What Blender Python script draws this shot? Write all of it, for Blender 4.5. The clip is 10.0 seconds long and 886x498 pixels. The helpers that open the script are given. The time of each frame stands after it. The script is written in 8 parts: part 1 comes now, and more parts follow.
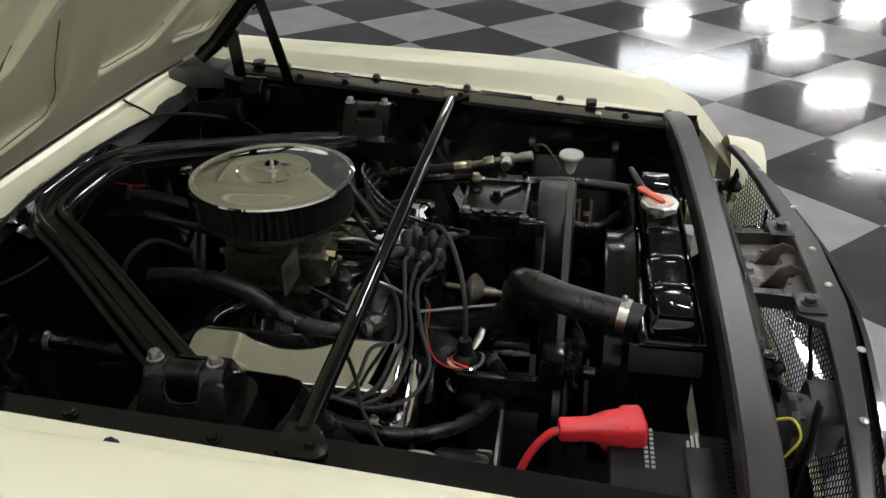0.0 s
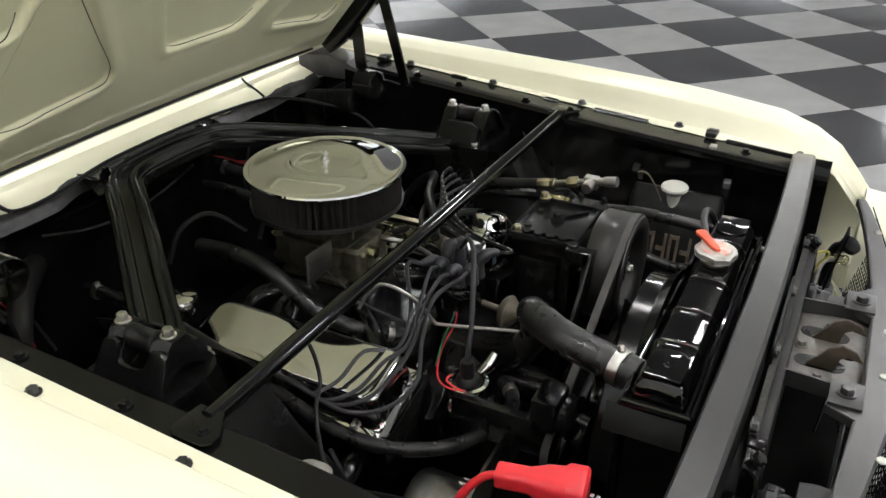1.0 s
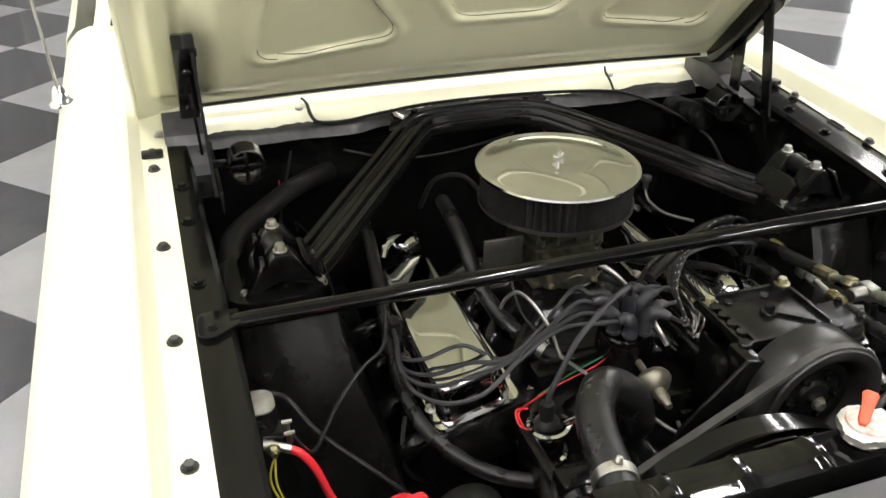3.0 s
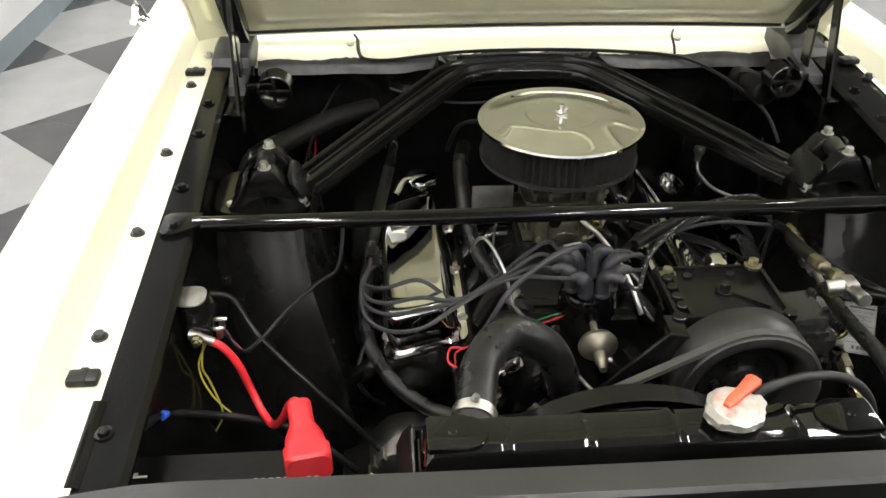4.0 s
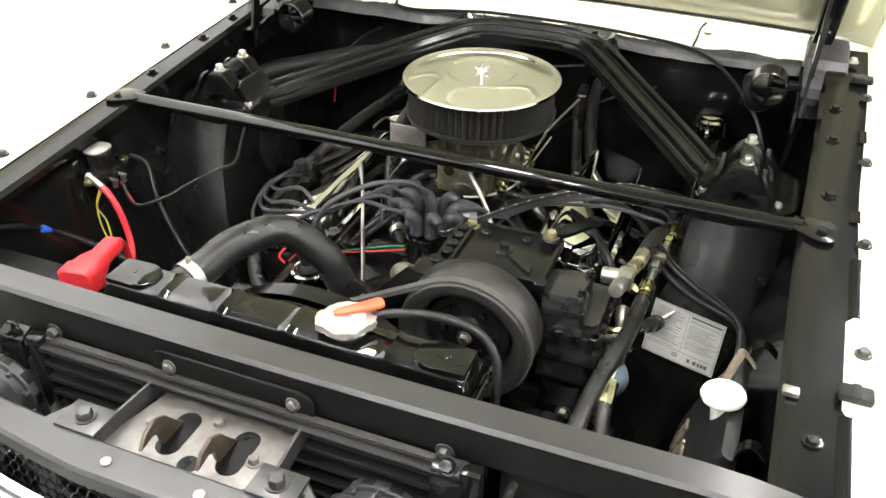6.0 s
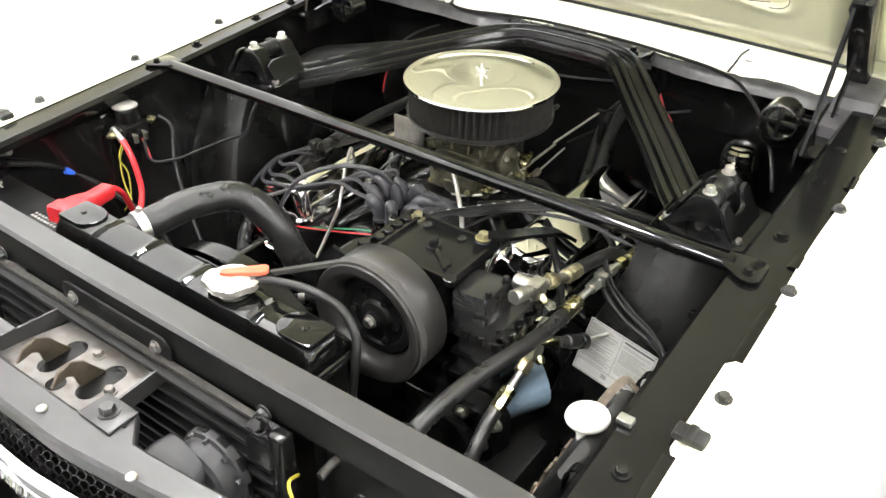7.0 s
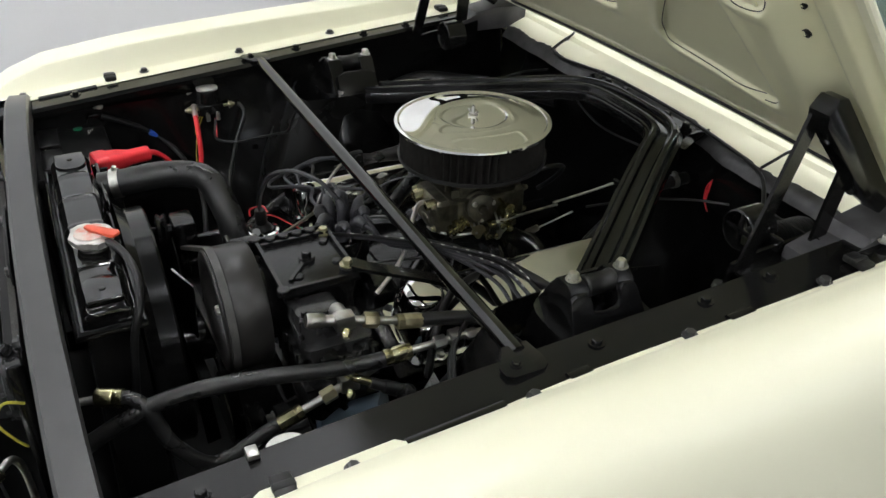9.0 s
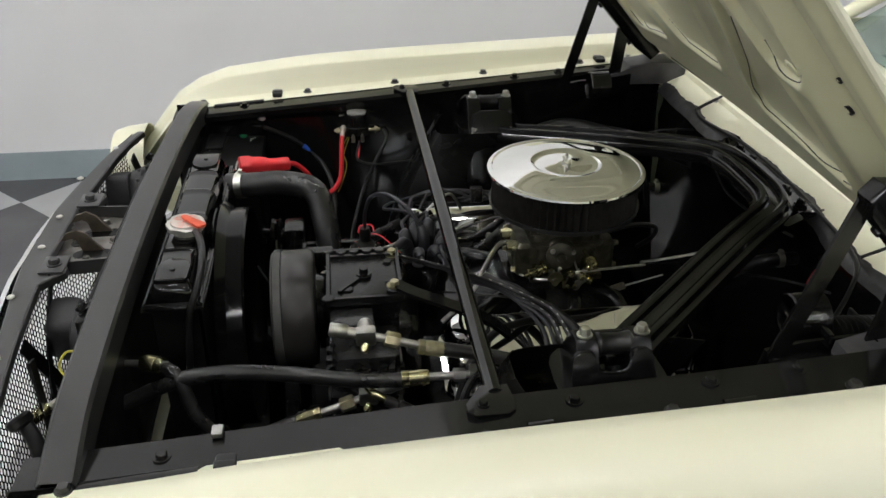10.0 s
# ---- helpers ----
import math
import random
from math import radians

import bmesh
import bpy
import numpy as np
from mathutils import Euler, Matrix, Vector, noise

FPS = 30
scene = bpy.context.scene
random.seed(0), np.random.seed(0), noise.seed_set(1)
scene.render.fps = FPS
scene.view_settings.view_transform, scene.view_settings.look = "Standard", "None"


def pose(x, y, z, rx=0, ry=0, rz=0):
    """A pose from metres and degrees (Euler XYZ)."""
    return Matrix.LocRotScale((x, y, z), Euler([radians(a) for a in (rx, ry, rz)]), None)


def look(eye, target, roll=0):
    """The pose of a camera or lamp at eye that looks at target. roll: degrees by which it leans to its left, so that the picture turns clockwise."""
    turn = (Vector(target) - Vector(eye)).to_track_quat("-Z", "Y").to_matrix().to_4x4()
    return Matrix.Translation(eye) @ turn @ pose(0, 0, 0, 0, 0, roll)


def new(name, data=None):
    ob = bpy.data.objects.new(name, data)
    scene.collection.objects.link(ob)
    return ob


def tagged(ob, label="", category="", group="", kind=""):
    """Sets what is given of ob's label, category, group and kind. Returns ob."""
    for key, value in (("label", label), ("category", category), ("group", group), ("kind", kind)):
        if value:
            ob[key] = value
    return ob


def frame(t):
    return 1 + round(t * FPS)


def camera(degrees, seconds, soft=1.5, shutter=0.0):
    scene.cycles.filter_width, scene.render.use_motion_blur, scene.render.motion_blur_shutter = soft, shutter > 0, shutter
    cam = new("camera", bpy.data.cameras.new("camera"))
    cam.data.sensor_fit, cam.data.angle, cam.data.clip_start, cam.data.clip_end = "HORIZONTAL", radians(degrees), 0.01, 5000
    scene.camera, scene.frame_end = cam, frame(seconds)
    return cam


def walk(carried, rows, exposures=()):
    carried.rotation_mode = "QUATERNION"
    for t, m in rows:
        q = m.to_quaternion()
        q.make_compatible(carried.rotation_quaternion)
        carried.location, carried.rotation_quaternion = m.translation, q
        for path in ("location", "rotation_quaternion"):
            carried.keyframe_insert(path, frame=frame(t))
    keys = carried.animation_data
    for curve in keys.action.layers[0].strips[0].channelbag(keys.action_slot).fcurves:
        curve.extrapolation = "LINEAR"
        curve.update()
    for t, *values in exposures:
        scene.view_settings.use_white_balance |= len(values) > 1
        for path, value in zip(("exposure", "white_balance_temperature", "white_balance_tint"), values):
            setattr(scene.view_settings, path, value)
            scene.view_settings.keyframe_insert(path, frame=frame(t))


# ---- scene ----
cam = camera(55.3, 10.0)
PATH = [
    (0, (-1.396, -0.289, 1.603), (0.329, -0.01, 0.631), -0.3),
    (0.5, (-1.319, -0.479, 1.594), (0.354, 0.037, 0.628), -0.2),
    (1, (-1.227, -0.624, 1.582), (0.336, 0.178, 0.626), -0.1),
    (1.5, (-1.1, -0.749, 1.575), (0.275, 0.35, 0.626), 0.3),
    (2, (-0.988, -0.863, 1.573), (0.135, 0.494, 0.625), 0.7),
    (2.2, (-0.942, -0.904, 1.569), (0.075, 0.536, 0.625), 0.8),
    (3.3, (-0.557, -1.08, 1.614), (-0.12, 0.584, 0.595), 0.5),
    (3.5, (-0.487, -1.104, 1.611), (-0.121, 0.572, 0.584), 0.5),
    (4, (-0.319, -1.174, 1.602), (-0.188, 0.499, 0.513), 0.6),
    (4.5, (-0.131, -1.219, 1.601), (-0.195, 0.454, 0.507), 0.6),
    (5, (0.086, -1.237, 1.598), (-0.151, 0.4, 0.474), 0.6),
    (5.5, (0.303, -1.239, 1.596), (-0.11, 0.365, 0.475), 0.5),
    (6, (0.515, -1.218, 1.592), (-0.089, 0.326, 0.474), 0.6),
    (6.2, (0.585, -1.199, 1.588), (-0.093, 0.317, 0.473), 0.7),
    (7.3, (0.979, -1.003, 1.592), (-0.1, 0.265, 0.484), 1.2),
    (7.5, (1.048, -0.955, 1.592), (-0.109, 0.243, 0.484), 1.1),
    (8, (1.212, -0.81, 1.597), (-0.067, 0.263, 0.495), 1.1),
    (8.5, (1.307, -0.642, 1.602), (-0.095, 0.274, 0.51), 1.0),
    (9, (1.379, -0.475, 1.611), (-0.141, 0.282, 0.554), 1.0),
    (9.5, (1.45, -0.326, 1.615), (-0.204, 0.136, 0.59), 0.7),
    (10, (1.512, -0.169, 1.62), (-0.221, 0.052, 0.646), 0.3),
]
walk(cam, [(t, look(eye, target, roll)) for t, eye, target, roll in PATH], exposures=((0.0, -0.57, 6420, 10), (0.5, -0.29, 6380, 10), (1.0, 0.0, 6420, 10), (1.5, 0.28, 6650, 10), (2.0, 0.54, 6560, 10), (3.5, 0.52, 6600, 10), (4.5, 0.92, 6550, 10), (5.2, 1.2, 6550, 10), (6.0, 1.52, 6550, 10), (7.5, 1.74, 6480, 10), (8.0, 1.24, 6520, 10), (8.2, 0.96, 6500, 10), (8.5, 0.36, 6450, 10), (9.0, -0.13, 6200, 10), (9.5, -0.34, 6280, 10), (10.0, -0.44, 6380, 10)))


# ---- world and light ----
world = bpy.data.worlds.new("room_world")
scene.world = world
world.use_nodes = True
world.node_tree.nodes["Background"].inputs[0].default_value = (0.75, 0.8, 0.85, 1)
world.node_tree.nodes["Background"].inputs[1].default_value = 0.02


# ---- materials ----
def mat(name, base, rough=0.5, metal=0.0, coat=0.0, spread=0.15, size=30.0, bump=0.1, grain=220.0, dirt=None, dirt_size=6.0, dirt_amount=0.4, rough_var=0.15, spec=0.5):
    """A surface with a base colour that varies at two scales, worn patches and a fine relief."""
    m = bpy.data.materials.new(name)
    m.use_nodes = True
    t = m.node_tree
    b = t.nodes["Principled BSDF"]
    b.inputs["Metallic"].default_value = metal
    b.inputs["Specular IOR Level"].default_value = spec
    b.inputs["Coat Weight"].default_value = coat
    b.inputs["Coat Roughness"].default_value = 0.06
    co = t.nodes.new("ShaderNodeNewGeometry")

    def noisy(scale, detail=4.0):
        n = t.nodes.new("ShaderNodeTexNoise")
        n.inputs["Scale"].default_value = scale
        n.inputs["Detail"].default_value = detail
        t.links.new(co.outputs["Position"], n.inputs["Vector"])
        return n.outputs["Fac"]

    def ranged(fac, a, c, lo=0.3, hi=0.7):
        r = t.nodes.new("ShaderNodeMapRange")
        r.inputs["From Min"].default_value, r.inputs["From Max"].default_value = lo, hi
        r.inputs["To Min"].default_value, r.inputs["To Max"].default_value = a, c
        t.links.new(fac, r.inputs["Value"])
        return r.outputs["Result"]

    def mixed(fac, a, c):
        x = t.nodes.new("ShaderNodeMix")
        x.data_type = "RGBA"
        t.links.new(fac, x.inputs["Factor"])
        for k, v in (("A", a), ("B", c)):
            s = [i for i in x.inputs if i.name == k and i.type == "RGBA"][0]
            if isinstance(v, tuple):
                s.default_value = (*v, 1)
            else:
                t.links.new(v, s)
        return [o for o in x.outputs if o.type == "RGBA"][0]

    lo = tuple(c * (1 - spread) for c in base)
    hi = tuple(min(1.0, c * (1 + spread)) for c in base)
    col = mixed(ranged(noisy(size), 0, 1), lo, hi)
    if dirt:
        col = mixed(ranged(noisy(dirt_size, 6.0), 0, dirt_amount, 0.45, 0.75), col, dirt)
    t.links.new(col, b.inputs["Base Color"])
    t.links.new(ranged(noisy(size * 0.6, 5.0), max(0.02, rough - rough_var * rough), min(1, rough + rough_var * rough)), b.inputs["Roughness"])
    if bump:
        k = t.nodes.new("ShaderNodeBump")
        k.inputs["Strength"].default_value = bump
        k.inputs["Distance"].default_value = 0.002
        t.links.new(noisy(grain, 3.0), k.inputs["Height"])
        t.links.new(k.outputs["Normal"], b.inputs["Normal"])
    return m


def glow(name, colour, strength):
    m = bpy.data.materials.new(name)
    m.use_nodes = True
    t = m.node_tree
    t.nodes.remove(t.nodes["Principled BSDF"])
    e = t.nodes.new("ShaderNodeEmission")
    e.inputs["Color"].default_value = (*colour, 1)
    e.inputs["Strength"].default_value = strength
    t.links.new(e.outputs[0], t.nodes["Material Output"].inputs["Surface"])
    return m


CREAM = mat("cream_car_paint", (0.80, 0.785, 0.60), 0.34, spread=0.01, size=3.0, bump=0.008, grain=90.0, rough_var=0.06)
CREAM_DULL = mat("cream_inner_paint", (0.76, 0.745, 0.515), 0.30, coat=0.35, spread=0.012, size=4.0, bump=0.02, grain=45.0, rough_var=0.06)
BLACK = mat("satin_black_paint", (0.0045, 0.0045, 0.0045), 0.15, spec=0.3, spread=0.3, size=25.0, bump=0.05, grain=60.0, dirt=(0.015, 0.0145, 0.0135), dirt_size=18.0, dirt_amount=0.2)
BLACK_FLAT = mat("flat_black_paint", (0.005, 0.005, 0.005), 0.42, spec=0.16, spread=0.3, size=20.0, bump=0.12, grain=120.0, dirt=(0.014, 0.0135, 0.0125), dirt_size=15.0, dirt_amount=0.25)
BLACK_GLOSS = mat("gloss_black_paint", (0.003, 0.003, 0.003), 0.06, spec=0.5, spread=0.3, size=12.0, bump=0.10, grain=28.0)
SEALER = mat("smeared_sealer", (0.030, 0.0295, 0.030), 0.34, spec=0.45, spread=0.4, size=35.0, bump=0.35, grain=70.0, dirt=(0.006, 0.006, 0.006), dirt_size=24.0, dirt_amount=0.9)
RELAY_TIN = mat("dull_relay_tin", (0.30, 0.295, 0.27), 0.42, metal=0.6, spread=0.25, size=50.0, bump=0.15, dirt=(0.12, 0.11, 0.09), dirt_size=40.0, dirt_amount=0.6)
COVER = mat("worn_grey_plastic", (0.075, 0.073, 0.078), 0.42, spec=0.4, spread=0.25, size=22.0, bump=0.15, grain=90.0, dirt=(0.02, 0.02, 0.02), dirt_size=18.0, dirt_amount=0.6)
CANISTER = mat("tan_zinc_can", (0.2232, 0.2046, 0.1612), 0.38, metal=0.75, spread=0.15, size=60.0, bump=0.1)
COMP = mat("worn_satin_compressor", (0.014, 0.014, 0.0142), 0.24, spec=0.55, spread=0.3, size=40.0, bump=0.15, grain=120.0, dirt=(0.05, 0.049, 0.047), dirt_size=30.0, dirt_amount=0.35)
BRACE = mat("glossy_chassis_black", (0.0045, 0.0045, 0.0045), 0.15, spec=0.42, spread=0.3, size=18.0, bump=0.05, grain=50.0, dirt=(0.02, 0.0195, 0.019), dirt_size=14.0, dirt_amount=0.15, rough_var=0.3)
SADDLE = mat("satin_saddle_black", (0.0045, 0.0045, 0.0047), 0.24, spec=0.32, spread=0.3, size=30.0, bump=0.12, grain=160.0, dirt=(0.02, 0.0195, 0.019), dirt_size=20.0, dirt_amount=0.25)
BLACK_CAST = mat("black_cast_metal", (0.005, 0.005, 0.005), 0.13, spec=0.36, spread=0.3, size=40.0, bump=0.3, grain=150.0, dirt=(0.03, 0.029, 0.028), dirt_size=30.0, dirt_amount=0.3)
BAR_GREY = mat("worn_grey_black_paint", (0.023, 0.0228, 0.0228), 0.33, spec=0.55, spread=0.12, size=14.0, bump=0.03, grain=140.0, dirt=(0.035, 0.0345, 0.033), dirt_size=9.0, dirt_amount=0.25, rough_var=0.08)
RUBBER = mat("black_rubber", (0.008, 0.008, 0.008), 0.36, spec=0.3, spread=0.25, size=40.0, bump=0.1, grain=400.0, dirt=(0.035, 0.035, 0.035), dirt_size=30.0, dirt_amount=0.25)
HOSE = mat("moulded_hose_rubber", (0.010, 0.010, 0.010), 0.30, spec=0.4, spread=0.3, size=30.0, bump=0.2, grain=350.0, dirt=(0.045, 0.044, 0.042), dirt_size=35.0, dirt_amount=0.3, rough_var=0.3)
CHROME = mat("chrome", (0.85, 0.85, 0.83), 0.05, metal=1.0, spread=0.04, size=20.0, bump=0.01, grain=40.0)
STEEL = mat("bare_steel", (0.66, 0.65, 0.60), 0.33, metal=1.0, spread=0.2, size=60.0, bump=0.1, grain=300.0, dirt=(0.16, 0.13, 0.09), dirt_size=50.0, dirt_amount=0.4)
ZINC = mat("yellow_zinc_steel", (0.42, 0.385, 0.25), 0.36, metal=1.0, spread=0.2, size=80.0, bump=0.08)
BRASS = mat("pale_gold_plate", (0.50, 0.465, 0.27), 0.24, metal=1.0, spread=0.15, size=60.0, bump=0.06)
ALU = mat("cast_aluminium", (0.42, 0.415, 0.385), 0.34, metal=1.0, spread=0.15, size=70.0, bump=0.15)
CARB = mat("dichromate_carburetor", (0.12, 0.114, 0.082), 0.36, metal=0.7, spread=0.3, size=60.0, bump=0.3, grain=300.0, dirt=(0.03, 0.027, 0.02), dirt_size=40.0, dirt_amount=1.0)
RED = mat("red_plastic", (0.70, 0.03, 0.04), 0.35, spread=0.08, size=20.0, bump=0.04)
ORANGE = mat("faded_orange_red_paint", (0.62, 0.085, 0.035), 0.5, spread=0.12, size=60.0, bump=0.05)
WIRE_GREY = mat("grey_wire_sheath", (0.0245, 0.0245, 0.0288), 0.5, spread=0.15, size=40.0, bump=0.05)
YELLOW = mat("yellow_wire", (0.46, 0.40, 0.05), 0.45, spread=0.1, bump=0.0)
BELT = mat("worn_belt_rubber", (0.05, 0.049, 0.046), 0.5, spec=0.3, spread=0.2, size=50.0, bump=0.15, grain=300.0)
PLEAT = mat("dusty_filter_paper", (0.022, 0.0205, 0.0185), 0.55, spec=0.25, spread=0.3, size=60.0, bump=0.1)
PANEL = mat("wheelhouse_black_paint", (0.005, 0.005, 0.0048), 0.28, spec=0.16, spread=0.3, size=12.0, bump=0.03, grain=40.0, dirt=(0.010, 0.0095, 0.009), dirt_size=9.0, dirt_amount=0.3, rough_var=0.2)
CAP_TIN = mat("worn_tin_cap", (0.62, 0.60, 0.56), 0.33, metal=0.85, spread=0.12, size=60.0, bump=0.1)
CAP_PRINT = mat("worn_red_print", (0.60, 0.52, 0.47), 0.42, metal=0.3, spread=0.1, size=60.0, bump=0.05, dirt=(0.66, 0.16, 0.09), dirt_size=55.0, dirt_amount=0.95)
DRUM = mat("satin_pulley_paint", (0.0204, 0.0195, 0.0187), 0.36, spec=0.4, spread=0.2, size=30.0, bump=0.04, grain=90.0, dirt=(0.03, 0.027, 0.024), dirt_size=20.0, dirt_amount=0.3)
BLUE = mat("blue_plastic", (0.03, 0.12, 0.65), 0.4, spread=0.1, bump=0.0)
GREEN = mat("green_plastic", (0.012, 0.20, 0.085), 0.4, spread=0.1, bump=0.0)
WHITE = mat("white_plastic", (0.56, 0.56, 0.51), 0.4, spread=0.05, size=20.0, bump=0.03)
PAPER = mat("worn_label_paper", (0.33, 0.33, 0.315), 0.5, spread=0.1, size=40.0, bump=0.05, dirt=(0.24, 0.23, 0.21), dirt_size=25.0, dirt_amount=0.5)
INK = mat("printed_ink", (0.05, 0.05, 0.05), 0.5, spread=0.1, bump=0.0)
CANBLUE = mat("pale_blue_grey_paint", (0.17, 0.235, 0.30), 0.3, coat=0.2, spread=0.08, size=20.0, bump=0.05)
WALL = mat("painted_wall", (0.74, 0.74, 0.75), 0.6, spread=0.03, size=2.0, bump=0.03, grain=120.0)
BASE = mat("grey_vinyl_skirting", (0.20, 0.24, 0.26), 0.35, spread=0.06, size=6.0, bump=0.02)
TILE_L = mat("light_grey_tile", (0.35, 0.35, 0.355), 0.09, spread=0.07, size=5.0, bump=0.02, grain=12.0, dirt=(0.30, 0.30, 0.29), dirt_size=3.0, dirt_amount=0.3)
TILE_D = mat("dark_grey_tile", (0.055, 0.055, 0.06), 0.09, spread=0.12, size=5.0, bump=0.02, grain=12.0, dirt=(0.11, 0.11, 0.11), dirt_size=3.0, dirt_amount=0.4)
GROUT = mat("tile_joint", (0.06, 0.06, 0.06), 0.6, bump=0.0)
CEIL = mat("ceiling_paint", (0.22, 0.22, 0.22), 0.8, spread=0.03, size=3.0, bump=0.05)
LAMP = glow("lamp_tube_glow", (1.0, 0.985, 0.95), 150.0)
WINDOW = glow("bright_window_glow", (0.95, 0.98, 1.0), 7.0)
# weak glow for wall panes added to brighten the floor's reflection
DIM_PANE = glow("added_dim_pane_glow", (0.95, 0.98, 1.0), 1.1)


# ---- building helpers ----
def part(name, bm, material, parent=None, label="", smooth=True, angle=40):
    """Links a bmesh in world coordinates as one mesh object under a thing or part."""
    me = bpy.data.meshes.new(name)
    bmesh.ops.recalc_face_normals(bm, faces=bm.faces)
    bm.to_mesh(me)
    bm.free()
    me.materials.append(material)
    if smooth:
        me.shade_smooth()
        me.set_sharp_from_angle(angle=radians(angle))
    ob = new(name, me)
    if parent:
        ob.parent = parent
        base = parent
        m = Matrix.Identity(4)
        while base:
            m = base.matrix_basis.inverted() @ m if base.parent is None else m
            base = base.parent
        ob.matrix_parent_inverse = m if parent.parent is None else Matrix.Identity(4)
    if label:
        ob["label"] = label
    return ob


def thing(name, at, label, category, group="", kind=""):
    ob = new(name)
    ob.location = at
    ob.empty_display_size = 0.05
    return tagged(ob, label, category, group, kind)


def box(bm, x0, x1, y0, y1, z0, z1, bevel=0.0, m=None):
    r = bmesh.ops.create_cube(bm, size=1.0)
    bmesh.ops.scale(bm, vec=(x1 - x0, y1 - y0, z1 - z0), verts=r["verts"])
    bmesh.ops.translate(bm, vec=((x0 + x1) / 2, (y0 + y1) / 2, (z0 + z1) / 2), verts=r["verts"])
    vs = r["verts"]
    if bevel:
        es = list({e for v in vs for e in v.link_edges})
        out = bmesh.ops.bevel(bm, geom=es, offset=bevel, segments=2, affect="EDGES", profile=0.5)
        vs = list({v for f in out["faces"] for v in f.verts} | {v for v in vs if v.is_valid})
    if m:
        bmesh.ops.transform(bm, matrix=m, verts=vs)
    return bm


def frame_of(d):
    d = Vector(d).normalized()
    up = Vector((0, 0, 1)) if abs(d.z) < 0.9 else Vector((0, 1, 0))
    a = d.cross(up).normalized()
    return a, d.cross(a).normalized(), d


def lathe(bm, centre, axis, profile, seg=32):
    """Turns (radius, height) pairs about an axis through centre."""
    a, b, d = frame_of(axis)
    c = Vector(centre)
    rings = []
    for r, h in profile:
        if r < 1e-5:
            rings.append([bm.verts.new(c + d * h)])
        else:
            rings.append([bm.verts.new(c + d * h + (a * math.cos(2 * math.pi * i / seg) + b * math.sin(2 * math.pi * i / seg)) * r) for i in range(seg)])
    for p, q in zip(rings, rings[1:]):
        for i in range(seg):
            j = (i + 1) % seg
            if len(p) == 1 and len(q) == 1:
                continue
            if len(p) == 1:
                bm.faces.new((p[0], q[j], q[i]))
            elif len(q) == 1:
                bm.faces.new((p[i], p[j], q[0]))
            else:
                bm.faces.new((p[i], p[j], q[j], q[i]))
    return bm


def cyl(bm, p0, p1, r, seg=20, r2=None, edge=0.0):
    p0, p1 = Vector(p0), Vector(p1)
    h = (p1 - p0).length
    r2 = r if r2 is None else r2
    e = min(edge, r * 0.5, r2 * 0.5, h * 0.4)
    prof = [(0, 0), (r - e, 0), (r, e), (r2, h - e), (r2 - e, h), (0, h)] if e else [(0, 0), (r, 0), (r2, h), (0, h)]
    return lathe(bm, p0, p1 - p0, prof, seg)


def glide(points, n=8):
    """A smooth line through points."""
    ps = [Vector(p) for p in points]
    if len(ps) < 3:
        return ps
    out = []
    for i in range(len(ps) - 1):
        a, b, c, d = ps[max(0, i - 1)], ps[i], ps[i + 1], ps[min(len(ps) - 1, i + 2)]
        for k in range(n):
            t = k / n
            out.append(0.5 * ((2 * b) + (c - a) * t + (2 * a - 5 * b + 4 * c - d) * t * t + (3 * b - a - 3 * c + d) * t ** 3))
    return out + [ps[-1]]


def tube(bm, points, r, seg=10, n=8, shape=None, up=None):
    """Sweeps a round section, or a section of (across, up) pairs, along a smooth line. r may be a list, from start to end."""
    ps = glide(points, n)
    prev = None
    rings = []
    for i, p in enumerate(ps):
        d = (ps[min(i + 1, len(ps) - 1)] - ps[max(i - 1, 0)]).normalized()
        if prev is None:
            ref = Vector(up) if up else (Vector((0, 0, 1)) if abs(d.z) < 0.9 else Vector((0, 1, 0)))
        else:
            ref = Vector(up) if up else prev
        b = (ref - d * ref.dot(d)).normalized()
        a = d.cross(b)
        prev = b
        if shape:
            rings.append([bm.verts.new(p + a * u + b * v) for u, v in shape])
        else:
            rr = r if not isinstance(r, (list, tuple)) else np.interp(i / (len(ps) - 1), np.linspace(0, 1, len(r)), r)
            rings.append([bm.verts.new(p + (a * math.cos(2 * math.pi * k / seg) + b * math.sin(2 * math.pi * k / seg)) * float(rr)) for k in range(seg)])
    for p, q in zip(rings, rings[1:]):
        for i in range(len(p)):
            j = (i + 1) % len(p)
            bm.faces.new((p[i], p[j], q[j], q[i]))
    bm.faces.new(rings[0][::-1])
    bm.faces.new(rings[-1])
    return bm


def prism(bm, outline, axis, lo, hi, bevel=0.0):
    """Pushes a closed outline of two coordinates along the axis x, y or z from lo to hi."""
    def at(u, v, w):
        return {"x": (w, u, v), "y": (u, w, v), "z": (u, v, w)}[axis]
    a = [bm.verts.new(at(u, v, lo)) for u, v in outline]
    b = [bm.verts.new(at(u, v, hi)) for u, v in outline]
    fs = [bm.faces.new(a[::-1]), bm.faces.new(b)]
    n = len(a)
    for i in range(n):
        fs.append(bm.faces.new((a[i], a[(i + 1) % n], b[(i + 1) % n], b[i])))
    if bevel:
        es = list({e for f in fs[:2] for e in f.edges})
        bmesh.ops.bevel(bm, geom=es, offset=bevel, segments=2, affect="EDGES", profile=0.5)
    return bm


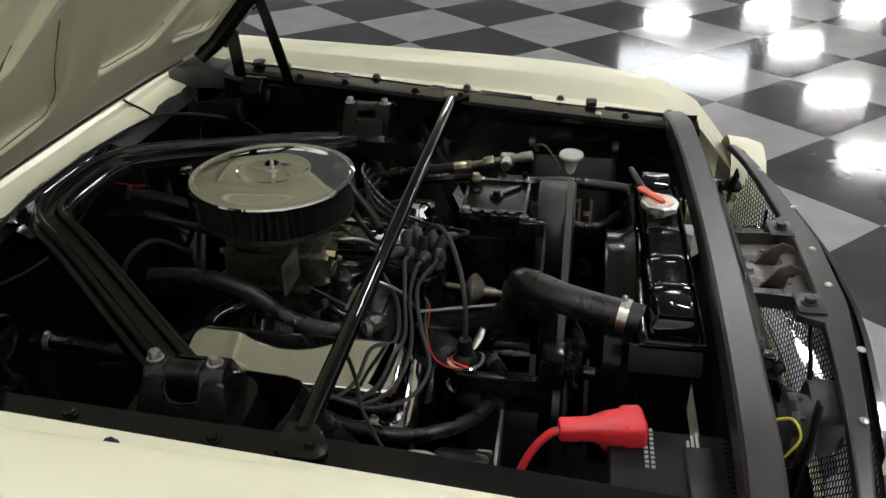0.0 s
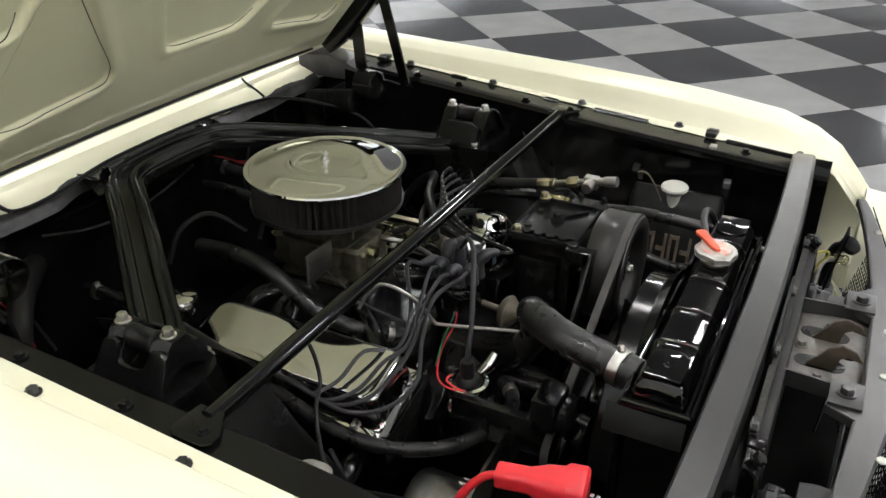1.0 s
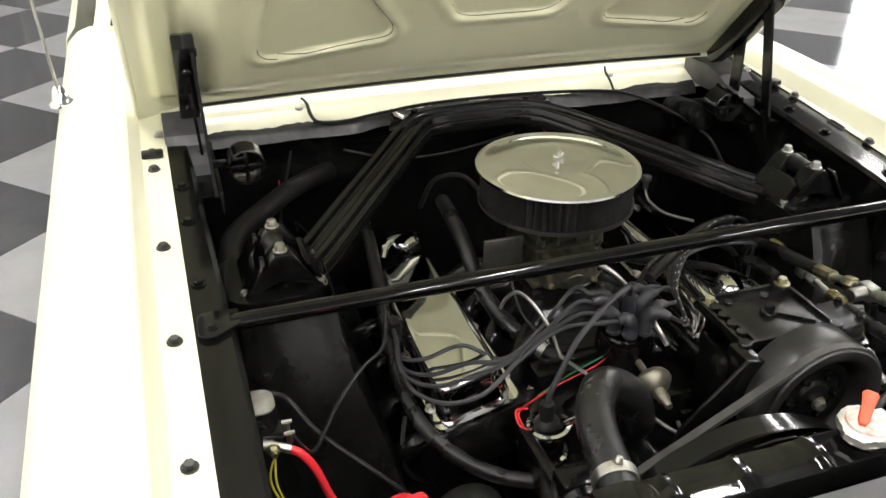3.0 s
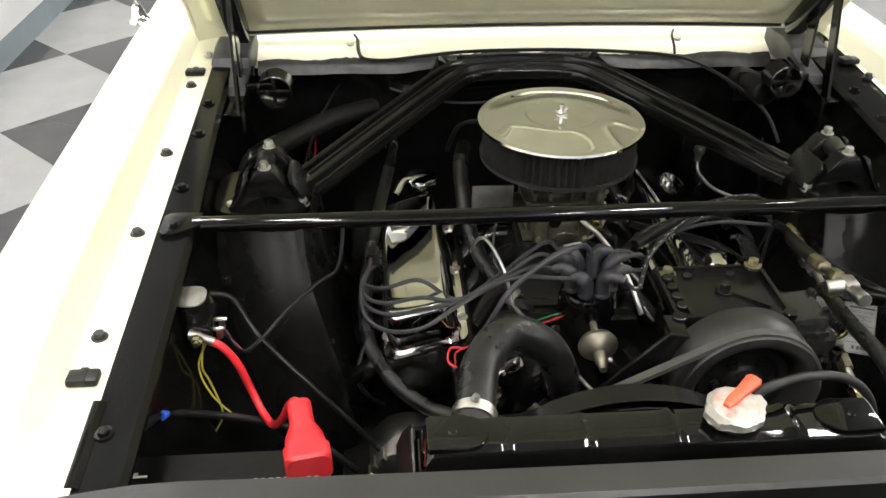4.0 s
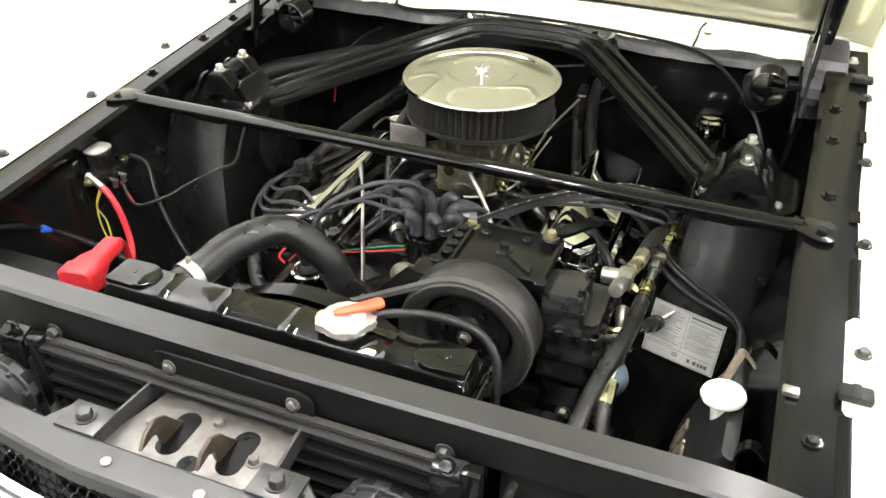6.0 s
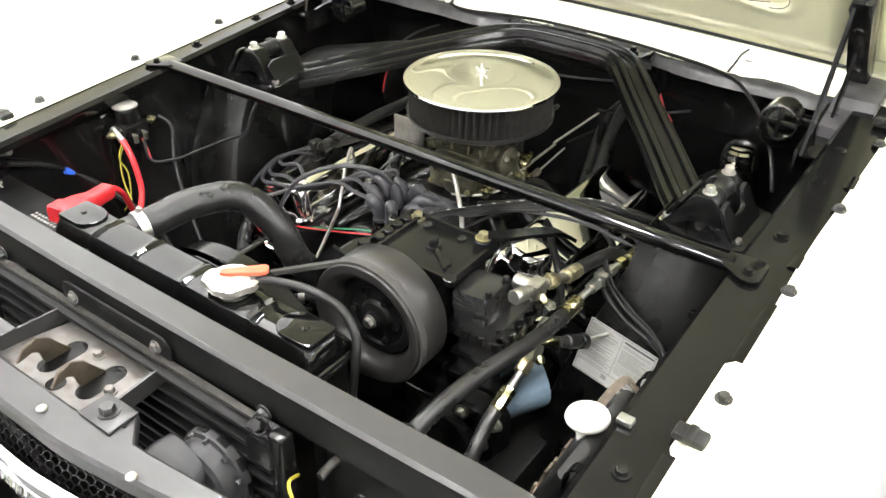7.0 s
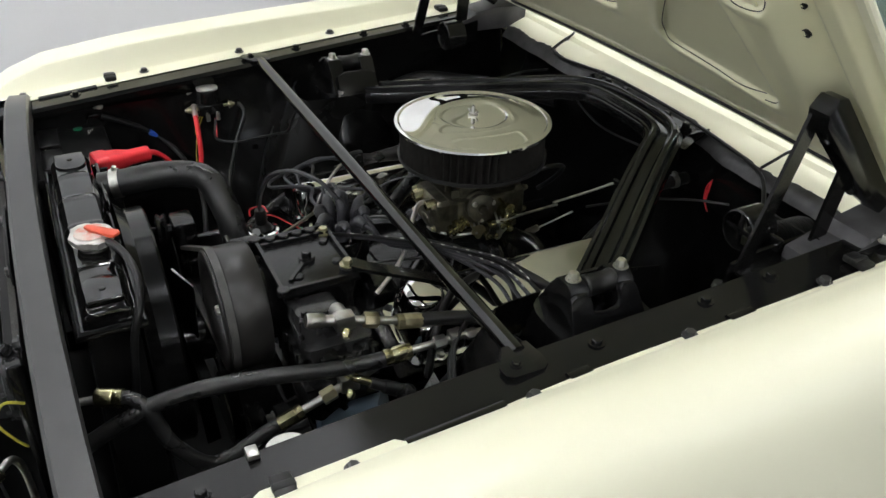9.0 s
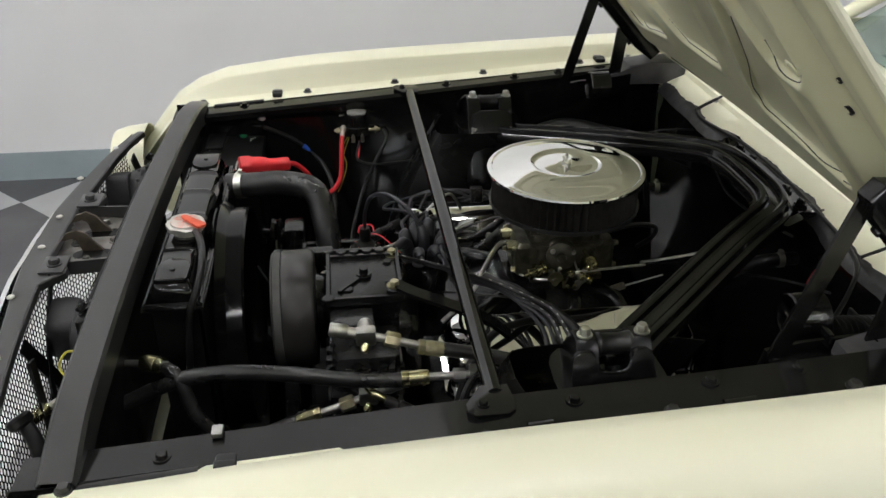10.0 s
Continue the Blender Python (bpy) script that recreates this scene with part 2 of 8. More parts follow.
def sheet(bm, rows, thick=0.0):
    """A surface through rows of points; with thick, given a depth along its normals."""
    vs = [[bm.verts.new(p) for p in row] for row in rows]
    fs = []
    for p, q in zip(vs, vs[1:]):
        for i in range(len(p) - 1):
            fs.append(bm.faces.new((p[i], p[i + 1], q[i + 1], q[i])))
    if thick:
        bmesh.ops.recalc_face_normals(bm, faces=fs)
        bmesh.ops.solidify(bm, geom=fs, thickness=thick)
    return bm


def bolt_bm(bm, at, axis=(0, 0, 1), r=0.008, h=0.007, washer=1.5):
    a, b, d = frame_of(axis)
    c = Vector(at)
    lathe(bm, c, d, [(0, 0), (r * washer, 0), (r * washer, 0.002), (r * 1.02, 0.0022)], 14)
    lathe(bm, c + d * 0.002, d, [(r, 0), (r, h * 0.8), (r * 0.85, h), (0, h)], 6)
    return bm


def N():
    return bmesh.new()


# ---- the room ----
def room():
    top, x0, x1, y0, y1 = 4.4, -2.25, 27.0, -9.5, 11.0
    for nm, b, lab in (("wall_west", (x0 - 0.15, x0, y0, y1, 0, top), "light grey painted showroom wall beside the car"),
                       ("wall_east", (x1, x1 + 0.15, y0, y1, 0, top), "light grey painted far showroom wall"),
                       ("wall_south", (x0 - 0.15, x1 + 0.15, y0 - 0.15, y0, 0, top), "light grey painted showroom wall"),
                       ("wall_north", (x0 - 0.15, x1 + 0.15, y1, y1 + 0.15, 0, top), "light grey painted showroom wall")):
        tagged(part(nm, box(N(), *b), WALL), lab, "wall", kind="structure")
    tagged(part("ceiling", box(N(), x0 - 0.15, x1 + 0.15, y0 - 0.15, y1 + 0.15, top, top + 0.1), CEIL), "plain pale showroom ceiling", "ceiling", kind="structure")
    bm = N()
    prism(bm, [(x0, 0), (x0 + 0.012, 0), (x0 + 0.007, 0.012), (x0 + 0.006, 0.125), (x0 + 0.003, 0.13), (x0, 0.13)], "y", y0, y1)
    tagged(part("baseboard", bm, BASE), "blue-grey vinyl skirting along the wall", "skirting", kind="structure")
    # only the first, bright pane is an inferred window; dim ones are added
    wn = 0
    for x0w, x1w, k in ((11.2, 15.4, 1), (15.6, 17.8, 0), (18.05, 23.4, 0), (23.65, 26.9, 0)):
        wn += 1
        w = tagged(part("window_%d" % wn, box(N(), x0w - 0.1, x1w + 0.1, y1 - 0.02, y1 - 0.005, 0.6, 4.3), BASE), "wide glowing pane with a grey frame, placed for the floor's reflections", "window", kind="structure")
        part("pane", box(N(), x0w, x1w, y1 - 0.03, y1 - 0.024, 0.7, 4.2), WINDOW if k else DIM_PANE, w)
    # further added panes, with no known window here, to lift the floor's reflection
    for y0w, y1w in ((1.6, 4.6), (4.85, 7.8), (8.05, 10.9)):
        wn += 1
        w = tagged(part("window_%d" % wn, box(N(), x1 - 0.02, x1 - 0.005, y0w - 0.1, y1w + 0.1, 1.2, 4.3), BASE), "wide glowing pane with a grey frame, placed for the floor's reflections", "window", kind="structure")
        part("pane", box(N(), x1 - 0.03, x1 - 0.024, y0w, y1w, 1.3, 4.2), DIM_PANE, w)
    fl = tagged(part("floor", box(N(), x0, x1, y0, y1, -0.1, -0.004), GROUT), "glossy grey checkered showroom floor", "floor", kind="structure")
    return fl


FLOOR = room()


# ---- the car's shell ----
CAR = thing("car", (0, 0.8, 0), "cream classic coupe with its hood propped open on a checkered floor", "car")


def F(y):
    """Height of the fender flange along the hood opening."""
    return 0.898 + 0.075 * y


def crown(y):
    return float(np.interp(y, [-0.74, -0.70, -0.66, -0.61, -0.55, -0.47, -0.26, 0.0, 0.35, 0.7, 1.2], [0.70, 0.75, 0.80, 0.858, 0.895, 0.923, 0.949, 0.963, 0.975, 0.988, 1.0]))


def fender(s):
    bm = N()
    rows = []
    ys = [-0.715, -0.70, -0.68, -0.66, -0.635, -0.61, -0.58, -0.55, -0.51, -0.47, -0.42, -0.37, -0.36, -0.3, -0.22, -0.195, -0.185, -0.14, -0.05, 0.05, 0.15, 0.25, 0.35, 0.45, 0.55, 0.66, 0.78, 0.92, 1.1, 1.3]
    for y in ys:
        c = crown(y)
        f = min(F(y), c - 0.03)
        top = c - f - 0.007
        inner = float(np.interp(y, [-0.6, -0.37, -0.36, -0.195, -0.185, -0.05, 0.03, 0.08, 0.21, 0.35, 0.5], [0.700, 0.700, 0.694, 0.695, 0.704, 0.7095, 0.709, 0.706, 0.712, 0.716, 0.720])) if s > 0 else 0.680
        # the driver side rolls over more softly above its inner wall
        crease = ((0.742, f + top * 0.42), (0.7535, f + top * 0.78), (0.7565, f + top * 0.83), (0.761, f + top * 0.87), (0.774, c - 0.007)) if s > 0 else ((0.738, f + top * 0.52), (0.746, f + top * 0.94), (0.748, f + top * 0.99), (0.751, f + top * 1.02), (0.768, c - 0.003))
        rows.append([Vector((s * x, y, z)) for x, z in (
            (inner, f), (0.7225, f + 0.001), (0.7275, f + 0.003), (0.731, f + 0.008), *crease,
            (0.797, c + 0.002), (0.825, c - 0.001), (0.855, c - 0.012), (0.882, c - 0.038), (0.896, c - 0.08), (0.903, c - 0.15), (0.905, 0.62), (0.90, 0.54), (0.885, 0.46))])
    sheet(bm, rows, 0.0015)
    ob = part("fender", bm, CREAM, CAR, "cream painted front fender", angle=32)
    # bolts and rubber stops along the flange
    for y in (-0.255, -0.02, 0.222, 0.49) if s < 0 else (-0.255, -0.013, 0.228, 0.47):
        bm = N()
        bolt_bm(bm, (0.7165 if s > 0 else -0.708, y, F(y) + 0.001), (0, 0, 1), 0.0082, 0.007, 1.4)
        part("bolt", bm, BAR_GREY, ob)
    bm = N()
    bolt_bm(bm, (s * 0.69, 0.62, F(0.62) + 0.006), (0, 0, 1), 0.007, 0.008, 1.6)
    part("bolt", bm, STEEL, ob, "bare steel bolt head")
    bm = N()
    bolt_bm(bm, (s * 0.705, -0.53, F(-0.53) + 0.001), (0, 0, 1), 0.0082, 0.007, 1.4)
    part("bolt", bm, BAR_GREY, ob)
    for y in (-0.335, 0.545):
        bm = N()
        box(bm, s * 0.708 - 0.020, s * 0.708 + 0.020, y - 0.013, y + 0.013, F(y), F(y) + 0.012, 0.004)
        box(bm, s * 0.708 - 0.006, s * 0.708 + 0.006, y - 0.014, y + 0.014, F(y) + 0.003, F(y) + 0.0135, 0.003)
        part("rubber_stop", bm, RUBBER, ob, "black rubber hood stop")
    return ob


def apron(s):
    """Black inner apron: a flange under the fender lip and the sheet wall below it, swelling over the wheel."""
    bm = N()
    rows = []
    ys = [-0.60, -0.52, -0.45, -0.38, -0.3, -0.2, -0.1, -0.02, 0.05, 0.12, 0.2, 0.3, 0.4, 0.5, 0.6, 0.70]
    for y in ys:
        f = F(y) - 0.003
        w = float(np.interp(y, [-0.6, -0.35, -0.2, -0.07, 0.0, 0.1, 0.3, 0.45, 0.7], [0.622, 0.622, 0.622, 0.622, 0.624, 0.628, 0.633, 0.636, 0.636]))
        o = float(np.interp(y, [-0.6, -0.42, -0.3, -0.2, 0.0], [0.055, 0.055, 0.035, 0.015, 0.005]))
        bul = float(np.interp(y, [-0.6, -0.3, -0.1, 0.05, 0.3, 0.45, 0.7], [0.0, 0.01, 0.05, 0.10, 0.10, 0.03, 0.0]))
        rows.append([Vector((s * x, y, z)) for x, z in (
            (0.724 if s > 0 else 0.702, f), (0.672, f), (w + 0.008, f - 0.001), (w, f - 0.008), (w + 0.002, f - 0.022), (w + o, f - 0.045), (w + o - 0.004 - bul * 0.15, f - 0.12), (w + o - 0.016 - bul * 0.45, f - 0.22), (w + o - 0.03 - bul * 0.9, f - 0.33),
            (w + o - 0.06 - bul * 1.2, f - 0.42), (w + o - 0.10 - bul * 1.2, f - 0.50), (w + o - 0.12 - bul * 1.2, f - 0.60))])
    sheet(bm, rows, 0.0015)
    ob = part("inner_apron", bm, BLACK, CAR, "satin black inner fender apron", angle=22)
    for ya, yb, xo in ((-0.56, -0.37, 0.706), (-0.184, -0.05, 0.7135), (0.045, 0.078, 0.7105), (0.30, 0.342, 0.7185)) if s > 0 else ((-0.50, -0.37, 0.688),):
        bm = N()
        ys = np.linspace(ya, yb, 9)
        sheet(bm, [[Vector((x, y, F(y) + z)) for y in ys] for x, z in ((xo * s - 0.016 * s, -0.002), (xo * s - 0.012 * s, 0.0008), (xo * s - 0.003 * s, 0.0014), (xo * s, 0.0012))], 0.001)
        part("flange_strip", bm, BLACK, ob)
    for y in (0.115, 0.30, -0.42, 0.42):
        bm = N()
        bolt_bm(bm, (s * 0.664, y, F(y) - 0.003), (0, 0, 1), 0.0075, 0.0055, 1.6)
        part("bolt", bm, BLACK_CAST, ob)
    return ob


def tower(s):
    """Shock tower with its cap, bolts and bridge."""
    bm = N()
    rows = []
    for k in range(9):
        t = k / 8
        z = 0.845 - 0.40 * t
        cx, w, d = 0.545 - 0.06 * t, 0.085 + 0.07 * t, 0.085 + 0.05 * t
        ring = []
        for i in range(20):
            a = 2 * math.pi * i / 20
            ring.append(Vector((s * (cx - w * math.copysign(abs(math.cos(a)) ** 0.6, math.cos(a))), 0.205 + d * math.copysign(abs(math.sin(a)) ** 0.6, math.sin(a)), z - 0.0)))
        ring.append(ring[0].copy())
        rows.append(ring)
    sheet(bm, rows)
    bm.faces.new([v for v in bm.verts][:20])
    bmesh.ops.remove_doubles(bm, verts=bm.verts, dist=0.0005)
    ob = part("shock_tower", bm, BLACK, CAR, "satin black shock tower")
    # the cap: a bridged cover with a hump over the damper
    cap = part("tower_cap", tower_cap_bm(s), SADDLE, ob, "black steel shock tower cap", angle=28)
    bm = N()
    lathe(bm, (s * 0.534, 0.1815, 0.8955), (0, 1, 0), [(0, 0), (0.017, 0), (0.018, 0.002), (0.018, 0.007), (0.0165, 0.009), (0.0165, 0.044), (0.018, 0.046), (0.018, 0.051), (0.017, 0.053), (0, 0.053)], 28)
    part("bushing", bm, RUBBER, cap, "black rubber damper bushing")
    for x, y, z, mt in ((0.530, 0.165, 0.911, STEEL), (0.530, 0.251, 0.911, STEEL), (0.594, 0.155, 0.838, STEEL), (0.468, 0.162, 0.838, STEEL), (0.468, 0.25, 0.838, STEEL)):
        bm = N()
        bolt_bm(bm, (s * x, y, z), (0, 0, 1), 0.0085, 0.011, 1.4)
        part("bolt", bm, mt, cap, "bare steel bolt head")
    return ob


def tower_cap_bm(s):
    """A cast saddle on a spreading foot: two arched ears with bolts, an outer plate with a U-shaped opening and a closed inner plate."""
    bm = N()
    pts = []
    for i in range(24):
        a = 2 * math.pi * i / 24
        pts.append((s * (0.532 + 0.074 * math.copysign(abs(math.cos(a)) ** 0.7, math.cos(a))), 0.208 + 0.080 * math.copysign(abs(math.sin(a)) ** 0.7, math.sin(a))))
    prism(bm, pts, "z", 0.826, 0.836, 0.002)
    c = 0.208
    ear = [(-0.072, 0.834), (-0.064, 0.841), (-0.048, 0.856), (-0.030, 0.888), (-0.022, 0.904), (-0.013, 0.911), (0.013, 0.911), (0.022, 0.904), (0.030, 0.888), (0.048, 0.856), (0.064, 0.841), (0.072, 0.834),
           (0.048, 0.836), (0.036, 0.849), (0.022, 0.861), (0.009, 0.866), (-0.009, 0.866), (-0.022, 0.861), (-0.036, 0.849), (-0.048, 0.836)]
    for y0, y1 in ((0.148, 0.182), (0.228, 0.262)):
        prism(bm, [(s * (0.528 + x), z) for x, z in ear], "y", y0, y1, 0.0035)
    left = [(-0.074, 0.822), (-0.073, 0.850), (-0.070, 0.886), (-0.066, 0.899), (-0.058, 0.905), (-0.042, 0.905), (-0.037, 0.900)]
    right = [(0.021, 0.900), (0.026, 0.905), (0.040, 0.905), (0.048, 0.899), (0.052, 0.886), (0.055, 0.850), (0.056, 0.822)]
    u = [(-0.008 - 0.028 * math.copysign(abs(math.cos(math.pi * k / 10)) ** 0.45, math.cos(math.pi * k / 10)), 0.890 - 0.018 * math.sin(math.pi * k / 10)) for k in range(11)]
    ring = [(c + y, z) for y, z in left + u + right]
    for d in (-1, 1):
        cast = N()
        prism(cast, ring if d > 0 else [(c - 0.050, 0.838), (c - 0.048, 0.880), (c - 0.03, 0.888), (c + 0.03, 0.888), (c + 0.048, 0.880), (c + 0.050, 0.838)], "x", -0.004, 0.004, 0.0015)
        for v in cast.verts:
            v.co.x = s * (0.528 + d * (0.034 + 0.58 * max(0.0, 0.895 - v.co.z))) + v.co.x
        me = bpy.data.meshes.new("cast")
        cast.to_mesh(me)
        cast.free()
        bm.from_mesh(me)
        bpy.data.meshes.remove(me)
    # the damper stem in the opening, and a rolled bead round the foot; the bushing lies across above
    lathe(bm, (s * 0.530, c, 0.832), (0, 0, 1), [(0, 0), (0.024, 0), (0.024, 0.010), (0.018, 0.012), (0.018, 0.022), (0.008, 0.024), (0.008, 0.040), (0, 0.041)], 20)
    tube(bm, [(x, y, 0.836) for x, y in pts + pts[:2]], 0.0035, 6, 2)
    return bm


def radiator_support():
    bm = N()
    xs = np.linspace(-0.70, 0.70, 29)

    def zt(x):
        return 0.900 - 0.010 * (abs(x) / 0.7) ** 2 - 0.022 * max(0.0, (abs(x) - 0.56) / 0.14) ** 1.5
    rows, lip = [], []
    for x in xs:
        z = zt(x)
        y0 = -0.562 - 0.018 * (1 - (x / 0.7) ** 2)
        rows.append([Vector((x, y, zz)) for y, zz in ((y0 + 0.045, z - 0.055), (y0 + 0.046, z - 0.008), (y0 + 0.042, z - 0.001), (y0 + 0.003, z + 0.001), (y0 - 0.002, z - 0.004))])
        lip.append([Vector((x, y, zz)) for y, zz in ((y0 - 0.0022, z - 0.0045), (y0 - 0.004, z - 0.03), (y0 - 0.005, z - 0.052), (y0 + 0.004, z - 0.056))])
    sheet(bm, rows, 0.002)
    bar = part("radiator_support", bm, BAR_GREY, CAR, "worn black-grey radiator support bar", angle=30)
    # the same bar: flat black stands for shade on its forward-facing lip
    part("front_lip", sheet(N(), lip, 0.002), BLACK_FLAT, bar, "folded front lip of the bar, its shade put into a darker colour", angle=30)
    for x, y, z in ((-0.101, -0.5885, 0.858), (0.079, -0.5885, 0.862), (0.274, -0.5885, 0.858), (-0.29, -0.5885, 0.86)):
        bm = N()
        bolt_bm(bm, (x, y, z), (0, -1, 0), 0.008, 0.008, 1.5)
        part("bolt", bm, BAR_GREY, bar, "painted bolt head")
    # side panels beside the radiator
    for s in (-1, 1):
        bm = N()
        box(bm, min(s * 0.64, s * 0.33), max(s * 0.64, s * 0.33), -0.545, -0.540, 0.40, 0.85)
        part("side_panel", bm, BLACK_FLAT, bar)
    bm = N()
    box(bm, -0.64, 0.64, -0.58, -0.52, 0.36, 0.41, 0.005)
    part("lower_rail", bm, BLACK_FLAT, bar)
    return bar


def cowl_edge(x):
    """Front edge of the cowl: set back behind the brace, further forward beside it."""
    t = max(0.0, min(1.0, (abs(x) - 0.19) / 0.10))
    return 0.718 - 0.024 * t * t * (3 - 2 * t)


def firewall():
    xs = np.linspace(-0.70, 0.70, 57)
    bm = N()
    sheet(bm, [[Vector((x, y if y else cowl_edge(x) + 0.004, z)) for x in xs] for y, z in ((0, 0.892), (0.735, 0.880), (0.745, 0.82), (0.735, 0.78), (0.74, 0.74), (0.755, 0.66), (0.75, 0.55), (0.72, 0.42), (0.70, 0.25))], 0.002)
    part("firewall", bm, BLACK, CAR, "black firewall with a pressed ridge", angle=25)
    bm = N()
    sheet(bm, [[Vector((x, max(y, cowl_edge(x) + d) if y else cowl_edge(x) + d, z)) for x in np.linspace(-0.76, 0.76, 61)] for y, d, z in ((0, 0.0, 0.895), (0, 0.002, 0.901), (0, 0.008, 0.905), (0, 0.026, 0.914), (0.752, 0.032, 0.926), (0.758, 0.036, 0.936), (0.80, 0.06, 0.944), (0.92, 0.1, 0.947), (1.05, 0.1, 0.957), (1.25, 0.1, 0.985))], 0.0015)
    part("cowl", bm, CREAM, CAR, "cream painted cowl panel", angle=30)
    bm = N()
    rnd = random.Random(7)
    xs = np.linspace(-0.60, 0.60, 121)
    rag = [0.005 * rnd.random() + 0.004 * math.sin(i * 0.37) + 0.003 * math.sin(i * 0.13) for i in range(121)]
    sheet(bm, [[Vector((x, cowl_edge(x) + y + k * rag[i], z + k * 0.35 * rag[i])) for i, x in enumerate(xs)] for y, z, k in ((-0.014, 0.881, 0.3), (-0.010, 0.889, 0.2), (-0.003, 0.900, 0), (0.002, 0.9045, 0.5), (0.007, 0.9075, 1.0))], 0.0015)
    part("cowl_flange", bm, SEALER, CAR, "worn grey-black sealer along the cowl flange", angle=30)


HOOD_O, HOOD_A = Vector((0, 0.722, 0.966)), radians(49)
HOOD_D = Vector((0, -math.cos(HOOD_A), math.sin(HOOD_A)))
HOOD_N = Vector((0, -math.sin(HOOD_A), -math.cos(HOOD_A)))


def hood_at(x, s, h=0.0):
    h -= 0.016 * (1 - (x / 0.73) ** 2)
    return HOOD_O + Vector((x, 0, 0)) + HOOD_D * s + HOOD_N * h


def hood():
    L, W = 1.17, 0.728

    def smooth(v, a, b):
        t = max(0.0, min(1.0, (v - a) / (b - a)))
        return t * t * (3 - 2 * t)

    def inside(px, ps, pts, r):
        """Depth of a point inside a convex outline, with its corners rounded by r."""
        e, near = [], 9.0
        for (xa, sa), (xb, sb) in zip(pts, pts[1:] + pts[:1]):
            l = math.hypot(xb - xa, sb - sa)
            e.append(((xb - xa) * (ps - sa) - (sb - sa) * (px - xa)) / l)
            k = max(0.0, min(1.0, ((px - xa) * (xb - xa) + (ps - sa) * (sb - sa)) / (l * l)))
            near = min(near, math.hypot(px - xa - k * (xb - xa), ps - sa - k * (sb - sa)))
        return r + min(e) if min(e) > 0 else r - near
    pockets = ([(0.260, 0.268), (0.462, 0.236), (0.436, 0.50), (0.420, 0.53)], [(-0.085, 0.315), (0.085, 0.315), (0.36, 0.83), (-0.36, 0.83)], [(0.515, 0.485), (0.545, 0.485), (0.555, 0.84), (0.47, 0.84)], [(-0.56, 0.93), (0.56, 0.93), (0.56, L - 0.13), (-0.56, L - 0.13)])

    def relief(x, s):
        """Depth of the stamped inner panel towards the engine: a rolled rim, ribs and shallow pockets."""
        ax = abs(x)
        rim = 0.004 + 0.036 * smooth(s, 0.012, 0.135) * smooth(W - ax, 0.10, 0.17) * smooth(L - s, 0.06, 0.10) + 0.012 * smooth(W - ax, 0.03, 0.05) * smooth(0.10 - (W - ax), 0.0, 0.02) * smooth(s, 0.05, 0.08)
        dip = max(inside(ax, s, p, 0.03) for p in pockets)
        return rim - 0.008 * smooth(dip, -0.002, 0.004) + 0.004 * smooth(dip, -0.035, -0.008) * smooth(-dip, 0.0, 0.004)
    bm = N()
    xs = np.linspace(-W + 0.004, W - 0.004, 321)
    ss = np.concatenate((np.linspace(0.004, 0.56, 150), np.linspace(0.565, L - 0.004, 90)))
    sheet(bm, [[hood_at(x, s, relief(x, s)) for x in xs] for s in ss])
    hd = part("hood", bm, CREAM_DULL, CAR, "cream stamped underside of the propped open hood", angle=70)
    bm = N()
    sheet(bm, [[hood_at(x, s, -0.012 * (1 - (x / W) ** 2) + (0.006 if i in (0, 24) else 0) + (0.008 if j in (0, 20) else 0)) for i, x in enumerate(np.linspace(-W, W, 25))] for j, s in enumerate(np.linspace(-0.004, L, 21))], 0.001)
    part("hood_skin", bm, CREAM, hd, "glossy cream outer hood skin")
    bm = N()
    for rim in ([(-W, 0), (-W, L)], [(-W, L), (W, L)], [(W, L), (W, 0)], [(x, 0) for x in np.linspace(W, -W, 13)]):
        tube(bm, [hood_at(x, s, 0.004) for x, s in rim], 0.006, 8)
    part("hood_hem", bm, CREAM, hd)
    # the RUBBER discs stand for dark open holes; only cream ones are plugs
    for x, s, r, mt in ((-0.611, 0.461, 0.005, RUBBER), (-0.601, 0.411, 0.008, RUBBER), (-0.535, 0.467, 0.016, CREAM_DULL), (0.611, 0.461, 0.005, RUBBER), (0.601, 0.411, 0.008, RUBBER), (0.535, 0.467, 0.016, CREAM_DULL)):
        bm = N()
        p = hood_at(x, s, relief(x, s))
        lathe(bm, p - HOOD_N * 0.002, HOOD_N, [(0, 0.003), (r * 0.7, 0.003), (r * 0.8, 0.0045), (r * 0.95, 0.004), (r, 0.0)], 20)
        part("plug", bm, mt, hd)
    # dark seams where the inner panel meets the skin round the pockets
    for side in (-1, 1):
        for pts in ([(0.452, 0.212), (0.400, 0.2145), (0.345, 0.224), (0.285, 0.234), (0.250, 0.240), (0.234, 0.252), (0.231, 0.272), (0.250, 0.310), (0.300, 0.382), (0.352, 0.455), (0.385, 0.502)],
                    [(0.452, 0.206), (0.474, 0.208), (0.488, 0.222), (0.4915, 0.240)],
                    [(0.492, 0.50), (0.490, 0.478), (0.500, 0.459), (0.520, 0.454), (0.548, 0.455), (0.566, 0.464), (0.574, 0.484)],
                    [(0.0, 0.2855), (0.06, 0.2855), (0.092, 0.288), (0.108, 0.300), (0.122, 0.325)]):
            bm = N()
            tube(bm, [hood_at(side * x, s, relief(x, s) + 0.0002) for x, s in pts], 0.0009, 6, 5)
            part("seam", bm, RUBBER, hd, "dark seam round a stamped pocket")
    bm = N()
    tube(bm, [hood_at(x, 0.004, 0.004) for x in np.linspace(-0.62, 0.62, 9)], 0.005, 8)
